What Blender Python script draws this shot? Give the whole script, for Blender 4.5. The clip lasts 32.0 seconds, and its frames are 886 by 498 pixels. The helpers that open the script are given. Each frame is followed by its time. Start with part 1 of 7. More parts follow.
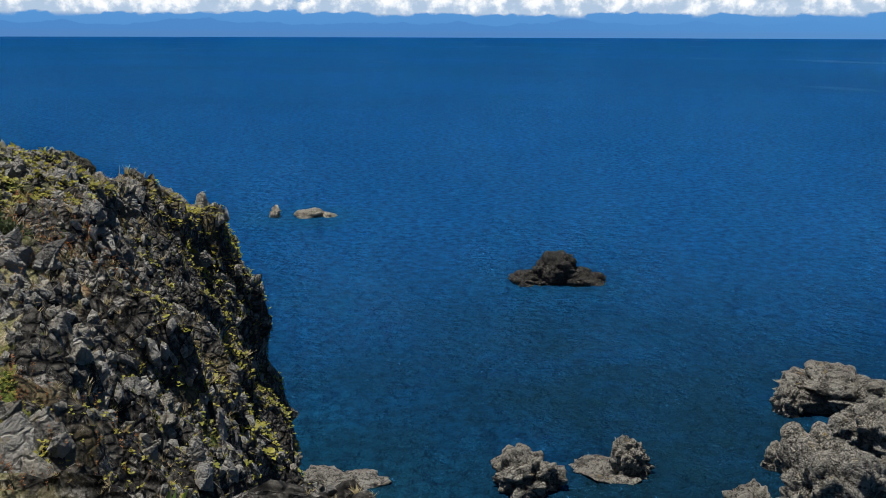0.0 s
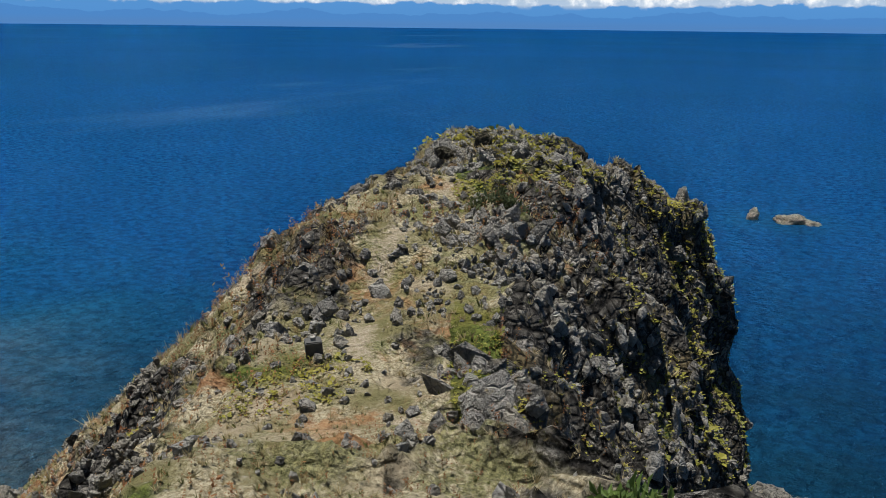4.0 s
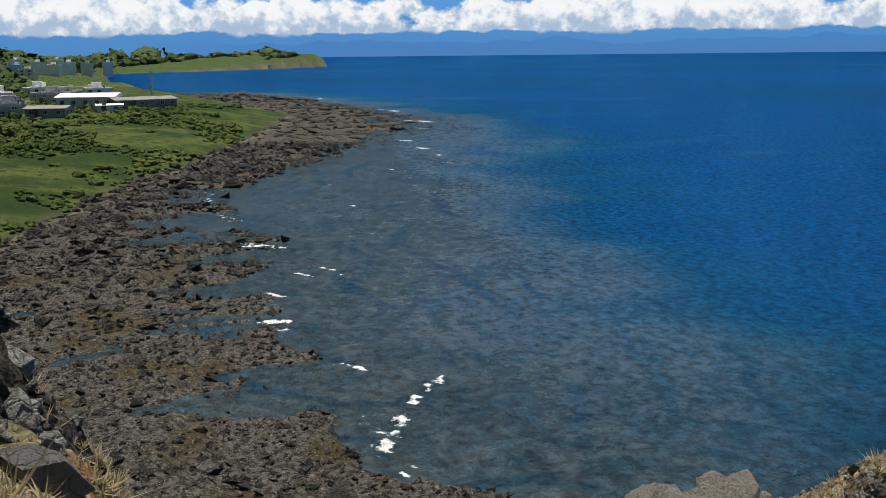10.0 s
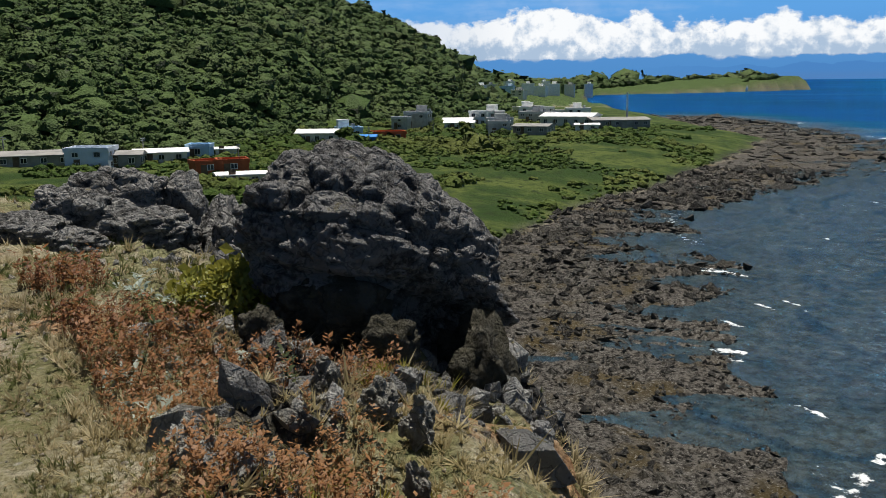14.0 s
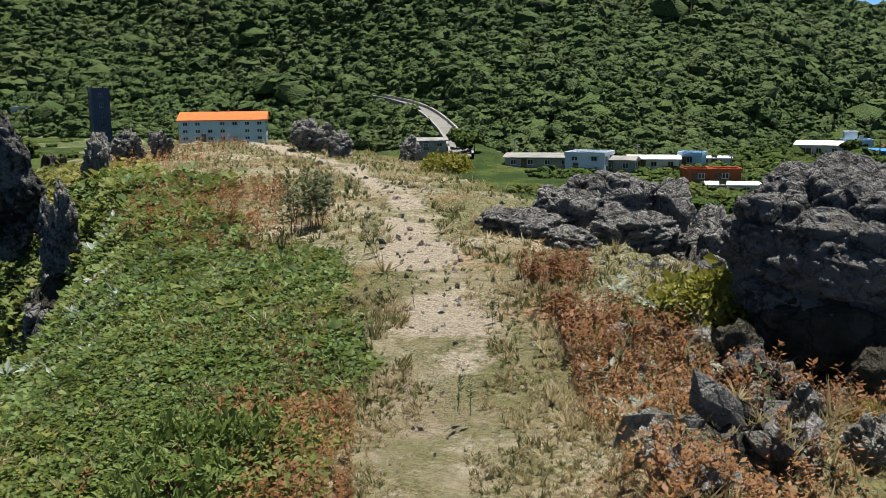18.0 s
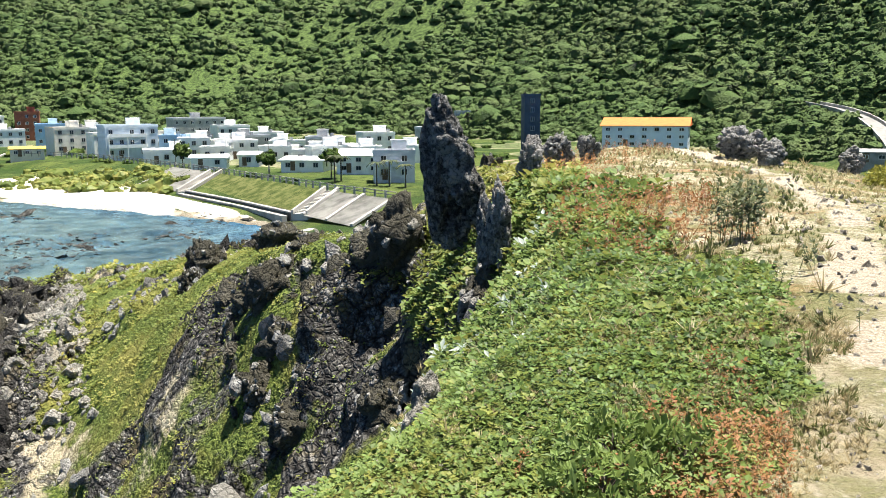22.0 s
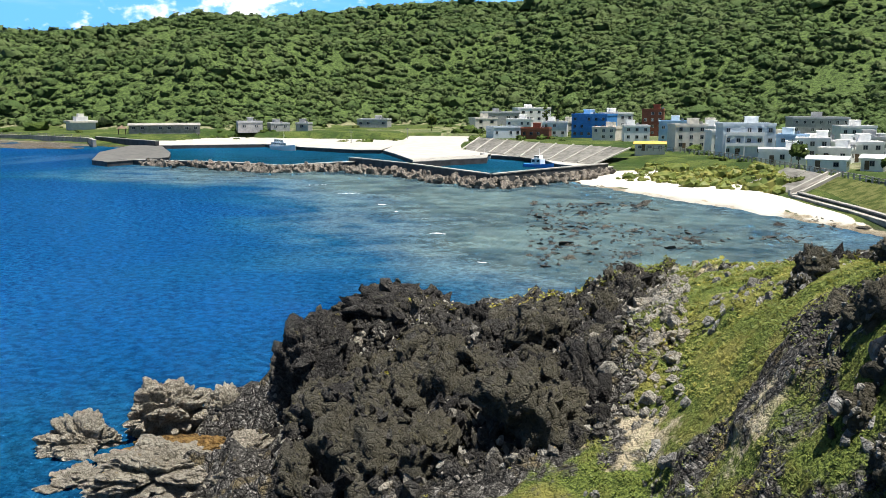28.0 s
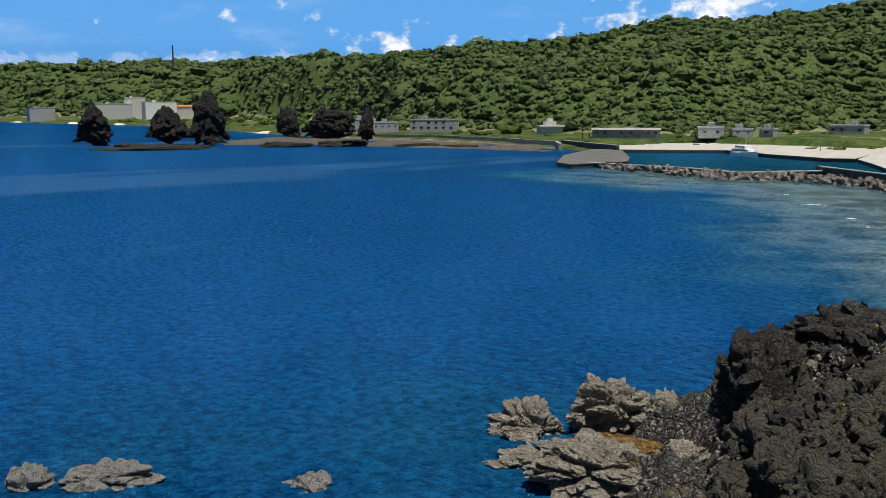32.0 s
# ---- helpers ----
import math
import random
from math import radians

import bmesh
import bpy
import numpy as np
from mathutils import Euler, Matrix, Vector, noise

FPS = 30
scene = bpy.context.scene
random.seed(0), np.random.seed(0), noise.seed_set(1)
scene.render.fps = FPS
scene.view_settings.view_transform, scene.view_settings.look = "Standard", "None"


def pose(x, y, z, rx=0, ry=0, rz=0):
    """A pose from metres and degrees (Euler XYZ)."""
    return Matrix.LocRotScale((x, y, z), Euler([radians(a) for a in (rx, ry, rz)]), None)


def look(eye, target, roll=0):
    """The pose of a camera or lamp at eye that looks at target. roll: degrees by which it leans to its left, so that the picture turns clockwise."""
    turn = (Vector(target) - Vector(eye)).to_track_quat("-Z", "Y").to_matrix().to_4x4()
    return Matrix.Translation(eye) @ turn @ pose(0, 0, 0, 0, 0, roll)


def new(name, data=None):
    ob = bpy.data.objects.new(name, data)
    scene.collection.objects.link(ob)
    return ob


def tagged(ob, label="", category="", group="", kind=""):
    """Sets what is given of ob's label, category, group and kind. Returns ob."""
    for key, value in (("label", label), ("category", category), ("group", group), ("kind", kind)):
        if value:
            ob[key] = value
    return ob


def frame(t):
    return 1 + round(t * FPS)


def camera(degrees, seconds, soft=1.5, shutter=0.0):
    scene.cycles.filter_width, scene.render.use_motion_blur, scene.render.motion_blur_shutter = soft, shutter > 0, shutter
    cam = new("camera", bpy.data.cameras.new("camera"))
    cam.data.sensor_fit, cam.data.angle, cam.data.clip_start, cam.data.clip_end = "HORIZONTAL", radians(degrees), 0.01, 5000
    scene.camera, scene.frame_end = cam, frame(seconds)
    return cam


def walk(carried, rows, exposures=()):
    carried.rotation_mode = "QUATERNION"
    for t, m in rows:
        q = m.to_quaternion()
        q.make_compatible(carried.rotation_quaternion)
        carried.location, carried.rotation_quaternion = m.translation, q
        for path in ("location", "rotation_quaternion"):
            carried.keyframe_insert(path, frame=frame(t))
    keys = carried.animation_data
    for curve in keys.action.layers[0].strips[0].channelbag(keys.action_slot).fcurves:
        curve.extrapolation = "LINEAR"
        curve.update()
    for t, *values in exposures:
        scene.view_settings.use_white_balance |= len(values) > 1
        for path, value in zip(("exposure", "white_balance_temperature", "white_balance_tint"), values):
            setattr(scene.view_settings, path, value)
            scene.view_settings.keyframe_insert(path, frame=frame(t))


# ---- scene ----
cam = camera(51.76, 32.0, soft=0.7)

walk(cam, [
    (0.0, pose(0.012, 0.484, 20.002, 76.73, -0.18, -5.86)),
    (0.5, pose(-0.033, 0.509, 20.008, 76.62, -0.37, -2.26)),
    (1.0, pose(-0.072, 0.510, 19.999, 76.55, -0.35, 1.08)),
    (1.5, pose(-0.112, 0.517, 20.012, 76.47, -0.37, 4.38)),
    (2.0, pose(-0.114, 0.509, 20.019, 76.42, -0.38, 7.86)),
    (2.5, pose(-0.100, 0.464, 20.037, 76.35, -0.54, 11.67)),
    (4.5, pose(-0.138, 0.324, 20.016, 76.19, -0.62, 27.93)),
    (5.0, pose(-0.176, 0.275, 20.013, 76.24, -0.60, 32.00)),
    (5.5, pose(-0.198, 0.243, 20.019, 76.31, -0.65, 36.30)),
    (6.0, pose(-0.231, 0.207, 20.022, 76.38, -0.73, 40.62)),
    (6.5, pose(-0.262, 0.186, 20.025, 76.42, -0.69, 44.97)),
    (7.0, pose(-0.281, 0.153, 20.018, 76.52, -0.62, 49.17)),
    (7.5, pose(-0.300, 0.137, 20.017, 76.61, -0.34, 53.12)),
    (8.0, pose(-0.299, 0.107, 19.995, 76.83, -0.22, 56.94)),
    (8.5, pose(-0.326, 0.082, 19.993, 76.97, -0.17, 60.67)),
    (9.0, pose(-0.349, 0.050, 19.983, 77.32, 0.20, 64.06)),
    (9.5, pose(-0.335, 0.051, 19.985, 77.60, 0.53, 67.83)),
    (10.0, pose(-0.317, 0.050, 19.977, 77.83, 0.61, 71.62)),
    (10.5, pose(-0.290, 0.044, 19.978, 78.07, 0.77, 75.33)),
    (11.0, pose(-0.301, 0.031, 19.978, 78.33, 0.78, 79.00)),
    (11.5, pose(-0.310, -0.016, 19.980, 78.59, 0.81, 82.53)),
    (12.0, pose(-0.296, -0.058, 19.979, 78.86, 0.91, 86.04)),
    (12.5, pose(-0.286, -0.090, 19.985, 79.11, 0.78, 89.59)),
    (13.0, pose(-0.270, -0.123, 19.984, 79.34, 0.59, 93.17)),
    (13.5, pose(-0.256, -0.150, 19.989, 79.42, 0.52, 96.75)),
    (14.0, pose(-0.223, -0.160, 19.992, 79.48, 0.64, 100.33)),
    (14.5, pose(-0.196, -0.186, 19.991, 79.56, 0.66, 103.76)),
    (16.5, pose(-0.255, -0.145, 19.989, 79.96, 0.52, 118.89)),
    (17.0, pose(-0.259, -0.157, 19.990, 80.03, 0.53, 122.79)),
    (17.5, pose(-0.244, -0.165, 19.990, 80.18, 0.57, 126.67)),
    (18.0, pose(-0.219, -0.168, 19.991, 80.30, 0.55, 130.43)),
    (18.5, pose(-0.186, -0.179, 19.995, 80.44, 0.46, 134.04)),
    (19.0, pose(-0.168, -0.193, 19.991, 80.56, 0.42, 137.57)),
    (19.5, pose(-0.151, -0.207, 19.988, 80.67, 0.40, 140.96)),
    (20.0, pose(-0.144, -0.219, 19.986, 80.74, 0.32, 144.27)),
    (20.5, pose(-0.132, -0.227, 19.990, 80.76, 0.28, 147.44)),
    (21.0, pose(-0.110, -0.231, 19.988, 80.81, 0.23, 150.46)),
    (21.5, pose(-0.113, -0.245, 19.983, 80.82, 0.22, 153.46)),
    (22.0, pose(-0.105, -0.274, 19.982, 80.85, 0.26, 156.22)),
    (22.5, pose(-0.082, -0.318, 19.984, 80.87, 0.36, 158.70)),
    (23.0, pose(-0.127, -0.324, 19.984, 80.84, 0.32, 161.44)),
    (23.5, pose(-0.198, -0.320, 19.985, 80.71, 0.36, 164.42)),
    (24.0, pose(-0.248, -0.330, 19.985, 80.63, 0.38, 167.47)),
    (24.5, pose(-0.292, -0.302, 19.982, 80.58, 0.19, 170.60)),
    (25.0, pose(-0.271, -0.334, 19.985, 80.66, 0.14, 173.67)),
    (25.5, pose(-0.198, -0.316, 19.989, 80.83, 0.05, 176.78)),
    (27.5, pose(0.029, -0.284, 20.024, 80.93, -0.14, -169.86)),
    (28.0, pose(0.062, -0.332, 20.012, 80.81, -0.09, -166.70)),
    (28.5, pose(0.088, -0.360, 19.983, 80.75, -0.02, -163.66)),
    (29.0, pose(0.093, -0.350, 19.978, 80.68, -0.07, -160.49)),
    (29.5, pose(0.130, -0.340, 20.020, 80.62, -0.18, -157.11)),
    (30.0, pose(0.131, -0.336, 20.036, 80.65, -0.21, -153.55)),
    (30.5, pose(0.128, -0.357, 20.060, 80.70, -0.15, -149.82)),
    (31.0, pose(0.107, -0.408, 20.052, 80.84, -0.07, -146.01)),
    (31.5, pose(0.097, -0.468, 20.031, 81.00, 0.07, -142.28)),
    (32.0, pose(0.108, -0.491, 20.035, 81.14, 0.15, -138.64)),
], [(0.0, 0.3), (5.0, 0.25), (9.0, 0.12), (14.0, 0.2), (17.0, 0.38), (19.0, 1.0), (20.0, 1.4), (21.0, 1.7), (23.0, 1.55), (25.5, 1.2), (28.0, 1.08), (30.0, 0.95), (31.0, 0.55), (32.0, 0.3)])

# ---------------------------------------------------------------- light
SUN_EL, SUN_AZ = 79.0, 80.0          # sun height, bearing counted anticlockwise from +y


def bearing(az, dist, z=0.0):
    a = radians(az)
    return Vector((-dist * math.sin(a), dist * math.cos(a), z))


world = bpy.data.worlds.new("world")
scene.world = world
world.use_nodes = True
wn = world.node_tree.nodes
sky = wn.new("ShaderNodeTexSky")
sky.sky_type, sky.sun_disc = "NISHITA", False
sky.sun_elevation, sky.sun_rotation = radians(SUN_EL), radians(-SUN_AZ)
sky.air_density, sky.dust_density, sky.ozone_density = 1.0, 0.4, 3.0
wn["Background"].inputs["Strength"].default_value = 0.030
world.node_tree.links.new(sky.outputs[0], wn["Background"].inputs["Color"])
sun_data = bpy.data.lights.new("sun", "SUN")
sun_data.energy, sun_data.angle, sun_data.color = 5.0, radians(0.53), (1.0, 0.955, 0.88)
sun = new("sun", sun_data)
sun.matrix_world = look(bearing(SUN_AZ, 100 * math.cos(radians(SUN_EL)), 100 * math.sin(radians(SUN_EL))), (0, 0, 0))


# ---------------------------------------------------------------- noise on arrays
def hash2(ix, iy, seed):
    h = (ix.astype(np.int64) * 374761393 + iy.astype(np.int64) * 668265263 + seed * 974634777) & 0x7FFFFFFF
    h = ((h ^ (h >> 13)) * 1274126177) & 0x7FFFFFFF
    h = ((h ^ (h >> 16)) * 668265263) & 0x7FFFFFFF
    return ((h ^ (h >> 15)) & 0xFFFFFF) / float(0xFFFFFF)


def vnoise(x, y, seed=0):
    fx, fy = np.floor(x), np.floor(y)
    u, v = x - fx, y - fy
    u, v = u * u * (3 - 2 * u), v * v * (3 - 2 * v)
    a, b = hash2(fx, fy, seed), hash2(fx + 1, fy, seed)
    c, d = hash2(fx, fy + 1, seed), hash2(fx + 1, fy + 1, seed)
    return (a + (b - a) * u) * (1 - v) + (c + (d - c) * u) * v


def fbm(x, y, size, octaves=4, seed=0, gain=0.5):
    """Noise between about -1 and 1, with lumps of that size in metres."""
    out, amp, tot = 0.0, 1.0, 0.0
    x, y = x / size, y / size
    for i in range(octaves):
        out = out + amp * (vnoise(x, y, seed + i) * 2 - 1)
        tot += amp
        amp *= gain
        x, y = (x * 0.8 - y * 0.6) * 2.03 + 17.1, (x * 0.6 + y * 0.8) * 2.03 + 5.7
    return out / tot * 1.6


def crag(x, y, size, octaves=4, seed=0):
    """Sharp-edged noise from 0 to 1: ridges and clefts."""
    out, amp, tot = 0.0, 1.0, 0.0
    x, y = x / size, y / size
    for i in range(octaves):
        n = 1 - np.abs(vnoise(x, y, seed + i) * 2 - 1)
        out = out + amp * n * n
        tot += amp
        amp *= 0.55
        x, y = (x * 0.8 - y * 0.6) * 2.1 + 3.1, (x * 0.6 + y * 0.8) * 2.1 + 9.7
    return out / tot


def smooth(v, a, b):
    t = np.clip((v - a) / (b - a), 0, 1)
    return t * t * (3 - 2 * t)


# ---------------------------------------------------------------- the plan
def inside(x, y, poly):
    """Signed distance to the outline of a polygon: positive inside."""
    best = np.full(np.shape(x), 1e18)
    sign = np.zeros(np.shape(x), bool)
    n = len(poly)
    for i in range(n):
        ax, ay = poly[i]
        bx, by = poly[(i + 1) % n]
        ex, ey = bx - ax, by - ay
        t = np.clip(((x - ax) * ex + (y - ay) * ey) / (ex * ex + ey * ey), 0, 1)
        best = np.minimum(best, (x - ax - t * ex) ** 2 + (y - ay - t * ey) ** 2)
        if ay != by:
            sign ^= ((ay > y) != (by > y)) & (x < (bx - ax) * (y - ay) / (by - ay) + ax)
    return np.where(sign, 1, -1) * np.sqrt(best)


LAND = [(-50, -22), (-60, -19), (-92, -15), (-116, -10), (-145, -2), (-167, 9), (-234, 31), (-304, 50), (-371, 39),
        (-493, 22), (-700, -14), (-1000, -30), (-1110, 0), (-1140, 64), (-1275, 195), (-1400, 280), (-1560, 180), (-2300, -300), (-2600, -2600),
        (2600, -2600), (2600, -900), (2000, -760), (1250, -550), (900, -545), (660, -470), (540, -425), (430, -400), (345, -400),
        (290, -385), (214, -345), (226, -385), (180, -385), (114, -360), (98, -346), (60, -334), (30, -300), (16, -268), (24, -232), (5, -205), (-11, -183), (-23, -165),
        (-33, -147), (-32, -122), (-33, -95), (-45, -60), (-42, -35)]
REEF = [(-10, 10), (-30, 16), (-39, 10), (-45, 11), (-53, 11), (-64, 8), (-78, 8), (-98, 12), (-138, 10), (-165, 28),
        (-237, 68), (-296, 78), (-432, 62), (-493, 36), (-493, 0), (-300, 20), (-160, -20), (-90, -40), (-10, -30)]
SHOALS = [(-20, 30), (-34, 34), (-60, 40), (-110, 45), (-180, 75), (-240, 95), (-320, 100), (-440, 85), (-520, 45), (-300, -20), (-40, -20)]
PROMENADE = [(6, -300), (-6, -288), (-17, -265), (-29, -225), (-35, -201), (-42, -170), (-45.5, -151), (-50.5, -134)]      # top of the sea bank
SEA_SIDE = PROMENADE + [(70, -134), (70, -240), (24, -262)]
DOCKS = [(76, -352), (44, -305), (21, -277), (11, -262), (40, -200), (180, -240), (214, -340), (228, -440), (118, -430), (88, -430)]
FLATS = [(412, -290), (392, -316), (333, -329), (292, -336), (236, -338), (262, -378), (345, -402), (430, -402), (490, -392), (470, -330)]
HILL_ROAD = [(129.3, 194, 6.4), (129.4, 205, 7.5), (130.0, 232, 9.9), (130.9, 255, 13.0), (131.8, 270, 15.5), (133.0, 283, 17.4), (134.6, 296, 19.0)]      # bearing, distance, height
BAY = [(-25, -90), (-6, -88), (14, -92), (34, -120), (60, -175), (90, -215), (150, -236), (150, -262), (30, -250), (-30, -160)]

# ridge lines: bearing, distance, height, half width of the top, slope to the left, slope to the right (seen along the line)
MAIN = [(147, 46, 13.5, 3, 1.0, 1.3), (146, 38, 17.9, 5, 1.0, 1.3), (143, 28, 18.5, 5.5, 1.1, 1.2), (138, 17, 18.4, 2.9, 1.2, 1.7), (130, 8, 18.35, 2.4, 1.6, 1.6),
        (0, 0.01, 18.36, 1.9, 1.5, 2.1), (27, 5, 17.1, 1.5, 1.05, 2.2), (27.5, 9, 16.05, 1.4, 1.05, 2.4), (27, 12, 16.1, 1.3, 1.05, 2.1),
        (25, 15.5, 16.7, 1.6, 1.05, 1.7), (20, 21, 17.3, 1.3, 1.05, 2.1), (14, 25, 16.2, 1.1, 1.5, 3.5), (9.5, 28, 14.4, 0.8, 3.0, 5.0)]
LOBE = [(150, 24, 17.2, 1.5, 1.6, 1.0), (162, 27, 16.0, 1.0, 1.5, 1.0), (169, 44, 12.6, 2.5, 0.42, 0.8), (174, 60, 9.6, 2.5, 0.36, 0.9),
        (180, 66, 6.2, 2.5, 0.5, 1.2), (188, 64, 5.2, 2.5, 0.62, 1.2), (194, 59, 6.6, 2.6, 0.8, 1.6), (201, 57, 5.0, 2.2, 1.1, 3.4)]


def line_distance(x, y, pts):
    best = np.full(np.shape(x), 1e9)
    for (ax, ay), (bx, by) in zip(pts, pts[1:]):
        ex, ey = bx - ax, by - ay
        t = np.clip(((x - ax) * ex + (y - ay) * ey) / (ex * ex + ey * ey + 1e-9), 0, 1)
        best = np.minimum(best, np.hypot(x - ax - t * ex, y - ay - t * ey))
    return best


def ridge(x, y, nodes):
    out = np.full(np.shape(x), -30.0)
    pts = [bearing(n[0], n[1]) for n in nodes]
    for i in range(len(nodes) - 1):
        a, b = pts[i], pts[i + 1]
        ex, ey = b.x - a.x, b.y - a.y
        raw = ((x - a.x) * ex + (y - a.y) * ey) / (ex * ex + ey * ey)
        t = np.clip(raw, 0, 1)
        dx, dy = x - a.x - t * ex, y - a.y - t * ey
        side = ex * dy - ey * dx                      # positive: left
        p, q = nodes[i], nodes[i + 1]
        z, w, l, r = (p[k] + (q[k] - p[k]) * t for k in (2, 3, 4, 5))
        d = np.sqrt(dx * dx + dy * dy)
        over = np.maximum(0, d - w)
        slope = np.where(side > 0, l, r)
        out = np.maximum(out, z - slope * over * over / (over + 0.8) - 0.02 * np.minimum(d, w) ** 2)
    return out


HILL_AZ = [80, 93, 96, 98, 100, 103, 106.6, 110, 115, 122, 130, 140, 150, 160, 170, 180, 186, 191, 198, 204, 208, 212, 218, 224, 234, 240, 247, 262]
HILL_BASE = [900, 520, 420, 376, 350, 335, 300, 250, 214, 198, 225, 290, 350, 410, 455, 500, 560, 600, 590, 540, 520, 540, 585, 665, 1330, 1430, 1650, 2600]
HILL_EL = [0, -1.6, -1.4, -0.9, 1.5, 3.3, 4.7, 5.9, 7.4, 8.6, 9.0, 8.8, 8.4, 8.0, 7.3, 6.6, 6.0, 5.6, 5.1, 4.6, 5.0, 4.2, 3.5, 3.1, 2.7, 2.5, 2.3, 2.0]
HILL_RUN = [300, 200, 150, 150, 160, 200, 250, 280, 310, 340, 360, 400, 430, 450, 450, 430, 400, 390, 380, 350, 330, 290, 200, 190, 220, 240, 260, 300]


def hill(x, y):
    """Height of the wooded hill above the plain, and how far up its foot a place lies."""
    az = np.degrees(np.arctan2(-x, y)) % 360
    d = np.hypot(x, y)
    base = np.interp(az, HILL_AZ, HILL_BASE) + 14 * fbm(x, y, 60, 3, 5)
    run = np.interp(az, HILL_AZ, HILL_RUN)
    crest = base + run
    top = np.maximum(0, 15 + crest * np.tan(np.radians(np.interp(az, HILL_AZ, HILL_EL))))
    t = (d - base) / run
    near = smooth(t, -0.05, 0.55) * 0.62 + smooth(t, 0.35, 1.0) * 0.38
    fall = 1 - 0.35 * smooth(t, 1.0, 3.0)
    h = top * near * fall
    gully = crag(x, y, 95, 2, 33)
    h = h * (1 - 0.16 * (gully - 0.4) * smooth(t, 0.0, 0.3) * (1 - 0.8 * smooth(t, 0.55, 0.9)))
    h = h * (1 + 0.22 * fbm(x, y, 130, 3, 8) * smooth(t, 0.0, 0.3) * (1 - 0.75 * smooth(t, 0.6, 0.95)))
    return np.maximum(h, 0), t


def ground_height(x, y, rough=True):
    """Height of the ground and the masks that tell its cover."""
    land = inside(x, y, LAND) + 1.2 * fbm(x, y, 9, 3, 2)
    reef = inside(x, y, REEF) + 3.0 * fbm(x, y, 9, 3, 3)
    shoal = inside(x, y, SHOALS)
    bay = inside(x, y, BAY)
    h, up = hill(x, y)
    far_w = smooth(-x, 500, 900) * (y > -900)
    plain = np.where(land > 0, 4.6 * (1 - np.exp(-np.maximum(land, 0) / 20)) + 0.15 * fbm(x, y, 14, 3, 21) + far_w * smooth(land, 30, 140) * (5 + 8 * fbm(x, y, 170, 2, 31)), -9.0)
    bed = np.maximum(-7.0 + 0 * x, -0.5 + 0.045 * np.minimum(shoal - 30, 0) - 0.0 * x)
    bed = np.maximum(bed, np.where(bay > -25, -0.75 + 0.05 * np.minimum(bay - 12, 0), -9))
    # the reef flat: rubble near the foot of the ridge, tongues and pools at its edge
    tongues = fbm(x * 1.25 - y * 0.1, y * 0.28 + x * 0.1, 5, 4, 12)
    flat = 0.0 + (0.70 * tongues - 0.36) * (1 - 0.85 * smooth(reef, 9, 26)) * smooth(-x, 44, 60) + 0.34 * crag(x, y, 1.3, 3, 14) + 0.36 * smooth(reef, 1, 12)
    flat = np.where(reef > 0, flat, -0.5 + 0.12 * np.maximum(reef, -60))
    low = np.maximum(np.maximum(plain, bed), flat) + h * smooth(land, -5, 10)
    main = ridge(x, y, MAIN)
    lobe = ridge(x, y, LOBE)
    high = np.maximum(main, lobe)
    flats = inside(x, y, FLATS)
    low = np.where(flats > -2, np.maximum(low, 0.35 + 0.5 * fbm(x, y, 11, 3, 27) - 0.5 * (flats < 2)), low)
    # the sea bank falls from the promenade to the beach; the docks are dug out
    fall = line_distance(x, y, PROMENADE)
    low = np.where(inside(x, y, SEA_SIDE) > 0, np.minimum(low, np.interp(fall, (0, 1.2, 11.5, 14, 38, 60), (4.7, 4.3, 1.1, 1.45, 0.15, -0.3))), low)
    low = np.where(inside(x, y, DOCKS) > 0, np.minimum(low, 0.6), low)
    # a shelf for the road up the hill
    rx, ry = [-q[1] * math.sin(radians(q[0])) for q in HILL_ROAD], [q[1] * math.cos(radians(q[0])) for q in HILL_ROAD]
    rd = line_distance(x, y, list(zip(rx, ry)))
    shelf = np.interp(np.hypot(x, y), [q[1] for q in HILL_ROAD], [q[2] for q in HILL_ROAD]) - 0.5
    low = low + (shelf - low) * (1 - smooth(rd, 4.0, 15.0))
    z = np.maximum(low, high)
    rocky = smooth(high - low, -0.4, 1.0)
    return z, dict(land=land, reef=reef, up=up, h=h, main=main, lobe=lobe, high=rocky, low=low, shoal=shoal, bay=bay)


def level(x, y):
    """Ground height at one place."""
    return float(ground_height(np.array([float(x)]), np.array([float(y)]))[0][0])


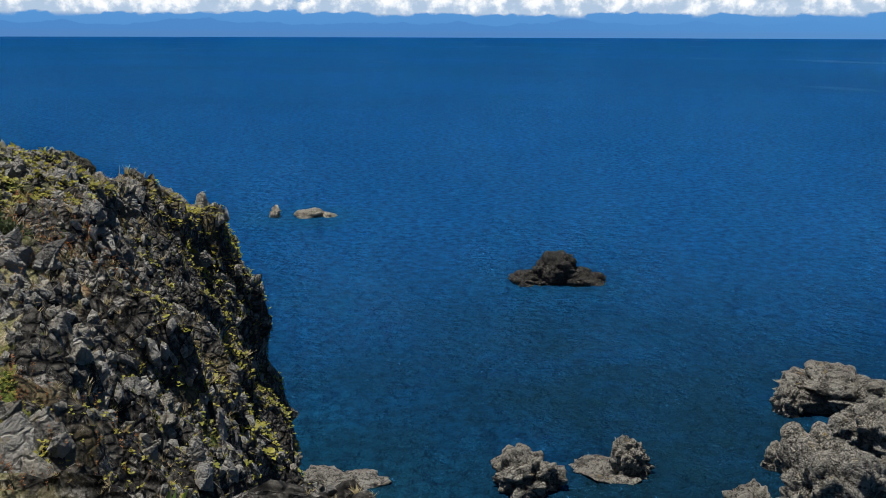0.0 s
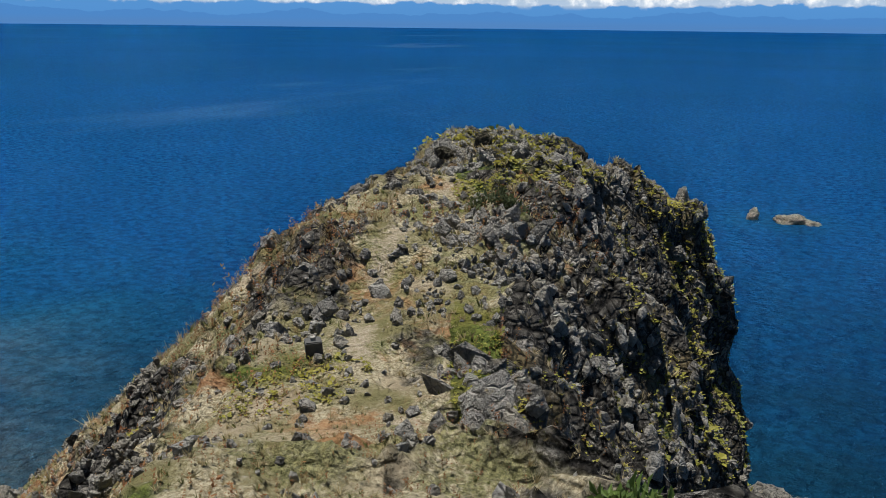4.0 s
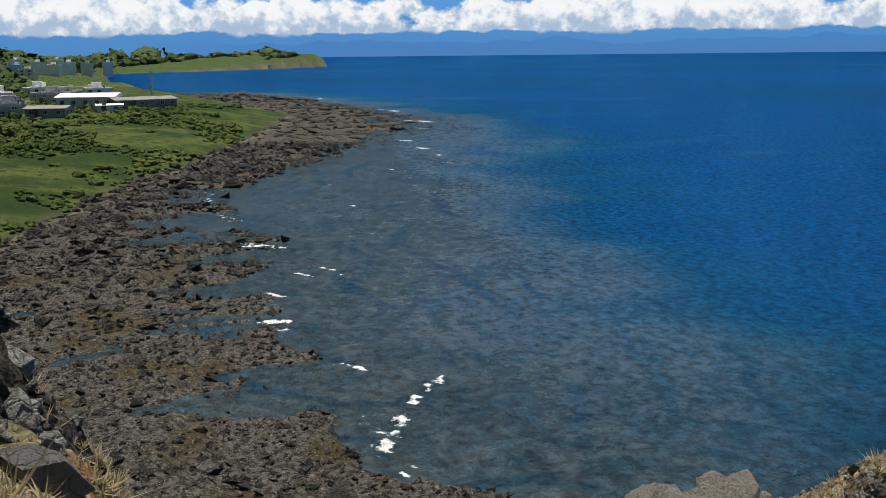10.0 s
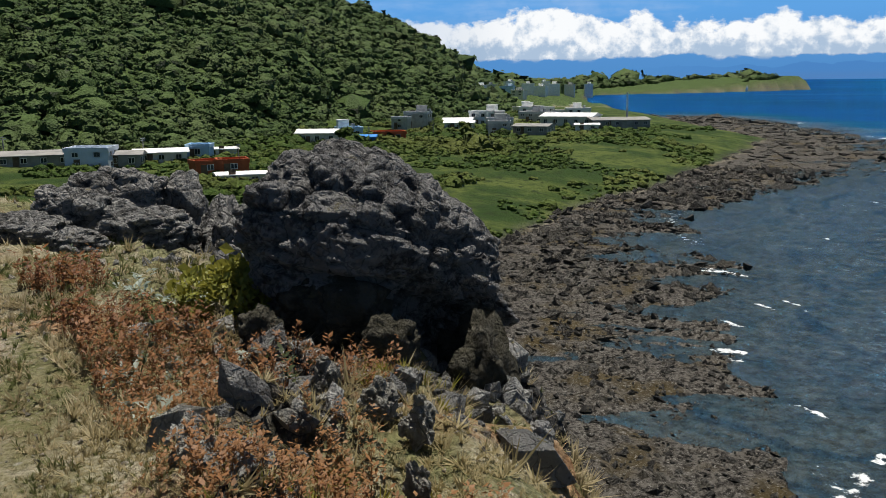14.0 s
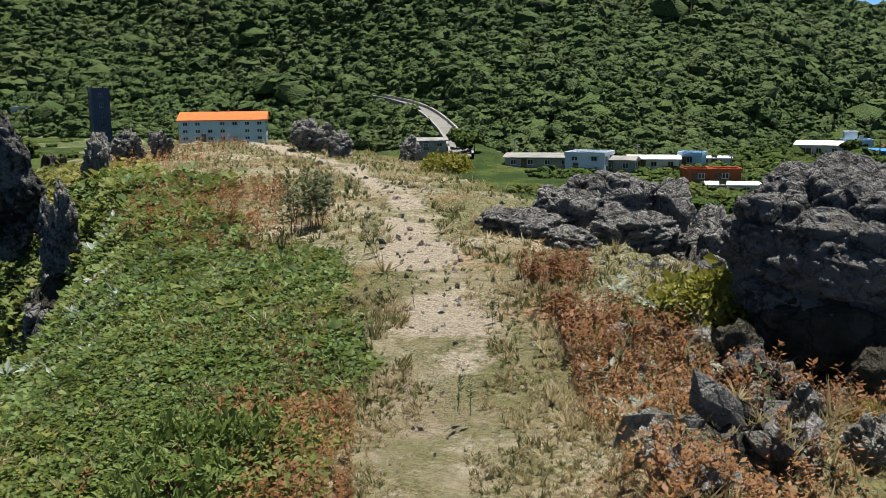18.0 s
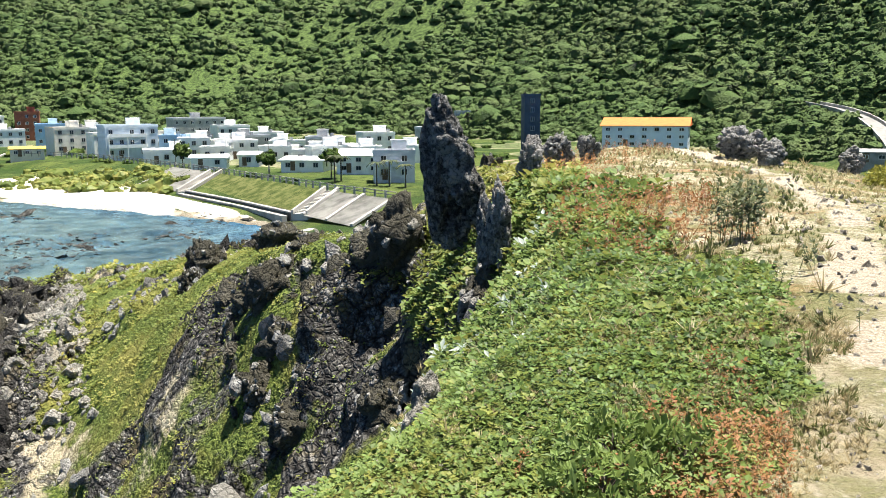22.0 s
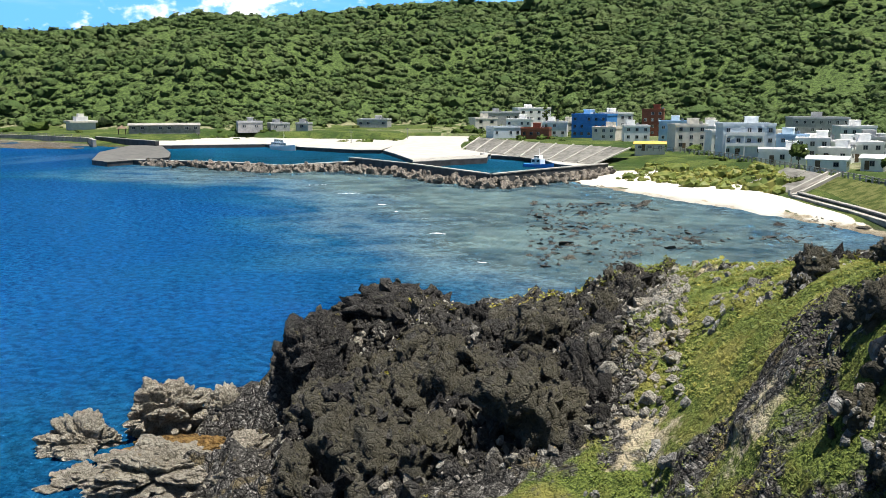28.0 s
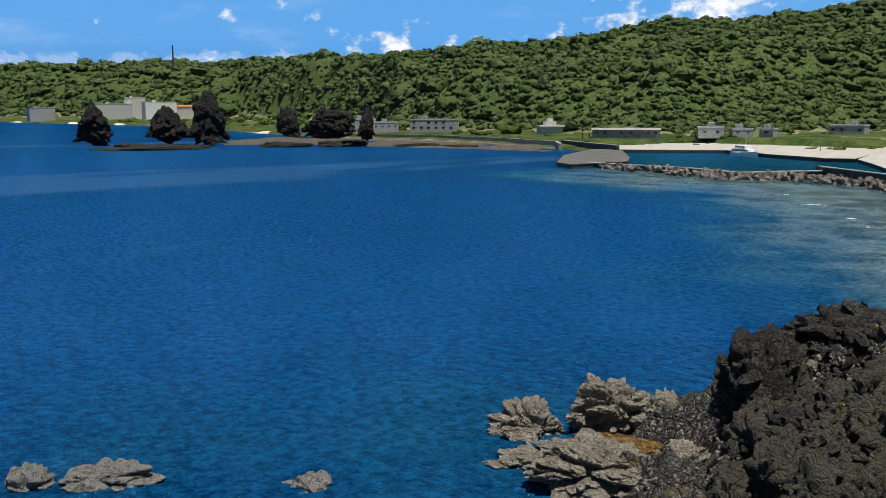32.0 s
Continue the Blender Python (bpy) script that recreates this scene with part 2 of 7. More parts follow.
# ---------------------------------------------------------------- materials
class Nodes:
    """A short way to write node materials."""

    def __init__(self, name):
        self.m = bpy.data.materials.new(name)
        self.m.use_nodes = True
        self.t = self.m.node_tree
        self.b = self.t.nodes["Principled BSDF"]
        self.geo = self.t.nodes.new("ShaderNodeNewGeometry")
        self.pos = self.geo.outputs["Position"]

    def put(self, socket, v):
        if hasattr(v, "is_linked"):
            self.t.links.new(v, socket)
        elif isinstance(v, (tuple, list)) and len(v) == 3 and socket.type == "RGBA":
            socket.default_value = (*v, 1)
        else:
            socket.default_value = v

    def noise(self, scale, detail=5, rough=0.55, vec=None, stretch=None):
        n = self.t.nodes.new("ShaderNodeTexNoise")
        n.inputs["Scale"].default_value, n.inputs["Detail"].default_value, n.inputs["Roughness"].default_value = scale, detail, rough
        v = vec or self.pos
        if stretch:
            mp = self.t.nodes.new("ShaderNodeMapping")
            mp.inputs["Scale"].default_value = stretch
            self.t.links.new(v, mp.inputs["Vector"])
            v = mp.outputs[0]
        self.t.links.new(v, n.inputs["Vector"])
        return n.outputs["Fac"]

    def voronoi(self, scale, feature="F1", out="Distance", vec=None, rand=1.0):
        n = self.t.nodes.new("ShaderNodeTexVoronoi")
        n.feature = feature
        n.inputs["Scale"].default_value, n.inputs["Randomness"].default_value = scale, rand
        self.t.links.new(vec or self.pos, n.inputs["Vector"])
        return n.outputs[out]

    def step(self, v, a, b, lo=0.0, hi=1.0):
        n = self.t.nodes.new("ShaderNodeMapRange")
        n.interpolation_type = "SMOOTHSTEP"
        for k, val in zip(("From Min", "From Max", "To Min", "To Max"), (a, b, lo, hi)):
            n.inputs[k].default_value = val
        self.t.links.new(v, n.inputs["Value"])
        return n.outputs[0]

    def math(self, op, a, b=0.0):
        n = self.t.nodes.new("ShaderNodeMath")
        n.operation = op
        self.put(n.inputs[0], a)
        self.put(n.inputs[1], b)
        return n.outputs[0]

    def mix(self, f, a, b, kind="MIX"):
        n = self.t.nodes.new("ShaderNodeMix")
        n.data_type, n.blend_type = "RGBA", kind
        self.put(n.inputs[0], f)
        self.put(n.inputs[6], a)
        self.put(n.inputs[7], b)
        return n.outputs[2]

    def attr(self, name):
        n = self.t.nodes.new("ShaderNodeAttribute")
        n.attribute_name = name
        s = self.t.nodes.new("ShaderNodeSeparateColor")
        self.t.links.new(n.outputs["Color"], s.inputs[0])
        return (*s.outputs, n.outputs["Alpha"])

    def random(self):
        return self.t.nodes.new("ShaderNodeObjectInfo").outputs["Random"]

    def island(self):
        return self.geo.outputs["Random Per Island"]

    def bump(self, height, strength=0.5, distance=0.05, onto=None):
        n = self.t.nodes.new("ShaderNodeBump")
        n.inputs["Strength"].default_value, n.inputs["Distance"].default_value = strength, distance
        self.t.links.new(height, n.inputs["Height"])
        if onto:
            self.t.links.new(onto, n.inputs["Normal"])
        return n.outputs[0]

    def done(self, color, rough=0.9, normal=None, metal=0.0, spec=0.3):
        self.put(self.b.inputs["Base Color"], color)
        self.put(self.b.inputs["Roughness"], rough)
        self.b.inputs["Metallic"].default_value = metal
        self.b.inputs["Specular IOR Level"].default_value = spec
        if normal:
            self.t.links.new(normal, self.b.inputs["Normal"])
        return self.m


def rock_material(name, dark, pale, lichen, size=1.0, pale_amount=0.5):
    n = Nodes(name)
    big, fine = n.noise(0.9 / size, 6, 0.6), n.noise(6 / size, 8, 0.72)
    pits = n.voronoi(3.6 / size)
    warp = n.t.nodes.new("ShaderNodeTexNoise")
    warp.inputs["Scale"].default_value, warp.inputs["Detail"].default_value = 2.4 / size, 4
    n.t.links.new(n.pos, warp.inputs["Vector"])
    bend = n.t.nodes.new("ShaderNodeVectorMath")
    bend.operation = "MULTIPLY_ADD"
    n.t.links.new(warp.outputs["Color"], bend.inputs[0])
    bend.inputs[1].default_value = (0.7 * size, 0.7 * size, 0.7 * size)
    n.t.links.new(n.pos, bend.inputs[2])
    cut = n.voronoi(2.6 / size, "DISTANCE_TO_EDGE", vec=bend.outputs[0])
    up = n.t.nodes.new("ShaderNodeSeparateXYZ")
    n.t.links.new(n.geo.outputs["Normal"], up.inputs[0])
    c = n.mix(n.step(fine, 0.36, 0.62), dark, [0.55 * a + 0.45 * b for a, b in zip(dark, pale)])
    worn = n.step(n.math("ADD", n.math("MULTIPLY", big, 0.6), n.noise(4.2 / size, 8, 0.7)), 0.86 - 0.12 * pale_amount, 0.98 - 0.12 * pale_amount)
    c = n.mix(worn, c, pale)
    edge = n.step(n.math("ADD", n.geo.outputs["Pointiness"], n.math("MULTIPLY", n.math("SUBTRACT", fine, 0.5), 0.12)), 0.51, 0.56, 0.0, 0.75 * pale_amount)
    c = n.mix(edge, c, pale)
    c = n.mix(n.step(n.island(), 0.55, 1.0, 0.0, 0.5), c, [0.5 * a + 0.5 * b for a, b in zip(pale, lichen)])
    c = n.mix(n.step(n.island(), 0.0, 0.45, 0.6, 0.0), c, [0.8 * a for a in dark])
    c = n.mix(n.math("MULTIPLY", n.step(n.noise(2.1 / size, 5, 0.7), 0.58, 0.70), n.step(up.outputs[2], 0.2, 0.8)), c, lichen)
    # pits and cracks coloured near black, recess shade put into the colour
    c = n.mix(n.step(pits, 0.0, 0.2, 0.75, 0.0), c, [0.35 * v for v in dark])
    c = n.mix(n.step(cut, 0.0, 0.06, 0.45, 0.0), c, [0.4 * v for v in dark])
    height = n.math("ADD", n.math("MULTIPLY", n.step(pits, 0.0, 0.5), 0.5), n.math("ADD", fine, n.noise(24 / size, 5, 0.6)))
    height = n.math("ADD", height, n.step(cut, 0.0, 0.16, 0.0, 0.9))
    return n.done(c, 0.93, n.bump(height, 1.0, 0.22 * size), spec=0.2)


def plain(name, color, rough=0.7, vary=0.15, scale=0.8, bump=0.0, metal=0.0, streak=True, spec=0.3):
    """Paint, plaster, concrete: one colour with stains at two scales."""
    n = Nodes(name)
    d = [v * (1 - 1.6 * vary) for v in color]
    s = n.step(n.noise(scale, 5), 0.35, 0.7)
    if streak:
        s = n.math("MAXIMUM", s, n.step(n.noise(scale * 2.2, 5, 0.6, stretch=(1, 1, 0.12)), 0.55, 0.8))
    c = n.mix(s, color, d)
    c = n.mix(n.math("MULTIPLY", n.noise(scale * 9, 4), 0.25), c, [v * 0.7 for v in color])
    return n.done(c, rough, n.bump(n.noise(scale * 14, 4), 0.3, bump) if bump else None, metal, spec)


def leaves(name, a, b, c, rough=0.55, size=1.0, thin=True, domed=False):
    """Foliage: every leaf or clump a shade of its own."""
    n = Nodes(name)
    k = n.mix(n.island(), a, b)
    k = n.mix(n.step(n.noise(0.35 / size, 3), 0.42, 0.68), k, c)
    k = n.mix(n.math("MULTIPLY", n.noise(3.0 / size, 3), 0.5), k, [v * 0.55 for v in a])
    m = n.done(k, rough, spec=0.06 if domed else 0.25)
    if domed:
        # light and dark of the leaf relief mottled into the crown colour
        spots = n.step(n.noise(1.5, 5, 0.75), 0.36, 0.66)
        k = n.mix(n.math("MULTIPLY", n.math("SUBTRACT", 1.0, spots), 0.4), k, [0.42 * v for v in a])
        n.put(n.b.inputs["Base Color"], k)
    if domed:                                   # leaf sprays shade like the crown that they cover
        lean = n.t.nodes.new("ShaderNodeAttribute")
        lean.attribute_name = "lean"
        n.t.links.new(n.bump(n.math("ADD", n.noise(0.9, 5, 0.7), n.voronoi(1.6)), 1.0, 0.35, lean.outputs["Vector"]), n.b.inputs["Normal"])
    if thin:
        tr = n.t.nodes.new("ShaderNodeBsdfTranslucent")
        n.put(tr.inputs[0], n.mix(0.4, k, [min(1, 1.6 * v) for v in c]))
        mx = n.t.nodes.new("ShaderNodeMixShader")
        mx.inputs[0].default_value = 0.28
        n.t.links.new(n.b.outputs[0], mx.inputs[1])
        n.t.links.new(tr.outputs[0], mx.inputs[2])
        n.t.links.new(mx.outputs[0], n.t.nodes["Material Output"].inputs["Surface"])
    return m


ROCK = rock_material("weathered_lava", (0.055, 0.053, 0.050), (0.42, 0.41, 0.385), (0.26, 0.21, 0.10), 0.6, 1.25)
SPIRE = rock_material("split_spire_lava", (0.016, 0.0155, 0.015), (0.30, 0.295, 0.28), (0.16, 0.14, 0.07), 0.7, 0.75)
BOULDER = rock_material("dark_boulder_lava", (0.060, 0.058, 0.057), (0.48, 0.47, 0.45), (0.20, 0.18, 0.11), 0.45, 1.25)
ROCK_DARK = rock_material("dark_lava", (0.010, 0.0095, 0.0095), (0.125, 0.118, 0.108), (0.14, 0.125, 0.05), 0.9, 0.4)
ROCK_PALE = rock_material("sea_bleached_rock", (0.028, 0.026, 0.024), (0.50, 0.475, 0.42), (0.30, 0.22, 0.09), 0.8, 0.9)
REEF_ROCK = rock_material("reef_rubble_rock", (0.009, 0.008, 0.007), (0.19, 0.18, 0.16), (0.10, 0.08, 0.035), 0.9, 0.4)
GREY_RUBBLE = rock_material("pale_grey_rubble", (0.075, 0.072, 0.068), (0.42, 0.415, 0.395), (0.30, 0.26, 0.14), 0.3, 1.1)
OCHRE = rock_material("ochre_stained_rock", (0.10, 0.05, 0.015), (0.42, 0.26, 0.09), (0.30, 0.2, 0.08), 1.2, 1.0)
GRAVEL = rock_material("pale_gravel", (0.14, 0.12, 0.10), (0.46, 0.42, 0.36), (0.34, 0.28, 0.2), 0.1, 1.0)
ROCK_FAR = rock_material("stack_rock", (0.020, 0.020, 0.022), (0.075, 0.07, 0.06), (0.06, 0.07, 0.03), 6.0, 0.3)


def ground_material():
    n = Nodes("ground_cover")
    lush, dry, rock, wood = n.attr("cover")
    sand, path, reef, turf = n.attr("cover_b")
    big, mid, fine = n.noise(0.25, 5), n.noise(1.7, 6, 0.6), n.noise(11, 6, 0.65)
    grit = n.noise(45, 4, 0.7)
    # soil and dry grass
    c = n.mix(n.step(mid, 0.4, 0.62), (0.32, 0.265, 0.18), (0.48, 0.42, 0.31))
    straw = n.mix(n.step(n.noise(26, 5, 0.7, stretch=(1, 1, 0.4)), 0.38, 0.62), (0.25, 0.21, 0.13), (0.56, 0.51, 0.37))
    straw = n.mix(n.step(n.noise(0.9, 4), 0.44, 0.62), straw, n.mix(fine, (0.11, 0.11, 0.045), (0.29, 0.26, 0.13)))
    c = n.mix(n.step(n.math("ADD", dry, n.math("MULTIPLY", fine, 0.5)), 0.55, 0.8), c, straw)
    c = n.mix(n.math("MULTIPLY", n.step(n.voronoi(9.0), 0.0, 0.28, 1.0, 0.0), n.step(mid, 0.44, 0.60, 0.0, 0.7)), c, (0.50, 0.47, 0.41))
    # rust-coloured litter and thin turf between the straw
    litter = n.math("MULTIPLY", n.step(n.math("ADD", n.noise(0.55, 5, 0.62), n.math("MULTIPLY", n.noise(7.0, 4, 0.7), 0.35)), 0.68, 0.80), n.step(dry, 0.4, 0.7))
    c = n.mix(n.math("MULTIPLY", litter, 0.85), c, n.mix(n.step(fine, 0.4, 0.6), (0.20, 0.085, 0.035), (0.42, 0.24, 0.12)))
    thin = n.math("MULTIPLY", n.step(n.math("ADD", n.noise(0.8, 5, 0.65), n.math("MULTIPLY", n.noise(14.0, 4, 0.7), 0.4)), 0.66, 0.78), n.step(dry, 0.35, 0.6))
    c = n.mix(n.math("MULTIPLY", thin, 0.8), c, n.mix(n.step(n.noise(30, 4, 0.7), 0.4, 0.6), (0.075, 0.085, 0.03), (0.25, 0.25, 0.11)))
    # green mats
    green = n.mix(n.step(fine, 0.38, 0.62), (0.03, 0.05, 0.011), (0.15, 0.185, 0.042))
    green = n.mix(n.step(n.noise(0.5, 4), 0.45, 0.65), green, n.mix(fine, (0.09, 0.09, 0.02), (0.25, 0.235, 0.07)))
    c = n.mix(n.step(n.math("ADD", lush, n.math("MULTIPLY", n.math("SUBTRACT", mid, 0.5), 0.9)), 0.42, 0.58), c, green)
    # turf of the coastal plain
    sward = n.mix(n.step(n.noise(0.09, 5, 0.6), 0.4, 0.62), (0.026, 0.050, 0.011), (0.082, 0.106, 0.026))
    sward = n.mix(n.step(n.noise(0.45, 8, 0.8), 0.48, 0.62), sward, (0.022, 0.036, 0.011))
    c = n.mix(n.step(n.math("ADD", turf, n.math("MULTIPLY", n.math("SUBTRACT", n.noise(0.3, 5), 0.5), 0.8)), 0.4, 0.6), c, sward)
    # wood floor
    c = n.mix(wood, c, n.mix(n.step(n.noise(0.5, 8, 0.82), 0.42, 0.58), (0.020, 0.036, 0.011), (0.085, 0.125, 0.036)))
    # sand and trodden path
    c = n.mix(n.step(n.math("ADD", sand, n.math("MULTIPLY", n.math("SUBTRACT", n.noise(0.6, 5), 0.5), 0.6)), 0.45, 0.55), c, n.mix(n.noise(0.5, 6), (0.44, 0.41, 0.35), (0.64, 0.61, 0.54)))
    c = n.mix(n.step(n.math("ADD", path, n.math("MULTIPLY", n.math("SUBTRACT", fine, 0.5), 0.7)), 0.4, 0.62), c, n.mix(n.step(grit, 0.4, 0.65), (0.35, 0.29, 0.21), (0.56, 0.50, 0.40)))
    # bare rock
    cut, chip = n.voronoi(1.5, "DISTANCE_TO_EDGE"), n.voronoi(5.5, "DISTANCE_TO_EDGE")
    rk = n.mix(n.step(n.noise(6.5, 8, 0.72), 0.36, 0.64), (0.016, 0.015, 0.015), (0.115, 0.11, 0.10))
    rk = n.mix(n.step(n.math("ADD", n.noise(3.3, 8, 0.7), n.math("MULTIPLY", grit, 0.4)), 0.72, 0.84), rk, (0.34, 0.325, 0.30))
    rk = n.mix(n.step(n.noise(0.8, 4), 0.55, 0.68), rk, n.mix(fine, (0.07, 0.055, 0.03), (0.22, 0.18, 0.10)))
    # clefts painted almost black, like the shade inside crevices
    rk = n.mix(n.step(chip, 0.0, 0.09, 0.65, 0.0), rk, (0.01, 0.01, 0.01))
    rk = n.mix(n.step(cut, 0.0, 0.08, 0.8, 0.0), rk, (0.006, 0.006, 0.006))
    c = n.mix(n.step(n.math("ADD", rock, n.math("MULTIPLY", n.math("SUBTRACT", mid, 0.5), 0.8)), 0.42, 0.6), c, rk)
    # reef flat: dark rubble, ochre weed, grey crests
    rf = n.mix(n.step(n.noise(2.6, 7, 0.75), 0.40, 0.60), (0.014, 0.012, 0.010), (0.115, 0.105, 0.09))
    rf = n.mix(n.step(n.noise(0.16, 4), 0.5, 0.66), rf, n.mix(mid, (0.022, 0.018, 0.009), (0.095, 0.070, 0.030)))
    rf = n.mix(n.step(n.noise(5.0, 6, 0.75), 0.54, 0.64), rf, (0.21, 0.20, 0.18))
    c = n.mix(reef, c, rf)
    h = n.math("ADD", n.math("MULTIPLY", mid, 1.2), n.math("ADD", n.math("MULTIPLY", fine, 0.6), n.math("MULTIPLY", grit, 0.16)))
    h = n.math("ADD", h, n.math("MULTIPLY", rock, n.math("ADD", n.step(cut, 0.0, 0.15, 0.0, 0.8), n.step(chip, 0.0, 0.2, 0.0, 0.5))))
    return n.done(c, 0.95, n.bump(h, 1.0, 0.22), spec=0.12)


def water_material():
    n = Nodes("sea_water")
    shallow, foam, chan, bed = n.attr("depth")
    deep = n.mix(n.step(n.noise(0.004, 4), 0.35, 0.7), (0.0002, 0.022, 0.096), (0.0004, 0.036, 0.148))
    mid = n.mix(n.step(n.noise(0.05, 5), 0.4, 0.65), (0.003, 0.042, 0.085), (0.010, 0.070, 0.108))
    pale = n.mix(n.step(n.noise(0.12, 5, 0.6), 0.38, 0.64), (0.095, 0.150, 0.145), (0.185, 0.225, 0.195))
    k = n.math("ADD", shallow, n.math("MULTIPLY", n.math("SUBTRACT", n.noise(0.06, 5), 0.5), 0.25))
    c = n.mix(n.step(k, 0.05, 0.5), deep, mid)
    c = n.mix(n.step(k, 0.4, 0.95), c, pale)
    c = n.mix(n.math("MULTIPLY", chan, n.step(n.noise(0.10, 5, 0.65), 0.36, 0.6)), c, (0.23, 0.31, 0.275))
    run, inner, edge, flat_sea = n.attr("swell")
    # mottled bottom seen through the shallows
    patch = n.step(n.math("ADD", n.noise(0.22, 6, 0.68), n.math("MULTIPLY", n.noise(1.6, 5, 0.7), 0.3)), 0.58, 0.74)
    c = n.mix(n.math("MULTIPLY", n.step(k, 0.45, 0.9), n.math("MULTIPLY", patch, 0.75)), c, (0.018, 0.040, 0.036))
    c = n.mix(n.math("MULTIPLY", n.math("MULTIPLY", edge, n.step(n.noise(0.35, 5, 0.65), 0.42, 0.62)), 0.7), c, (0.115, 0.115, 0.075))
    olive = n.mix(n.step(n.noise(0.5, 7, 0.75), 0.40, 0.60), (0.058, 0.074, 0.050), (0.180, 0.188, 0.142))
    c = n.mix(n.math("MULTIPLY", n.math("MULTIPLY", flat_sea, n.step(k, 0.30, 0.75)), n.step(n.noise(0.05, 4), 0.35, 0.65, 0.45, 0.70)), c, olive)
    # lines of low swell over the shoals, their dark sides painted as colour
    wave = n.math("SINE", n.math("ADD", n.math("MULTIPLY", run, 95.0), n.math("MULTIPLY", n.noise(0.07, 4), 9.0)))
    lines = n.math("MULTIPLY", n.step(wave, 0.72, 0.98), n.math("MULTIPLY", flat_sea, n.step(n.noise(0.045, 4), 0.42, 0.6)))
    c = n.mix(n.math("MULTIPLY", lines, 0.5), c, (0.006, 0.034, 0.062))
    c = n.mix(n.math("MULTIPLY", inner, 0.9), c, (0.002, 0.060, 0.078))
    # bright crests and dark troughs of the waves painted into the colour
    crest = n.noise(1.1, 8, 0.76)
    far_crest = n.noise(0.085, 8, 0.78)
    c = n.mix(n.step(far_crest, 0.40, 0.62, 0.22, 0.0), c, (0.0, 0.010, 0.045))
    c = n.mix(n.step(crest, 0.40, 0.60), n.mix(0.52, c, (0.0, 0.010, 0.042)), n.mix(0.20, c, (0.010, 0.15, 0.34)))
    white = n.step(n.math("ADD", foam, n.math("MULTIPLY", n.math("SUBTRACT", n.noise(1.1, 6, 0.7), 0.5), 1.3)), 0.52, 0.66)
    # near water darkened by colour as for a steep view, also over dark bottom
    c = n.mix(n.math("MULTIPLY", bed, n.step(n.noise(0.09, 5, 0.65), 0.3, 0.6, 0.55, 1.0)), c, n.mix(0.85, c, (0.004, 0.016, 0.018)))
    # pale sheen of far slicks put into the water colour
    slick = n.math("MULTIPLY", n.step(n.noise(0.006, 5, 0.6, stretch=(1.0, 0.35, 1)), 0.60, 0.66), n.step(shallow, 0.1, 0.3, 0.10, 0.0))
    c = n.mix(slick, c, (0.16, 0.24, 0.33))
    c = n.mix(white, c, (0.78, 0.80, 0.80))
    ripple = n.math("ADD", n.noise(0.19, 6, 0.62), n.math("MULTIPLY", n.noise(1.4, 4, 0.6), 0.36))
    m = n.m
    bumped = n.bump(ripple, 1.0, 2.5)
    body = n.t.nodes.new("ShaderNodeBsdfDiffuse")
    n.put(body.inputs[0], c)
    n.t.links.new(bumped, body.inputs["Normal"])
    shine = n.t.nodes.new("ShaderNodeBsdfGlossy")
    shine.inputs["Color"].default_value = (0.08, 0.44, 1.0, 1)
    shine.inputs["Roughness"].default_value = 0.16
    n.t.links.new(bumped, shine.inputs["Normal"])
    sea = n.t.nodes.new("ShaderNodeMixShader")
    fr = n.t.nodes.new("ShaderNodeFresnel")
    fr.inputs[0].default_value = 1.33
    n.put(sea.inputs[0], n.math("MULTIPLY", n.math("MINIMUM", n.math("MULTIPLY", fr.outputs[0], 0.5), n.step(shallow, 0.1, 0.7, 0.120, 0.09)), n.math("SUBTRACT", 1.0, white)))
    n.t.links.new(body.outputs[0], sea.inputs[1])
    n.t.links.new(shine.outputs[0], sea.inputs[2])
    tr = n.t.nodes.new("ShaderNodeBsdfTransparent")
    tr.inputs[0].default_value = (0.72, 0.86, 0.84, 1)
    mx = n.t.nodes.new("ShaderNodeMixShader")
    clear = n.math("MULTIPLY", n.step(shallow, 0.55, 1.0, 0.0, 0.40), n.math("SUBTRACT", 1.0, white))
    n.put(mx.inputs[0], clear)
    n.t.links.new(sea.outputs[0], mx.inputs[1])
    n.t.links.new(tr.outputs[0], mx.inputs[2])
    n.t.links.new(mx.outputs[0], n.t.nodes["Material Output"].inputs["Surface"])
    return m


GROUND, WATER = ground_material(), water_material()


# ---------------------------------------------------------------- mesh helpers
def mesh_object(name, verts, faces, material, smooth_shade=True, parent=None, label=""):
    me = bpy.data.meshes.new(name)
    verts = np.asarray(verts, np.float32)
    faces = np.asarray(faces, np.int32)
    k = faces.shape[1]
    me.vertices.add(len(verts))
    me.vertices.foreach_set("co", verts.ravel())
    me.loops.add(faces.size)
    me.loops.foreach_set("vertex_index", faces.ravel())
    me.polygons.add(len(faces))
    me.polygons.foreach_set("loop_start", np.arange(0, faces.size, k, dtype=np.int32))
    me.polygons.foreach_set("use_smooth", np.full(len(faces), smooth_shade))
    me.update(calc_edges=True)
    me.validate()
    me.materials.append(material)
    ob = new(name, me)
    if parent:
        ob.parent = parent
    if label:
        tagged(ob, label)
    return ob


def part(name, bm, material, parent=None, label="", smooth_shade=False):
    me = bpy.data.meshes.new(name)
    bm.to_mesh(me)
    bm.free()
    for m in (material if isinstance(material, (list, tuple)) else (material,)):
        me.materials.append(m)
    if smooth_shade:
        me.polygons.foreach_set("use_smooth", np.full(len(me.polygons), True))
    ob = new(name, me)
    if parent:
        ob.parent = parent
    if label:
        tagged(ob, label)
    return ob


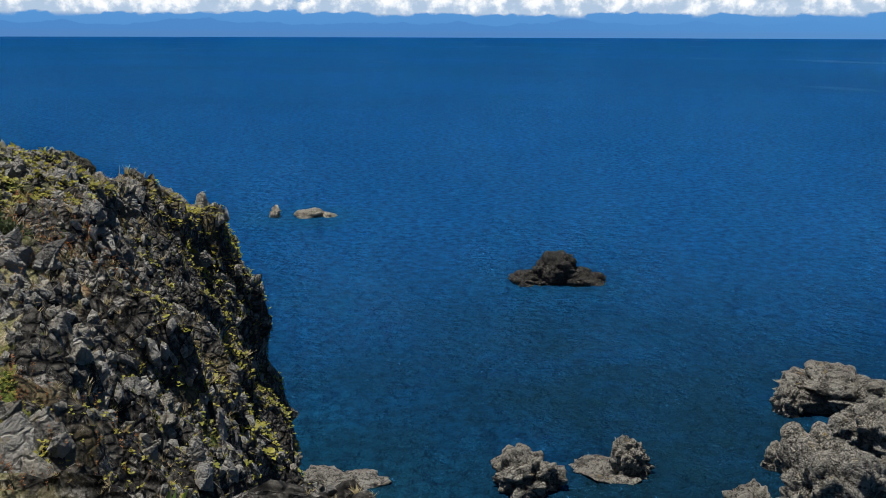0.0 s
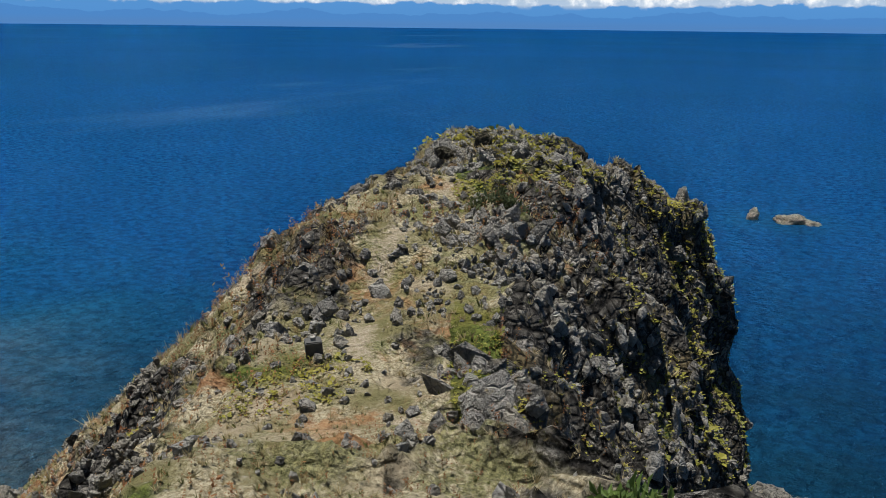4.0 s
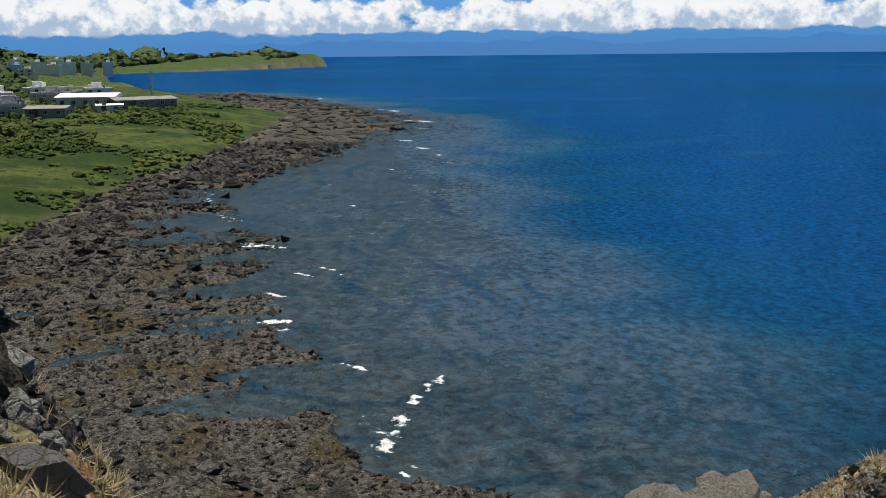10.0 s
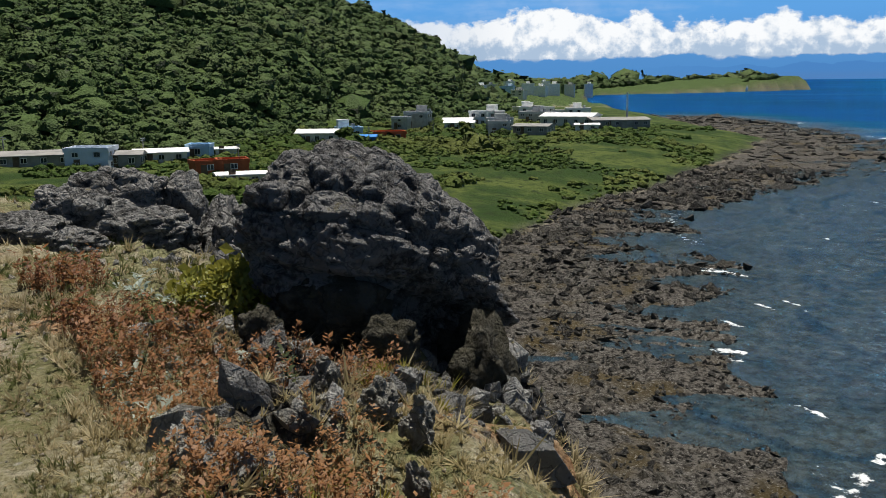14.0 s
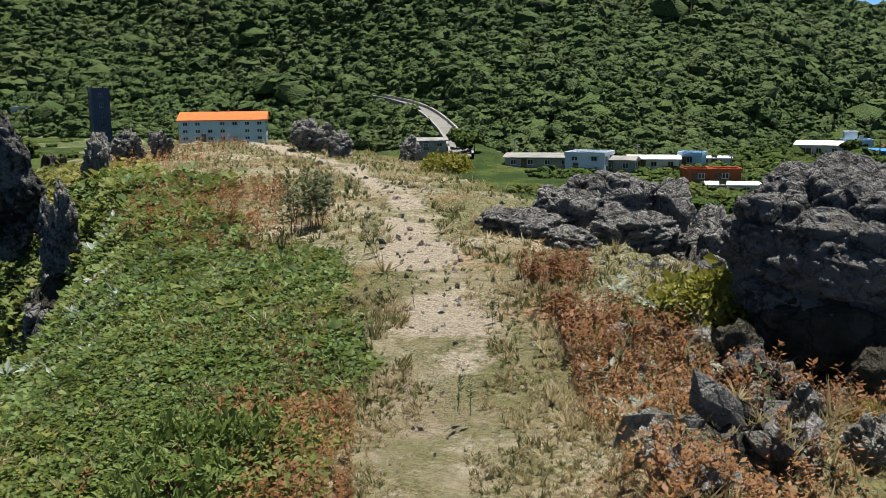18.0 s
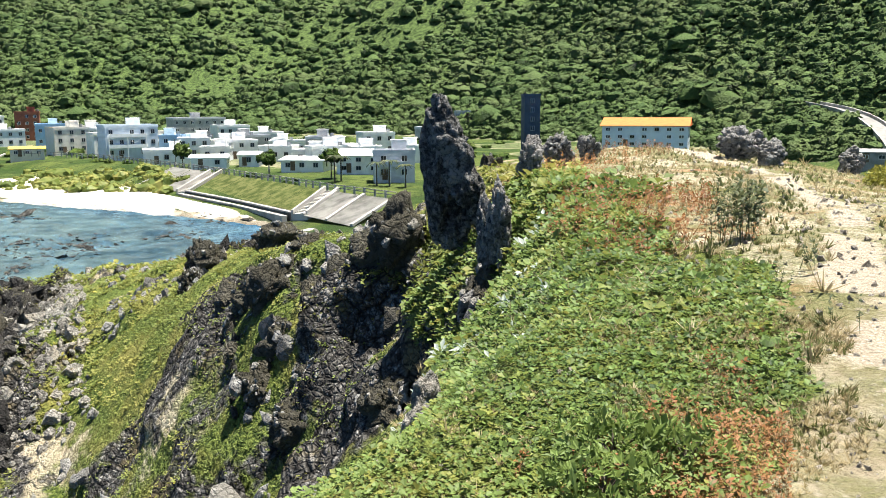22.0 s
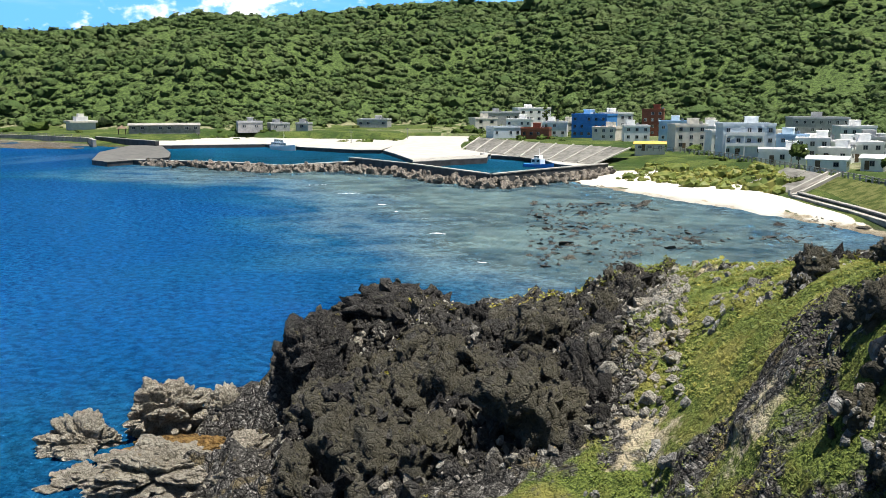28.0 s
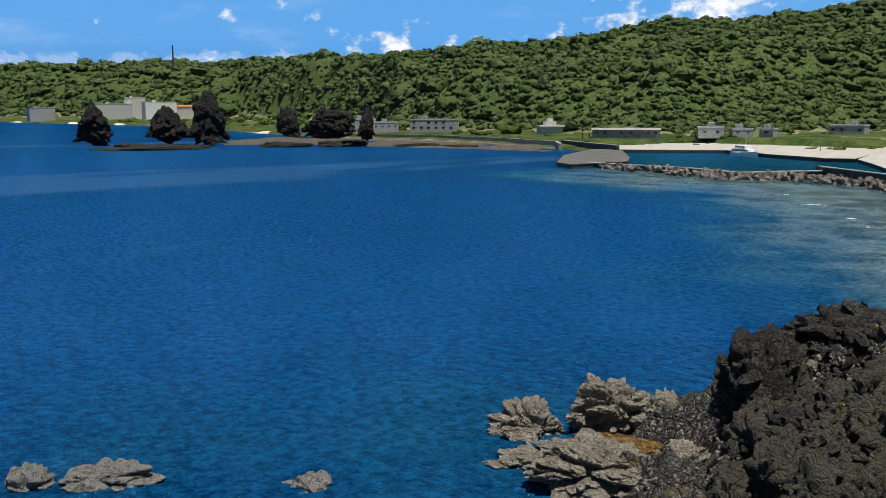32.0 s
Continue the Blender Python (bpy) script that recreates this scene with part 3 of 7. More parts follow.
def set_cover(me, name, values):
    a = me.attributes.new(name, "FLOAT_COLOR", "POINT")
    a.data.foreach_set("color", np.asarray(values, np.float32).ravel())


TRAIL = [tuple(bearing(a, d)[:2]) for a, d in ((144, 34), (137, 22), (133, 14), (131.5, 9), (130.3, 6), (131, 4), (120, 1.4), (40, 1.5), (25, 4.5), (24, 8), (29, 11), (27, 14), (22, 19))]


FLANK_D, FLANK_AZ = (3.5, 5, 5.5, 6, 8, 11.8, 22), (141, 136, 134, 135.2, 139.2, 143, 148.5)      # rim of the creeper


# ---------------------------------------------------------------- the ground
def cover_masks(x, y, z, slope, g):
    az, d = np.degrees(np.arctan2(-x, y)) % 360, np.hypot(x, y)
    high = g["high"]
    near = high * (d < 120)
    n1, n2, n3 = fbm(x, y, 2.4, 4, 40), fbm(x, y, 0.9, 3, 44), fbm(x, y, 3.2, 3, 50)
    wob = az + 5 * n1 / np.maximum(1, d / 8)
    track = line_distance(x, y, TRAIL)
    trail = np.clip(0.8 + 0.6 * n2, 0, 1) * np.exp(-(track / (0.42 + 0.25 * n1)) ** 2) * near * np.where((az < 60) | (az > 300), 0.55, 1.0)
    steep = smooth(slope, 0.75, 1.6)
    south = smooth(wob, 116, 126) * (1 - smooth(az, 158, 166))
    flank = smooth(wob - np.interp(d, FLANK_D, FLANK_AZ), -4.5, 4.0) * (1 - smooth(az, 166, 172)) * smooth(d + n1, 3.2, 4.6) * (1 - smooth(d, 15, 21))
    lobe = smooth(az, 150, 158) * smooth(d, 14, 20)
    knob = smooth(wob, 178, 183) * smooth(d, 26, 36) + (wob > 176) * (d > 58) * 0.5
    north = ((az < 62) | (az > 330)) * 1.0
    west = smooth(az, 56, 64) * (1 - smooth(wob, 116, 126))
    rock, lush, dry = 0.45 + 0.5 * steep + 0.4 * n1, 0.3 + 0.5 * n3 - 0.3 * steep, 0.6 + 0 * x
    for where, r, l, q in ((north, np.where((az > 27) & (az < 90), 0.3, 0.52) + 0.5 * steep + 0.5 * n1, (0.62 + 0.7 * n3) * np.where((az < 23) | (az > 330), 1.3, 0.45), 0.65 + 0.3 * n2),
                           (west, 0.42 + 0.6 * steep + 0.5 * n1, 0.2 + 0.5 * n3, 0.7 + 0.2 * n2),
                           (south, -0.2 + 0.7 * steep + 0.3 * n1, 0.16 + 0.42 * n3 + 0.2 * n2, 0.75 + 0.35 * n2),
                           (flank, 0.1 * steep, 0.9 + 0.2 * n1, 0.3),
                           (lobe, 0.02 + 0.62 * steep + 0.55 * n1, 1.05 + 0.5 * n3 - 0.3 * steep, 0.5),
                           (knob, 1.0 + 0.3 * n1, 0.5 + 0.45 * n3, 0.3)):
        k = np.clip(where, 0, 1)
        rock, lush, dry = rock + (r - rock) * k, lush + (l - lush) * k, dry + (q - dry) * k
    rock, lush, dry = (np.clip(v, 0, 1) * near for v in (rock, lush, dry))
    low = (1 - high)
    wood = smooth(g["up"], -0.05, 0.03) * smooth(g["land"], 0, 6) * low
    scrub = low * smooth(g["land"], 38, 75) * smooth(fbm(x, y, 40, 3, 60), 0.0, 0.3) * 0.9 * (d > 90)
    wood = np.maximum(np.maximum(wood, scrub), low * smooth(-x, 520, 640) * smooth(g["land"], -30, 2))
    fall = line_distance(x, y, PROMENADE)
    beach = (inside(x, y, SEA_SIDE) > 0) * smooth(fall, 11, 13) * (x < 32) * (y > -262)
    far_beach = (fbm(x, y, 90, 2, 131) > 0.05) * (z < 5) * (x > 560) * (1 - smooth(g["land"], 6, 13))
    sand = low * np.maximum(beach * smooth(g["land"] + 2.0 * n3, 1.0, 4.0), far_beach)
    sand = np.maximum(sand, low * smooth(g["bay"], -30, 5) * (y < -80) * (0.55 + 0.5 * fbm(x, y, 12, 3, 73)) * (g["land"] < 3))
    wood = wood * (1 - sand)
    reef = low * (1 - smooth(g["land"], 0.0, 5.0)) * (1 - sand)
    turf = low * smooth(g["land"], -0.5, 3.5) * (1 - wood) * (1 - sand)
    return np.stack([lush * (1 - trail * 0.9), dry, rock * (1 - trail), wood], -1), np.stack([sand, trail, reef, turf], -1)


def build_ground():
    seen = np.concatenate([np.arange(-34, 254, 0.42), np.arange(254, 325.9, 3.0)])
    rings = [0.02]
    while rings[-1] < 2400:
        r = rings[-1]
        rings.append(r * (1.25 if r < 0.5 else 1.0125 if r < 4 else 1.0105 if r < 75 else 1.016 if r < 500 else 1.03))
    rings = np.array(rings)
    A, D = np.meshgrid(np.radians(seen), rings)
    x, y = -D * np.sin(A), D * np.cos(A)
    z, g = ground_height(x, y)
    nr, na = x.shape
    # slope of the smooth form
    eps = np.maximum(0.25, D * 0.004)
    slope = np.hypot((ground_height(x + eps, y)[0] - z) / eps, (ground_height(x, y + eps)[0] - z) / eps)
    high, rocky = g["high"], None
    c1, c2 = cover_masks(x, y, z, slope, g)
    rocky = c1[..., 2]
    top = 1 - smooth(slope, 0.25, 0.8)
    lift = (crag(x + 0.35 * z, y - 0.3 * z, 2.6, 4, 70) - 0.42) * 1.5 * rocky * (1 - 0.55 * top)
    lift += (crag(x + 0.6 * z, y + 0.5 * z, 0.9, 4, 74) - 0.42) * 0.8 * np.clip(rocky * 1.1, 0, 1)
    lift += (crag(x, y, 5.5, 3, 72) - 0.45) * 3.2 * rocky * smooth(D, 28, 38)
    lift += high * (0.05 * fbm(x, y, 0.9, 3, 77) + 0.10 * fbm(x, y, 3.5, 2, 79))
    lift += c1[..., 3] * (D > 120) * np.minimum(D / 330, 2.2) * (1.0 * fbm(x, y, 9, 3, 101) + 0.8 * crag(x, y, 5.0, 2, 103)) * smooth(g["up"], -0.02, 0.08) * smooth(line_distance(x, y, [(-q[1] * math.sin(radians(q[0])), q[1] * math.cos(radians(q[0]))) for q in HILL_ROAD]), 4, 12)
    calm = smooth(D, 1.6, 3.0)
    lift *= calm
    push = rocky * smooth(slope, 0.6, 1.4) * calm
    nx = (fbm(y * 1.0, z * 1.3 + x * 0.2, 1.9, 4, 80)) * 0.75 * push
    ny = (fbm(x * 1.0, z * 1.3 + y * 0.2, 1.9, 4, 83)) * 0.75 * push
    x, y, z = x + nx, y + ny, z + lift
    SURF.update(az=seen, d=rings, p=np.stack([x, y, z], -1))
    verts = np.stack([x, y, z], -1).reshape(-1, 3)
    idx = np.arange(nr * na).reshape(nr, na)
    right = np.roll(idx, -1, axis=1)
    faces = np.stack([idx[:-1], idx[1:], right[1:], right[:-1]], -1).reshape(-1, 4)
    keep = z.reshape(-1)[faces].max(1) > -2.6
    faces = faces[keep]
    used = np.zeros(len(verts), bool)
    used[faces.ravel()] = True
    remap = np.cumsum(used) - 1
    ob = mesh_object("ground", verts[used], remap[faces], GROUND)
    set_cover(ob.data, "cover", c1.reshape(-1, 4)[used])
    set_cover(ob.data, "cover_b", c2.reshape(-1, 4)[used])
    return tagged(ob, "volcanic headland with dry grass, reef flat and coastal plain", "ground", kind="structure")


SURF = {}
ground = build_ground()


def surface(x, y):
    """The place on the built ground, with its crags, that belongs to a place of the plan."""
    az, d = (np.degrees(np.arctan2(-x, y)) + 34) % 360 - 34, np.hypot(x, y)
    i = np.clip(np.searchsorted(SURF["d"], d) - 1, 0, len(SURF["d"]) - 2)
    j = np.clip(np.searchsorted(SURF["az"], az) - 1, 0, len(SURF["az"]) - 2)
    u = ((d - SURF["d"][i]) / (SURF["d"][i + 1] - SURF["d"][i]))[..., None]
    v = ((az - SURF["az"][j]) / (SURF["az"][j + 1] - SURF["az"][j]))[..., None]
    p = SURF["p"]
    return (p[i, j] * (1 - v) + p[i, j + 1] * v) * (1 - u) + (p[i + 1, j] * (1 - v) + p[i + 1, j + 1] * v) * u


# ---------------------------------------------------------------- the sea
def build_water():
    az = np.concatenate([np.arange(-36, 256, 0.9), np.arange(256, 323.9, 3.0)])
    rings = [1.0]
    while rings[-1] < 4930:
        r = rings[-1]
        rings.append(r * (1.3 if r < 22 else 1.017 if r < 500 else 1.12))
    rings[-1] = 4930.0
    A, D = np.meshgrid(np.radians(az), np.array(rings))
    x, y = -D * np.sin(A), D * np.cos(A)
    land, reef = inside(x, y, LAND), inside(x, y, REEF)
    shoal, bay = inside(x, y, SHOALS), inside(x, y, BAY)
    w1 = fbm(x, y, 30, 3, 90)
    shallow = smooth(shoal + 14 * w1, -45, 30) * 0.85 + 0.25 * smooth(reef, -12, 8)
    shallow = np.maximum(shallow, smooth(bay + 12 * w1, -45, 22) * 0.95)
    shallow = np.maximum(shallow, 0.45 * smooth(land, -30, -4) * (D > 60) * (x > -60))
    for bx, by, br, much in ((14, 38, 13, 0.12), (24, 44, 9, 0.15), (32, -42, 20, 0.34), (46, -26, 18, 0.28), (62, -14, 18, 0.22), (16, 73, 9, 0.25), (-6, 102, 9, 0.3), (20, -48, 14, 0.45)):
        shallow = np.maximum(shallow, much * np.exp(-((x - bx) ** 2 + (y - by) ** 2) / (br * br)))
    foam = np.clip(smooth(reef + 3 * w1, -5, 0) - smooth(reef + 3 * w1, 0.0, 3), 0, 1) * smooth(fbm(x, y, 22, 2, 95), 0.32, 0.62) * 0.5
    for fx, fy, fl, fw, fa in ((-97.7, 10.8, 2.6, 1.5, 75), (-96, 12.5, 2.2, 1.0, 60), (-82.1, 13.6, 1.8, 0.7, 20), (-82.6, 16.4, 2.2, 0.5, 15), (-85, 15.5, 2.0, 0.5, 20), (-75.6, 10, 1.6, 0.9, 30), (-68, 8.8, 1.9, 1.0, 75), (-66, 8.6, 1.4, 0.7, 70), (-55.8, 12.2, 2.0, 0.5, 40), (-43.4, 11.2, 2.2, 0.6, 140), (-46.2, 12.6, 2.0, 0.5, 145), (-49.1, 14.3, 2.2, 0.55, 140), (-51.5, 16.4, 1.5, 0.7, 130), (-39.6, 10.4, 2.0, 0.4, 120), (-206, 58.7, 6, 1.5, 20), (-187, 57, 5, 1.4, 10), (-172, 56, 4.5, 1.3, 15), (-161, 54, 4, 1.2, 20), (-154, 41.4, 3.5, 0.8, 15), (-148, 36.7, 3.2, 0.7, 10), (-119, 26, 2.2, 0.9, 15), (-129, 30, 1.8, 0.7, 15), (-314, 85.3, 14, 2.2, 8), (-262, 80, 10, 2.0, 20), (-340, 84, 16, 2.2, 170), (-400, 74, 24, 2.2, 165), (-235, 72, 7, 1.6, 15), (53, -170.5, 4, 1.0, 35), (47, -160, 3.2, 0.9, 35), (41, -150, 3.5, 0.8, 35), (37, -143, 2.4, 0.7, 30), (33, -135, 2.4, 0.8, 30), (66, -190, 4, 0.9, 20), (79, -208, 4.5, 0.9, 20), (21, -112, 2.0, 0.5, 60), (14, -96, 1.6, 0.8, 10), (26, -128, 1.8, 0.4, 40), (6, -124, 1.4, 0.5, 20), (250, -342, 12, 1.2, 30), (330, -338, 16, 1.2, 20), (380, -322, 9, 1.1, 60), (-6, 101.5, 3.0, 0.8, 10)):
        a = radians(fa)
        u = (x - fx) * math.cos(a) + (y - fy) * math.sin(a)
        v = -(x - fx) * math.sin(a) + (y - fy) * math.cos(a)
        foam = np.maximum(foam, 0.80 * np.exp(-(u / fl) ** 4 - ((v + 0.06 * u * u / fl) / fw) ** 2))
    bed = np.maximum(np.exp(-((x - 16) ** 2 + (y - 42) ** 2) / 34 ** 2), np.maximum(0.8 * np.exp(-((x + 24) ** 2 + (y - 36) ** 2) / 24 ** 2), 0.75 * np.exp(-((x - 115) ** 2 / 80 ** 2 + (y + 300) ** 2 / 50 ** 2))))      # steep-view darkness painted into near water; dark rocky bottom west; dark harbour
    verts = np.stack([x, y, 0 * x], -1).reshape(-1, 3)
    nr, na = x.shape
    idx = np.arange(nr * na).reshape(nr, na)
    right = np.roll(idx, -1, axis=1)
    faces = np.stack([idx[:-1], idx[1:], right[1:], right[:-1]], -1).reshape(-1, 4)
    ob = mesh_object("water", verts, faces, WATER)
    run = np.clip(inside(x, y, SHOALS) + 60, 0, 400) + 5 * fbm(x, y, 26, 3, 98)
    inner = smooth(inside(x, y, [(168, -262), (108, -249), (92, -272), (40, -219), (16, -264), (60, -340), (110, -345), (170, -372), (206, -345)]), -3, 3)
    set_cover(ob.data, "swell", np.stack([run / 100, inner, smooth(reef, -22, 2), smooth(shoal, -30, 20)], -1).reshape(-1, 4))
    set_cover(ob.data, "depth", np.stack([shallow, foam, smooth(bay + 10 * w1, -25, 15), bed], -1).reshape(-1, 4))
    return tagged(ob, "deep blue sea turning green over the reef", "sea", kind="structure")


water = build_water()


# ---------------------------------------------------------------- far sky: cloud bank and the haze of a far coast
def build_backdrop():
    n = Nodes("cloud_bank")
    uv = n.t.nodes.new("ShaderNodeUVMap")
    uv.uv_map = "sky"
    sep = n.t.nodes.new("ShaderNodeSeparateXYZ")
    n.t.links.new(uv.outputs[0], sep.inputs[0])
    az, el = sep.outputs[0], sep.outputs[1]                    # degrees
    v = uv.outputs[0]
    lump = n.noise(0.55, 8, 0.58, vec=v, stretch=(0.8, 1.15, 1))
    wide = n.noise(0.09, 3, vec=v, stretch=(1, 0.6, 1))
    body = n.math("ADD", n.math("MULTIPLY", lump, 1.0), n.math("MULTIPLY", wide, 0.9))
    n_bank = n.math("MULTIPLY", n.step(az, -60, -30), n.step(az, 95, 112, 1.0, 0.25))
    crown = n.math("ADD", n.step(el, 0.9, 1.5, 0.0, 0.35), n.step(el, 2.0, 5.4, 0.0, -0.62))
    d1 = n.math("MULTIPLY", n.step(n.math("ADD", body, crown), 1.04, 1.16), n.math("MULTIPLY", n_bank, n.step(el, 0.85, 1.2)))
    south = n.math("MULTIPLY", n.step(az, 185, 205), n.step(el, 1.0, 2.5))
    d2 = n.math("MULTIPLY", n.step(n.math("ADD", body, n.step(el, 3.5, 9.0, 0.10, -0.02)), 1.03, 1.20), south)
    veil = n.math("MULTIPLY", n.step(n.noise(0.16, 5, 0.6, vec=v, stretch=(0.6, 2.2, 1)), 0.5, 0.8), 0.22)
    dens = n.math("MAXIMUM", n.math("MAXIMUM", d1, d2), n.math("MULTIPLY", veil, n.step(el, 1.5, 4.0)))
    # lit white tops and shaded grey undersides of the clouds painted by height
    tone = n.mix(n.step(n.math("ADD", n.noise(0.9, 7, 0.6, vec=v), n.step(el, 0.8, 3.2, -0.12, 0.12)), 0.36, 0.62), (0.40, 0.52, 0.68), (0.92, 0.94, 0.96))
    haze = n.math("MULTIPLY", n.step(el, 7.0, 11.5, 0.92, 0.0), n.step(el, -0.1, 0.4, 0.9, 1.0))
    ridge_line = n.math("ADD", n.math("MULTIPLY", n.noise(0.35, 5, vec=v, stretch=(0.5, 0.0, 1)), 2.0), -0.35)
    far = n.math("MULTIPLY", n.step(n.math("SUBTRACT", ridge_line, el), 0.0, 0.06), n.math("MULTIPLY", n.step(az, -35, -5), n.step(az, 78, 92, 1.0, 0.0)))
    col = n.mix(n.step(el, 0.4, 4.5), (0.075, 0.27, 0.62), (0.11, 0.37, 0.80))
    col = n.mix(n.math("MULTIPLY", far, 0.6), col, (0.05, 0.20, 0.52))
    col = n.mix(dens, col, tone)
    alpha = n.math("MAXIMUM", dens, haze)
    # the whole backdrop glows by itself, no lamp lights it
    em = n.t.nodes.new("ShaderNodeEmission")
    n.put(em.inputs[0], col)
    em.inputs[1].default_value = 0.9
    tr = n.t.nodes.new("ShaderNodeBsdfTransparent")
    mx = n.t.nodes.new("ShaderNodeMixShader")
    n.put(mx.inputs[0], alpha)
    n.t.links.new(tr.outputs[0], mx.inputs[1])
    n.t.links.new(em.outputs[0], mx.inputs[2])
    n.t.links.new(mx.outputs[0], n.t.nodes["Material Output"].inputs["Surface"])
    az_l, el_l = np.arange(-70, 291, 2.0), np.linspace(-0.6, 12, 12)
    A, E = np.meshgrid(az_l, el_l)
    R = 4945.0
    verts = np.stack([-R * np.sin(np.radians(A)), R * np.cos(np.radians(A)), 20 + R * np.tan(np.radians(E))], -1).reshape(-1, 3)
    nr, na = A.shape
    idx = np.arange(nr * na).reshape(nr, na)
    faces = np.stack([idx[:-1, :-1], idx[:-1, 1:], idx[1:, 1:], idx[1:, :-1]], -1).reshape(-1, 4)
    ob = mesh_object("backdrop", verts, faces, n.m)
    lay = ob.data.uv_layers.new(name="sky")
    co = np.stack([A, E], -1).reshape(-1, 2)[faces.ravel()]
    lay.data.foreach_set("uv", co.astype(np.float32).ravel())
    return tagged(ob, "bank of white cumulus over a hazy far coast", "sky", kind="structure")


backdrop = build_backdrop()


# ---------------------------------------------------------------- rocks
def vnoise3(p, seed):
    f = np.floor(p)
    u = p - f
    u = u * u * (3 - 2 * u)
    out = 0.0
    for dx in (0, 1):
        for dy in (0, 1):
            for dz in (0, 1):
                h = hash2(f[:, 0] + dx + 57 * (f[:, 2] + dz), f[:, 1] + dy + 131 * (f[:, 2] + dz), seed)
                w = (u[:, 0] if dx else 1 - u[:, 0]) * (u[:, 1] if dy else 1 - u[:, 1]) * (u[:, 2] if dz else 1 - u[:, 2])
                out = out + h * w
    return out


def ico(level_):
    bm = bmesh.new()
    bmesh.ops.create_icosphere(bm, subdivisions=level_, radius=1)
    v = np.array([p.co[:] for p in bm.verts])
    f = np.array([[q.index for q in p.verts] for p in bm.faces])
    bm.free()
    return v, f


ICO = {k: ico(k) for k in (1, 2, 3, 4, 5, 6)}


def rock_shape(seed, detail=4, rough=0.55, layers=0.0, blocky=0.5):
    """Vertices and faces of a rugged rock of about unit radius; layers: how strongly it splits into slabs."""
    v, f = ICO[detail]
    rng = np.random.RandomState(seed)
    v = v.copy()
    # flatten against random planes: broken faces
    for _ in range(int(5 + 9 * blocky)):
        n = rng.normal(size=3)
        n /= np.linalg.norm(n)
        d = v @ n - rng.uniform(0.62, 0.9)
        v -= np.outer(np.maximum(d, 0) * 0.85, n)
    if layers:
        n = rng.normal(size=3) * (1, 1, 0.4)
        n /= np.linalg.norm(n)
        s = v @ n * 4.5 + vnoise3(v * 1.5 + seed, seed) * 1.5
        v *= (1 + layers * (np.abs(s - np.round(s)) - 0.25))[:, None]
    o = rng.uniform(0, 50, 3)
    r = np.linalg.norm(v, axis=1, keepdims=True)
    n = v / r
    k, a = 1.5, rough * 0.5
    if detail > 2:                                 # blocks with cracks between them, at two sizes
        for count, deep in ((26, 0.20), (110, 0.09)) if detail > 3 else ((26, 0.20),):
            c = rng.normal(size=(count, 3))
            c *= (rng.uniform(0.6, 1.0, (count, 1)) / np.linalg.norm(c, axis=1, keepdims=True))
            dd = np.sort(np.linalg.norm((v * (1, 1, 1.5))[:, None] - (c * (1, 1, 1.5))[None], axis=2), axis=1)
            gap = np.clip((dd[:, 1] - dd[:, 0]) / (0.22 if count < 50 else 0.11), 0, 1)
            v = v + n * ((np.sqrt(gap) - 0.8) * deep * (0.6 + rough))[:, None]
    for i in range(5 if detail > 3 else 3):
        w = vnoise3(v * k + o, seed + i)
        v = v + n * ((w - 0.5) * a)[:, None]
        k, a = k * 2.1, a * 0.6
    return v, f


def stand(v, much=0.35):
    """Widen the lower half, so that a rock stands on its base instead of its tip."""
    low = np.clip(0.1 - v[:, 2:3], 0, 1.1)
    v = v.copy()
    v[:, :2] *= 1 + much * (np.minimum(1.0 / np.sqrt(np.maximum(0.1, 1 - low * low * 0.82)), 2.6) - 1)
    return v


def rock(name, at, size, seed, material, label, detail=4, rough=0.55, layers=0.0, blocky=0.5, turn=None, sink=True, category="rock", group="", broad=0.35, flat=False):
    """One rock, its middle at that place, with its foot set into the ground."""
    x, y, z = at
    w, d, h = size
    top, foot = z + h / 2, z - h / 2
    if sink:
        foot = min(foot, max(level(x, y), -1.0) - 0.12 * h - 0.05)
    v, f = rock_shape(seed, detail, rough, layers, blocky)
    span = v.max(0) - v.min(0)
    v = (v - (v.max(0) + v.min(0)) / 2) / span
    v = stand(v * 2, broad) / 2
    ob = mesh_object(name, v * (w, d, top - foot), f, material, not flat)
    ob.matrix_world = pose(x, y, (top + foot) / 2, 0, 0, seed * 47 % 360 if turn is None else turn)
    return tagged(ob, label, category, group)


def toward(x, y):
    """Turn that sets a thing's width across the line of sight from the lookout."""
    return math.degrees(math.atan2(-x, y))


def rocks(rows, name, material, label, group, shrink=1.0, **more):
    for i, (x, y, z, w, h) in enumerate(rows):
        w, h = w * shrink, h * shrink
        rock(name, (x, y, z), (w, w * 0.8, h), 11 * len(rows) + 7 * i + int(abs(x) * 3), material, label, turn=toward(x, y), group=group, **more)


# on the lookout
def cracks(v, stretch, count, rng):
    """How far each place lies from the joint between its lump and the next."""
    c = rng.normal(size=(count, 3))
    c = (c / np.linalg.norm(c, axis=1, keepdims=True) * stretch).astype(np.float32)
    u = (v / np.linalg.norm(v, axis=1, keepdims=True) * stretch).astype(np.float32)
    dd = np.sqrt(np.maximum(0, (u * u).sum(1)[:, None] + (c * c).sum(1)[None] - 2 * u @ c.T))
    dd = np.partition(dd, 1, axis=1)
    return dd[:, 1] - dd[:, 0]


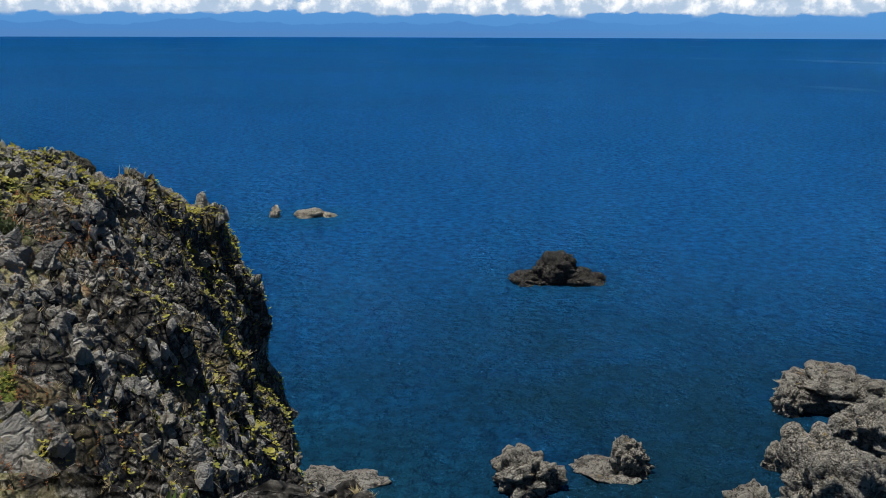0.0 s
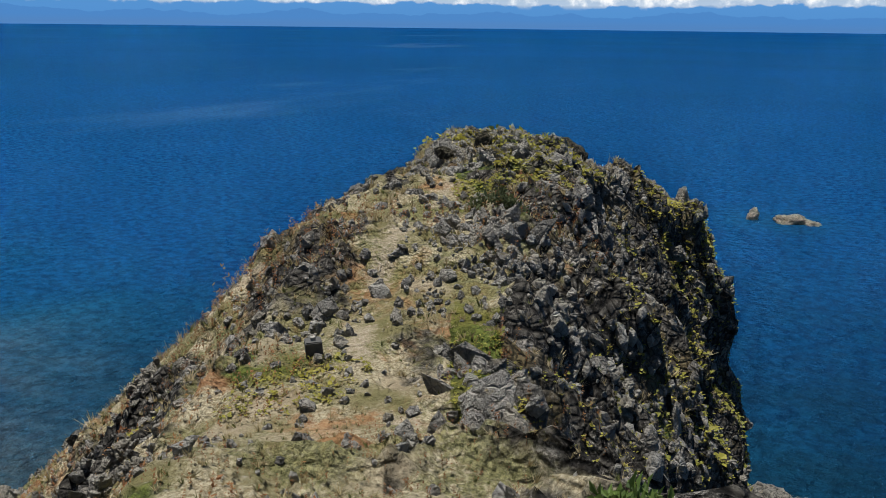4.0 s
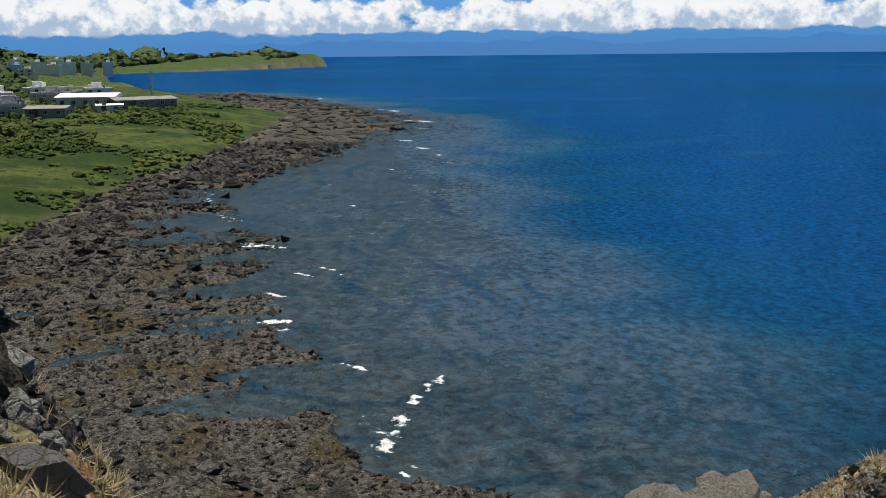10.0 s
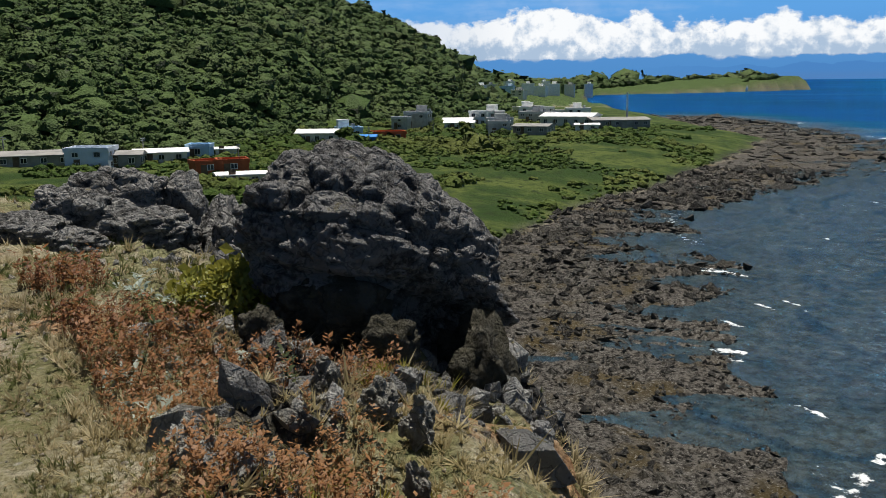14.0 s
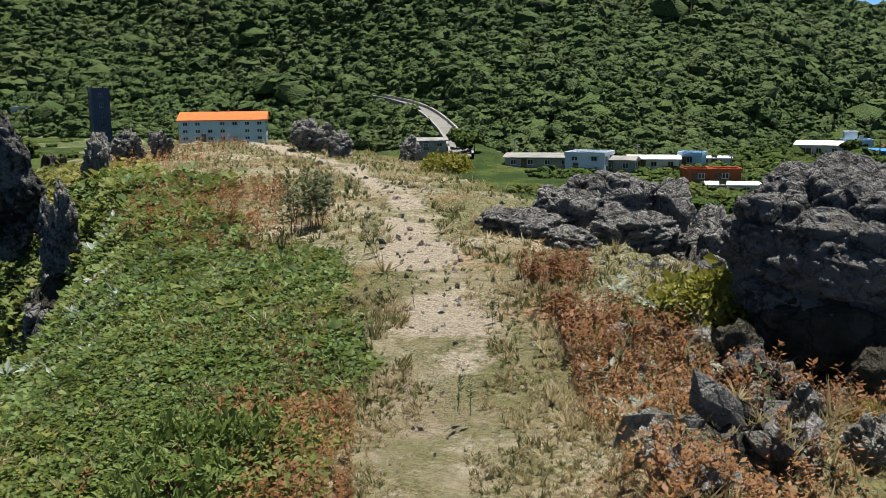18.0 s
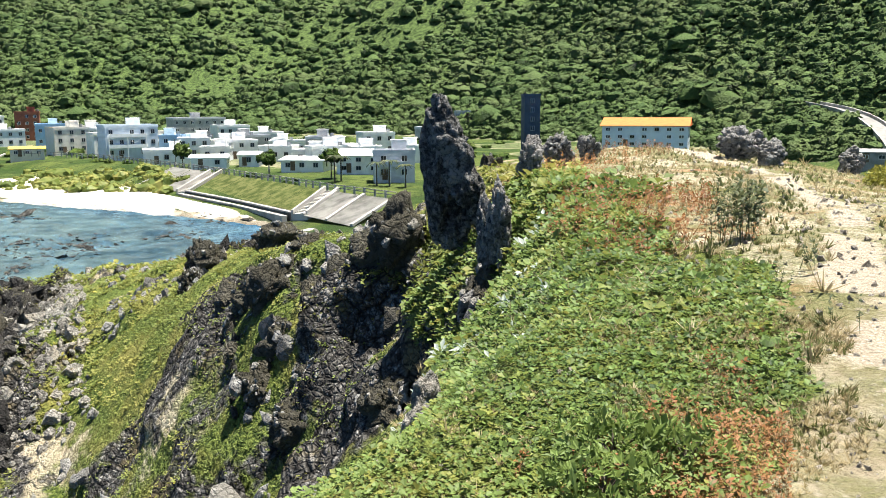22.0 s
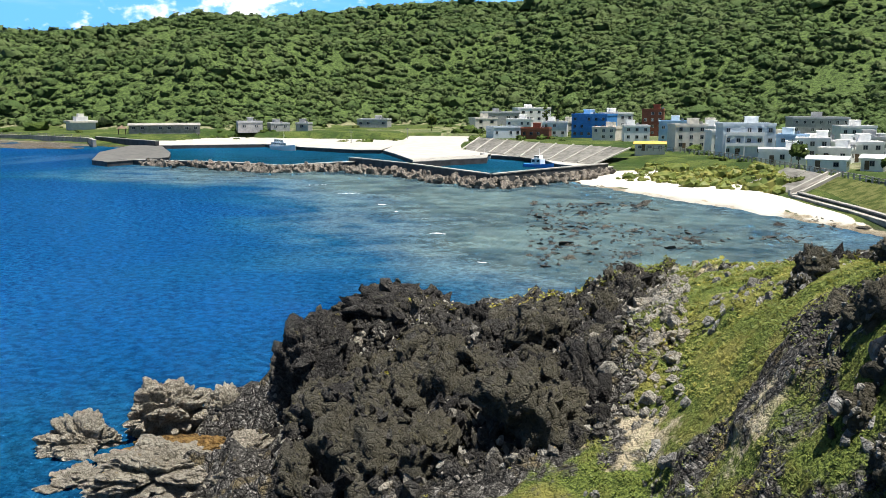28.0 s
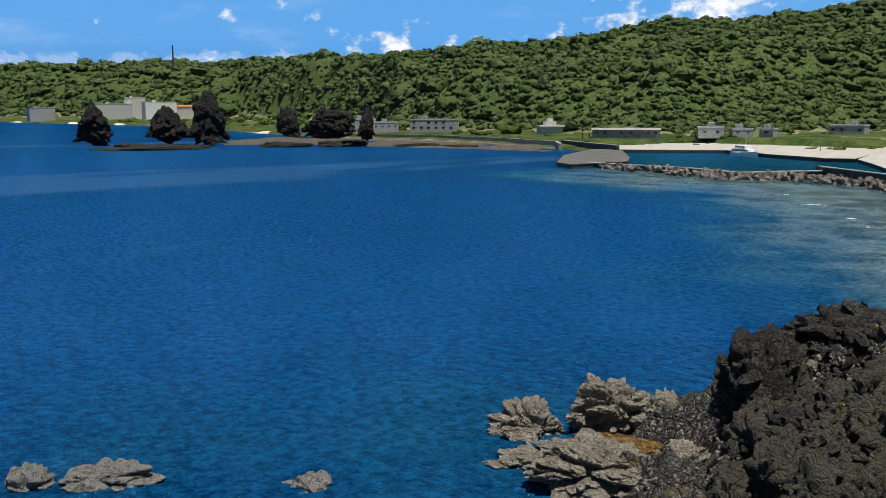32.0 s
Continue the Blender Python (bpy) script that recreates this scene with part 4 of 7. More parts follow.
def dome_boulder():
    """A dome of lava pillows, hollow below its brow on the side of the lookout."""
    v, f = ico(7)
    rng = np.random.RandomState(77)
    n = v / np.linalg.norm(v, axis=1, keepdims=True)
    lump = np.sqrt(np.clip(cracks(v, (1, 1, 1.5), 44, rng) / 0.13, 0, 1)) * 0.085 + np.sqrt(np.clip(cracks(v, (1, 1, 2.2), 330, rng) / 0.05, 0, 1)) * 0.040
    lump += 0.30 * (vnoise3(v * 1.6 + 4, 11) - 0.5) + 0.12 * (vnoise3(v * (4, 4, 8) + 4, 12) - 0.5) + 0.07 * (vnoise3(v * (9, 9, 16), 13) - 0.5) + 0.03 * (vnoise3(v * 24, 14) - 0.5) + 0.014 * (vnoise3(v * 55, 15) - 0.5)
    v = n * (0.90 + lump)[:, None]
    x, y, z = v.T
    front = smooth(-y, 0.0, 0.45)
    hollow = np.exp(-((x - 0.28) / 0.42) ** 2 - ((z + 0.46) / 0.40) ** 2)
    y = y + 0.62 * hollow * front
    notch = np.exp(-((z + 0.02 + 0.15 * x) / 0.05) ** 2) * front * smooth(-x, -0.5, 0.1)
    y = y + 0.14 * notch
    x = x + 0.30 * smooth(x, 0.1, 0.8) * np.exp(-((z + 0.70) / 0.24) ** 2) - 0.10 * smooth(-x, 0.0, 0.6) * smooth(z, -0.2, 0.6)
    x = x - 0.27 * z
    y = y + 0.30 * smooth(-z, 0.35, 0.95) * front
    ob = mesh_object("dome_boulder", np.stack([x * 0.86, y * 0.80, z * 0.78], -1), f, BOULDER)
    ob.matrix_world = pose(-6.53, -1.84, 18.72, 0, 0, toward(-6.5, -1.78))
    return tagged(ob, "large domed black lava boulder overhanging the cliff edge", "boulder")


def split_spire():
    """A leaning plate of lava with a broken block wedged on its side."""
    vs, fs, base = [], [], 0
    for seed, (w, d, h), (cx, cy, cz), tilt, twist in ((21, (0.62, 1.0, 2.75), (-0.24, 0.1, 1.30), -8, 10), (27, (0.92, 0.9, 1.75), (0.06, -0.05, 2.20), -30, -15), (33, (0.86, 0.9, 1.9), (0.34, 0.0, 1.30), -26, 20),
                                                       (39, (0.85, 0.9, 1.3), (0.14, 0.1, 0.40), -6, 40), (43, (0.55, 0.6, 1.0), (0.66, 0.05, 0.70), -22, 5), (47, (0.50, 0.5, 0.8), (-0.08, -0.1, 2.78), -20, 60)):
        v, f = rock_shape(seed, 5, 0.5, 0.10, 1.0)
        v = v / (v.max(0) - v.min(0)) * (w, d, h)
        a = np.array((Matrix.Rotation(radians(tilt), 3, "Y") @ Matrix.Rotation(radians(twist), 3, "Z")).transposed())
        vs.append(v @ a + (cx, cy, cz))
        fs.append(f + base)
        base += len(v)
    ob = mesh_object("rock_spire", np.concatenate(vs), np.concatenate(fs), SPIRE)
    weld = ob.modifiers.new("weld_blocks", "REMESH")
    weld.mode, weld.voxel_size, weld.use_smooth_shade = "VOXEL", 0.03, False
    ob.matrix_world = pose(-8.02, -18.1, 17.0, 0, 0, toward(-8.02, -18.1))
    return tagged(ob, "tall split spire of dark grey lava on the ridge", "rock spire")


dome_boulder()
rock("boulder", (-6.20, -1.05, 18.20), (0.66, 0.6, 0.5), 9, ROCK_DARK, "broken dark lava block below the large boulder", 4, category="boulder", broad=0.1)
rocks([(-5.9, -1.95, 18.5, 0.8, 0.6), (-5.6, -1.5, 18.42, 0.4, 0.3), (-5.5, -2.3, 18.5, 0.3, 0.25)], "boulder", ROCK_DARK, "dark lava block beside the large boulder", "blocks by the large boulder")
rocks([(-8.88, -6.3, 18.42, 1.2, 0.5), (-9.55, -6.02, 18.62, 1.3, 0.55), (-9.95, -5.8, 18.76, 1.2, 0.62), (-10.4, -5.27, 18.72, 0.95, 0.5), (-9.29, -5.1, 18.5, 1.1, 0.36),
       (-9.84, -4.44, 18.55, 0.9, 0.4), (-8.6, -5.5, 18.4, 0.7, 0.3), (-10.4, -6.5, 18.7, 1.2, 0.5)], "boulder", ROCK, "weathered grey lava boulder beside the trail", "boulders beside the trail", rough=0.5, layers=0.04, blocky=0.8, detail=5)
rocks([(-17.34, -19.74, 19.1, 1.8, 0.8), (-17.33, -18.4, 18.9, 1.2, 0.5), (-20.9, -19.1, 18.6, 1.2, 0.5), (-18.6, -20.4, 19.0, 1.4, 0.6), (-12.4, -20.85, 19.05, 1.5, 0.6),
       (-11.3, -20.2, 19.0, 1.0, 0.6), (-10.06, -18.15, 19.0, 0.95, 0.75), (-7.85, -15.37, 18.45, 0.9, 0.75), (-7.9, -15.9, 18.1, 0.7, 0.7), (-13.6, -21.2, 19.0, 1.1, 0.45)],
      "boulder", ROCK, "grey lava boulder at the end of the plateau", "boulders at the end of the plateau", blocky=1.0, rough=0.8, shrink=0.62, detail=5)
split_spire()
rocks([(-4.62, -1.6, 18.5, 0.32, 0.3), (-4.5, -1.29, 18.42, 0.36, 0.34), (-4.49, -1.94, 18.4, 0.3, 0.22), (-4.35, -1.06, 18.4, 0.30, 0.34), (-3.58, -1.52, 18.42, 0.32, 0.16), (-3.67, -0.92, 18.4, 0.2, 0.18), (-2.74, -2.16, 18.46, 0.2, 0.1)],
      "stone", GREY_RUBBLE, "broken grey lava stone in dry grass", "stones at the cliff edge", detail=4, blocky=1.8, rough=0.8, flat=True, shrink=0.62)
rocks([(-2.81, -6.69, 17.7, 0.32, 0.4), (-2.29, -4.95, 17.7, 0.5, 0.3), (-2.54, -6.26, 17.5, 0.34, 0.6), (-2.2, -5.6, 17.2, 0.5, 0.5)], "stone", ROCK, "pale grey rock on the rim of the green slope", "rim rocks", detail=4)
rocks([(-6.85, 24.0, 16.75, 1.05, 0.8), (-7.4, 19.1, 17.6, 0.42, 0.34), (-8.1, 18.6, 17.3, 0.5, 0.3), (-6.6, 21.5, 17.3, 0.6, 0.3)], "boulder", ROCK_DARK, "dark boulder perched at the tip of the headland", "tip boulders", blocky=0.2)
rocks([(-5.2, 26.9, 15.0, 1.3, 1.5), (-4.4, 28.0, 14.3, 1.1, 2.2), (-4.9, 27.5, 14.6, 1.0, 1.6)], "rock_pinnacle", ROCK, "jagged grey lava pinnacle above the sea cliff", "cliff pinnacles", layers=0.1, blocky=0.9)
# the gully and the far lobe
rocks([(-6.04, -25.69, 14.75, 2.0, 2.0), (-6.89, -24.44, 14.02, 2.0, 2.6), (-6.04, -24.15, 13.0, 2.2, 2.8), (-6.61, -22.44, 12.57, 1.8, 2.4), (-5.34, -23.79, 12.18, 1.8, 2.2), (-8.34, -21.87, 16.88, 1.6, 1.8), (-8.18, -22.99, 15.92, 1.8, 2.0), (-7.54, -23.73, 14.8, 1.8, 2.4), (-5.29, -26.86, 12.79, 1.6, 2.0), (-5.81, -22.14, 11.64, 1.8, 2.0),
       (-8.0, -27.1, 12.1, 2.9, 4.7), (-7.3, -29.4, 13.1, 2.3, 2.7), (-8.4, -24.9, 15.1, 2.3, 2.3), (-9.0, -23.6, 16.3, 1.6, 1.6), (-7.9, -32.3, 15.2, 2.3, 1.3), (-8.9, -22.6, 14.5, 1.5, 2.6),
       (-6.4, -26.0, 11.0, 1.8, 2.4), (-9.4, -25.4, 15.9, 1.4, 1.2), (-7.6, -28.2, 14.8, 1.8, 1.5)], "crag", ROCK_DARK, "jagged black lava crag above the gully", "gully crags", detail=4, rough=0.9, layers=0.06, blocky=0.6)
rocks([(-3.2, -36.2, 6.3, 2.4, 2.2), (-0.7, -37.3, 5.8, 2.0, 3.9), (2.05, -52.3, 5.2, 2.6, 4.4), (4.7, -44.1, 4.8, 2.9, 6.2), (-4.6, -33.0, 8.0, 1.6, 1.4), (-2.0, -43.0, 7.4, 1.4, 1.2), (-4.2, -47.0, 9.6, 1.5, 1.2), (-5.4, -50.0, 10.6, 1.6, 1.3), (-1.0, -58.0, 8.6, 2.2, 1.4)],
      "crag", ROCK_DARK, "grey lava outcrop in green turf", "outcrops on the lobe", detail=4, rough=0.8)
rocks([(16.4, -56.0, 6.2, 9.2, 3.9), (19.4, -49.0, 4.6, 4.9, 7.2), (10.3, -55.4, 5.4, 6.0, 5.0), (14.4, -44.0, 2.8, 7.6, 6.6), (9.2, -44.4, 3.2, 6.6, 5.6), (12.0, -50.0, 5.0, 6.0, 5.0), (6.4, -48.5, 5.0, 4.4, 4.6)],
      "cliff_block", ROCK_DARK, "massive craggy block of black lava in the sea cliff", "cliff blocks of the knob", detail=5, rough=1.0, layers=0.05, blocky=0.7)
BLOCKS = []
for cname, az0, az1, d0, d1, n, s0, s1, cmat, clabel, cgroup in (
        ("cliff_block", 183, 203, 34, 55, 60, 1.6, 4.2, ROCK_DARK, "craggy block of black lava in the sea cliff", "cliff blocks of the knob"),
        ("crag", 158, 182, 22, 60, 22, 0.8, 1.9, ROCK_DARK, "dark lava outcrop in green turf", "outcrops on the lobe"),
        ("crag", 152, 168, 16, 30, 9, 0.7, 1.6, ROCK_DARK, "jagged black lava crag above the gully", "gully crags"),
        ("crag", 4, 19, 12, 29, 26, 0.5, 1.2, ROCK, "rugged grey lava outcrop on the headland cliff", "headland outcrops"),
        ("crag", 26, 52, 8, 26, 30, 0.3, 0.8, ROCK, "rugged grey lava outcrop on the west slope", "west slope outcrops"),
        ("crag", 62, 118, 3.8, 9, 8, 0.15, 0.30, ROCK, "broken grey lava outcrop at the cliff edge", "cliff edge outcrops")):
    cr = random.Random(int(az0 * 7 + d0))
    for i in range(n):
        p = bearing(cr.uniform(az0, az1), cr.uniform(d0, d1))
        q = level(p.x, p.y)
        if q < 0.3 or line_distance(np.array([p.x]), np.array([p.y]), TRAIL)[0] < 1.3:
            continue
        w = cr.uniform(s0, s1)
        h = w * cr.uniform(0.7, 1.3)
        BLOCKS.append(rock(cname, (p.x, p.y, q + h * (0.12 if d0 > 20 else -0.2)), (w, w * cr.uniform(0.7, 1.1), h), 1000 + i + int(az0), cmat, clabel, detail=4, rough=0.95, layers=0.07, blocky=0.8, group=cgroup, turn=cr.uniform(0, 360), flat=w < 1.3))
# at the foot, in the sea
rocks([(28.6, -48.5, 1.7, 5.4, 3.4), (24.9, -49.4, 1.0, 3.9, 4.0), (32.3, -44.9, 0.9, 5.4, 2.8), (24.4, -40.6, 1.0, 8.0, 3.4), (21.9, -45.3, 0.5, 4.2, 2.4), (27.5, -44.0, 0.1, 6.0, 1.0), (29.5, -41.0, -0.1, 5.0, 1.4), (19.5, -40.5, 0.8, 4.5, 3.0)],
      "shore_rock", ROCK_PALE, "bleached grey rock at the water's edge", "shore rocks below the knob", detail=6, rough=0.9, layers=0.24, blocky=0.9, flat=True)
rock("tidal_shelf", (26.8, -46.0, 0.35), (7.0, 3.6, 0.7), 71, OCHRE, "ochre-stained tidal rock shelf between the shore rocks", 5, 0.5, 0.0, 0.6, turn=25, broad=0.9)
rocks([(48.0, -20.8, -0.1, 3.8, 2.2), (45.2, -24.3, -0.1, 6.0, 2.3), (36.1, -30.8, -0.4, 3.6, 2.3), (42.0, -22.0, -0.5, 3.0, 1.5)], "shore_rock", ROCK, "brown weathered rock awash in the sea", "rocks awash", rough=0.8, broad=0.9, detail=5)
rocks([(16.7, 72.5, 0.5, 4.2, 4.2), (18.7, 72.6, -0.1, 5.6, 2.6), (15.0, 72.4, -0.2, 4.6, 2.4), (16.6, 72.0, 1.4, 1.8, 1.9)], "sea_rock", ROCK_DARK, "dark rocky islet standing in deep blue water", "rocks of the islet", detail=5, rough=0.6, broad=1.0)
rocks([(-8.35, 102.1, 0.5, 1.4, 1.7), (-4.1, 102.4, 0.2, 4.6, 1.5), (-2.4, 102.0, 0.0, 2.4, 0.9)], "sea_rock", ROCK_PALE, "small brown reef rock with breaking water", "far reef rocks")
rocks([(7.8, 37.7, 0.5, 3.5, 3.2), (12.8, 38.9, 0.7, 2.5, 2.4), (12.1, 38.6, -0.3, 4.6, 1.4), (19.1, 32.2, 2.4, 5.2, 4.6), (26.9, 45.0, 1.2, 7.6, 2.2), (23.5, 44.6, 0.9, 2.1, 1.8), (24.8, 39.2, 1.5, 4.2, 3.2), (20.2, 38.4, 0.7, 2.1, 1.9), (-0.8, 39.0, -0.2, 4.9, 1.7), (16.5, 34.0, 0.6, 3.0, 2.2), (29.0, 40.0, 1.4, 6.0, 3.2), (23.0, 33.0, 1.8, 5.0, 3.6)],
      "shore_rock", ROCK_PALE, "rugged grey and tan rock below the headland", "rocks east of the headland", detail=5, rough=0.8, layers=0.06)
rocks([(-30.7, 22.9, 0.9, 5.4, 2.6), (-30.4, 28.0, 0.4, 1.9, 1.3), (-31.5, 20.0, 0.8, 3.8, 2.0), (-28.5, 25.0, 0.9, 3.2, 2.2)], "shore_rock", ROCK, "grey shore rock at the foot of the west slope", "rocks west of the headland", detail=4, rough=0.8)
# sea stacks across the bay
for sx, sy, sw, sh, sd, slim, sl in ((459, -243, 19, 25.5, 61, 0.62, "tall tapering black sea stack"), (444, -279, 25, 21.5, 62, 0.50, "broad black sea stack with a notched top"), (411, -281, 20, 29, 63, 0.42, "rounded black sea stack with a crown of scrub"),
                                     (372, -358, 11, 23, 64, 0.75, "thin dark pillar of rock on the shore"), (482, -392, 17, 22, 66, 0.35, "green-topped rock tower behind the beach"), (452, -402, 40, 22, 67, 0.6, "overgrown rock knoll behind the shore")):
    v, f = rock_shape(sd, 5, 0.9, 0.05, 0.9)
    v = v / (v.max(0) - v.min(0)) * 2
    t = (v[:, 2:3] + 1) / 2
    v = stand(v, 0.75)
    v[:, :2] *= 1.06 - slim * np.clip(t, 0, 1.1) ** 1.6
    v[:, :2] += 0.10 * (vnoise3(v * 2.2 + sd, sd)[:, None] - 0.5)
    ob = mesh_object("sea_stack", v * (sw / 2, sw * 0.4, sh / 2), f, ROCK_FAR)
    ob.matrix_world = pose(sx, sy, sh / 2 - 1.2 + max(0, level(sx, sy) if sd > 65 else 0), 0, 0, toward(sx, sy))
    tagged(ob, sl, "sea stack", "sea stacks")
rocks([(405, -245, 0.3, 60, 3.0), (372, -300, 0.6, 30, 4.0), (352, -322, 1.2, 26, 5.0), (425, -244, 0.6, 16, 4.0), (322, -345, 0.5, 26, 2.4), (300, -352, 0.3, 22, 1.8)], "shore_rock", ROCK_FAR, "low black rock ledge awash at the stacks", "ledges by the stacks", rough=0.8)


def scatter(name, shapes, pos, size, material, label, category, spin=None, tilt=0.25, seed=1, smooth_shade=False, kind="stuff"):
    """Many small pieces, joined: shapes are (vertices, faces) about the origin."""
    rng = np.random.RandomState(seed)
    pos, size = np.asarray(pos, float), np.asarray(size, float)
    if size.ndim == 1:
        size = np.repeat(size[:, None], 3, 1)
    n = len(pos)
    spin = rng.uniform(0, 2 * math.pi, n) if spin is None else spin
    tx, ty = rng.normal(0, tilt, n), rng.normal(0, tilt, n)
    pick = rng.randint(0, len(shapes), n)
    vs, fs, base = [], [], 0
    ns, lean = [], len(shapes[0]) > 2
    for k, (v, f, *nrm) in enumerate(shapes):
        i = np.where(pick == k)[0]
        if not len(i):
            continue
        p = v[None] * size[i][:, None, :]
        c, s = np.cos(spin[i])[:, None], np.sin(spin[i])[:, None]
        x, y, z = p[..., 0] * c - p[..., 1] * s, p[..., 0] * s + p[..., 1] * c, p[..., 2]
        x, z = x + z * tx[i][:, None], z - x * tx[i][:, None]
        y, z = y + z * ty[i][:, None], z - y * ty[i][:, None]
        vs.append((np.stack([x, y, z], -1) + pos[i][:, None, :]).reshape(-1, 3))
        fs.append((f[None] + base + (np.arange(len(i)) * len(v))[:, None, None]).reshape(-1, f.shape[1]))
        base += len(i) * len(v)
        if lean:
            q = np.repeat(nrm[0][None], len(i), 0)
            ns.append(np.stack([q[..., 0] * c - q[..., 1] * s, q[..., 0] * s + q[..., 1] * c, q[..., 2]], -1).reshape(-1, 3))
    ob = mesh_object(name, np.concatenate(vs), np.concatenate(fs), material, smooth_shade)
    if lean:
        a = ob.data.attributes.new("lean", "FLOAT_VECTOR", "POINT")
        a.data.foreach_set("vector", np.concatenate(ns).astype(np.float32).ravel())
    return tagged(ob, label, category, kind=kind)


def sample(n, az0, az1, d0, d1, seed, power=2.0):
    """Places spread over a sector; power 2 is even by area, less crowds them near the lookout."""
    rng = np.random.RandomState(seed)
    az = np.radians(rng.uniform(az0, az1, n))
    d = (d0 ** power + rng.uniform(0, 1, n) * (d1 ** power - d0 ** power)) ** (1 / power)
    return -d * np.sin(az), d * np.cos(az), d


SHARDS = []
for s in range(10):
    k = np.random.RandomState(240 + s)
    v, f = ICO[1]
    v = v * k.uniform(0.55, 1.25, (len(v), 1)) * k.uniform(0.6, 1.2, 3)
    SHARDS.append((v, f))


CHIPS = []
for s in range(8):
    k = np.random.RandomState(270 + s)
    v = np.array([(1, 0, 0), (-1, 0, 0), (0, 1, 0), (0, -1, 0), (0, 0, 1), (0, 0, -1)], float) * k.uniform(0.6, 1.2, (6, 1)) + k.normal(0, 0.16, (6, 3))
    CHIPS.append((v, np.array([(0, 2, 4), (2, 1, 4), (1, 3, 4), (3, 0, 4), (2, 0, 5), (1, 2, 5), (3, 1, 5), (0, 3, 5)])))


def crust(label, az0, az1, d0, d1, n, size, seed, material, test, power=1.6, high=1.0):
    """Angular pieces of broken rock all over a slope."""
    x, y, d = sample(n, az0, az1, d0, d1, seed, power)
    z, g = ground_height(x, y)
    ok = test(x, y, z, g, d, np.degrees(np.arctan2(-x, y)) % 360) & (np.hypot(x + 5.5, y - 8.8) > 0.8)
    k = np.random.RandomState(seed + 2)
    r = size * np.minimum(k.lognormal(0, 0.5, len(x)), 2.6)
    scatter("broken_rock", SHARDS, (surface(x, y) + np.stack([0 * r, 0 * r, r * 0.15], -1))[ok], (r[:, None] * (1, 1, high))[ok], material, label, "stones", tilt=0.5, seed=seed)


steep_rock = lambda x, y, z, g, d, az: (g["high"] > 0.5) & (z > 0.2)
crust("jagged dark lava crust of the sea cliff", 176, 204, 33, 62, 9000, 0.18, 81, ROCK_DARK, lambda x, y, z, g, d, az: (g["high"] > 0.3) & (z > 0) & (az + 0.12 * d > 187), high=1.5)
crust("pale broken lava on the sea cliff", 178, 204, 33, 62, 3600, 0.15, 82, ROCK_PALE, steep_rock)
crust("jagged dark lava crust of the headland cliff", 2, 24, 8, 30, 3600, 0.07, 83, ROCK, lambda x, y, z, g, d, az: (g["high"] > 0.5) & (fbm(x, y, 2.2, 3, 84) > -0.15), high=1.5)
crust("pale grey rubble along the crest of the headland", 7, 30, 6, 25, 3600, 0.055, 85, GREY_RUBBLE, lambda x, y, z, g, d, az: (z > np.interp(d, (5, 9, 15, 21, 25), (15.6, 14.8, 15.6, 16.2, 15.2))) & (az < 26) & (fbm(x, y, 2.4, 3, 86) > 0.0), 1.3)
crust("grey rubble and rock of the west slope", 28, 58, 6, 28, 3400, 0.05, 87, ROCK, lambda x, y, z, g, d, az: (g["high"] > 0.5) & (fbm(x, y, 2.0, 3, 88) > 0.0), high=1.2)
crust("broken grey stones at the cliff edge", 60, 124, 3.0, 9, 2400, 0.05, 89, GREY_RUBBLE, lambda x, y, z, g, d, az: (g["high"] > 0.5) & (fbm(x, y, 0.9, 3, 90) > 0.05) & (line_distance(x, y, TRAIL) > 0.9), 1.4)
crust("grey stones in the turf of the lobe", 158, 184, 20, 66, 1800, 0.14, 91, ROCK, lambda x, y, z, g, d, az: (g["high"] > 0.5) & (fbm(x, y, 3.5, 3, 92) > 0.2), high=1.3)
crust("jagged black lava of the gully", 150, 170, 15, 40, 3000, 0.15, 93, ROCK_DARK, lambda x, y, z, g, d, az: (g["high"] > 0.5) & (fbm(x, y, 3.0, 3, 94) > 0.3) & (z < 15.5), high=1.6)
# broken pieces on the blocks themselves
for bname, bmat in (("cliff_block", ROCK_DARK), ("crag", ROCK)):
    pts, rad = [], []
    k = np.random.RandomState(97)
    for ob in bpy.data.objects:
        if ob.name.split(".")[0] == bname:
            v = np.empty(3 * len(ob.data.vertices), np.float32)
            ob.data.vertices.foreach_get("co", v)
            v = v.reshape(-1, 3)
            v = v[v[:, 2] > v[:, 2].min() * 0.3]
            s = float(np.ptp(v[:, 0]))
            v = v[k.randint(0, len(v), int(14 + 9 * min(s, 8)))]
            mw = np.array(ob.matrix_basis)
            pts.append(v @ mw[:3, :3].T + mw[:3, 3])
            rad.append(np.full(len(v), 0.022 * s + 0.035) * k.lognormal(0, 0.4, len(v)))
    scatter("broken_rock", SHARDS, np.concatenate(pts), np.concatenate(rad)[:, None] * (1, 1, 1.4), bmat, "jagged knobs of lava on the crags", "stones", tilt=0.6, seed=98)

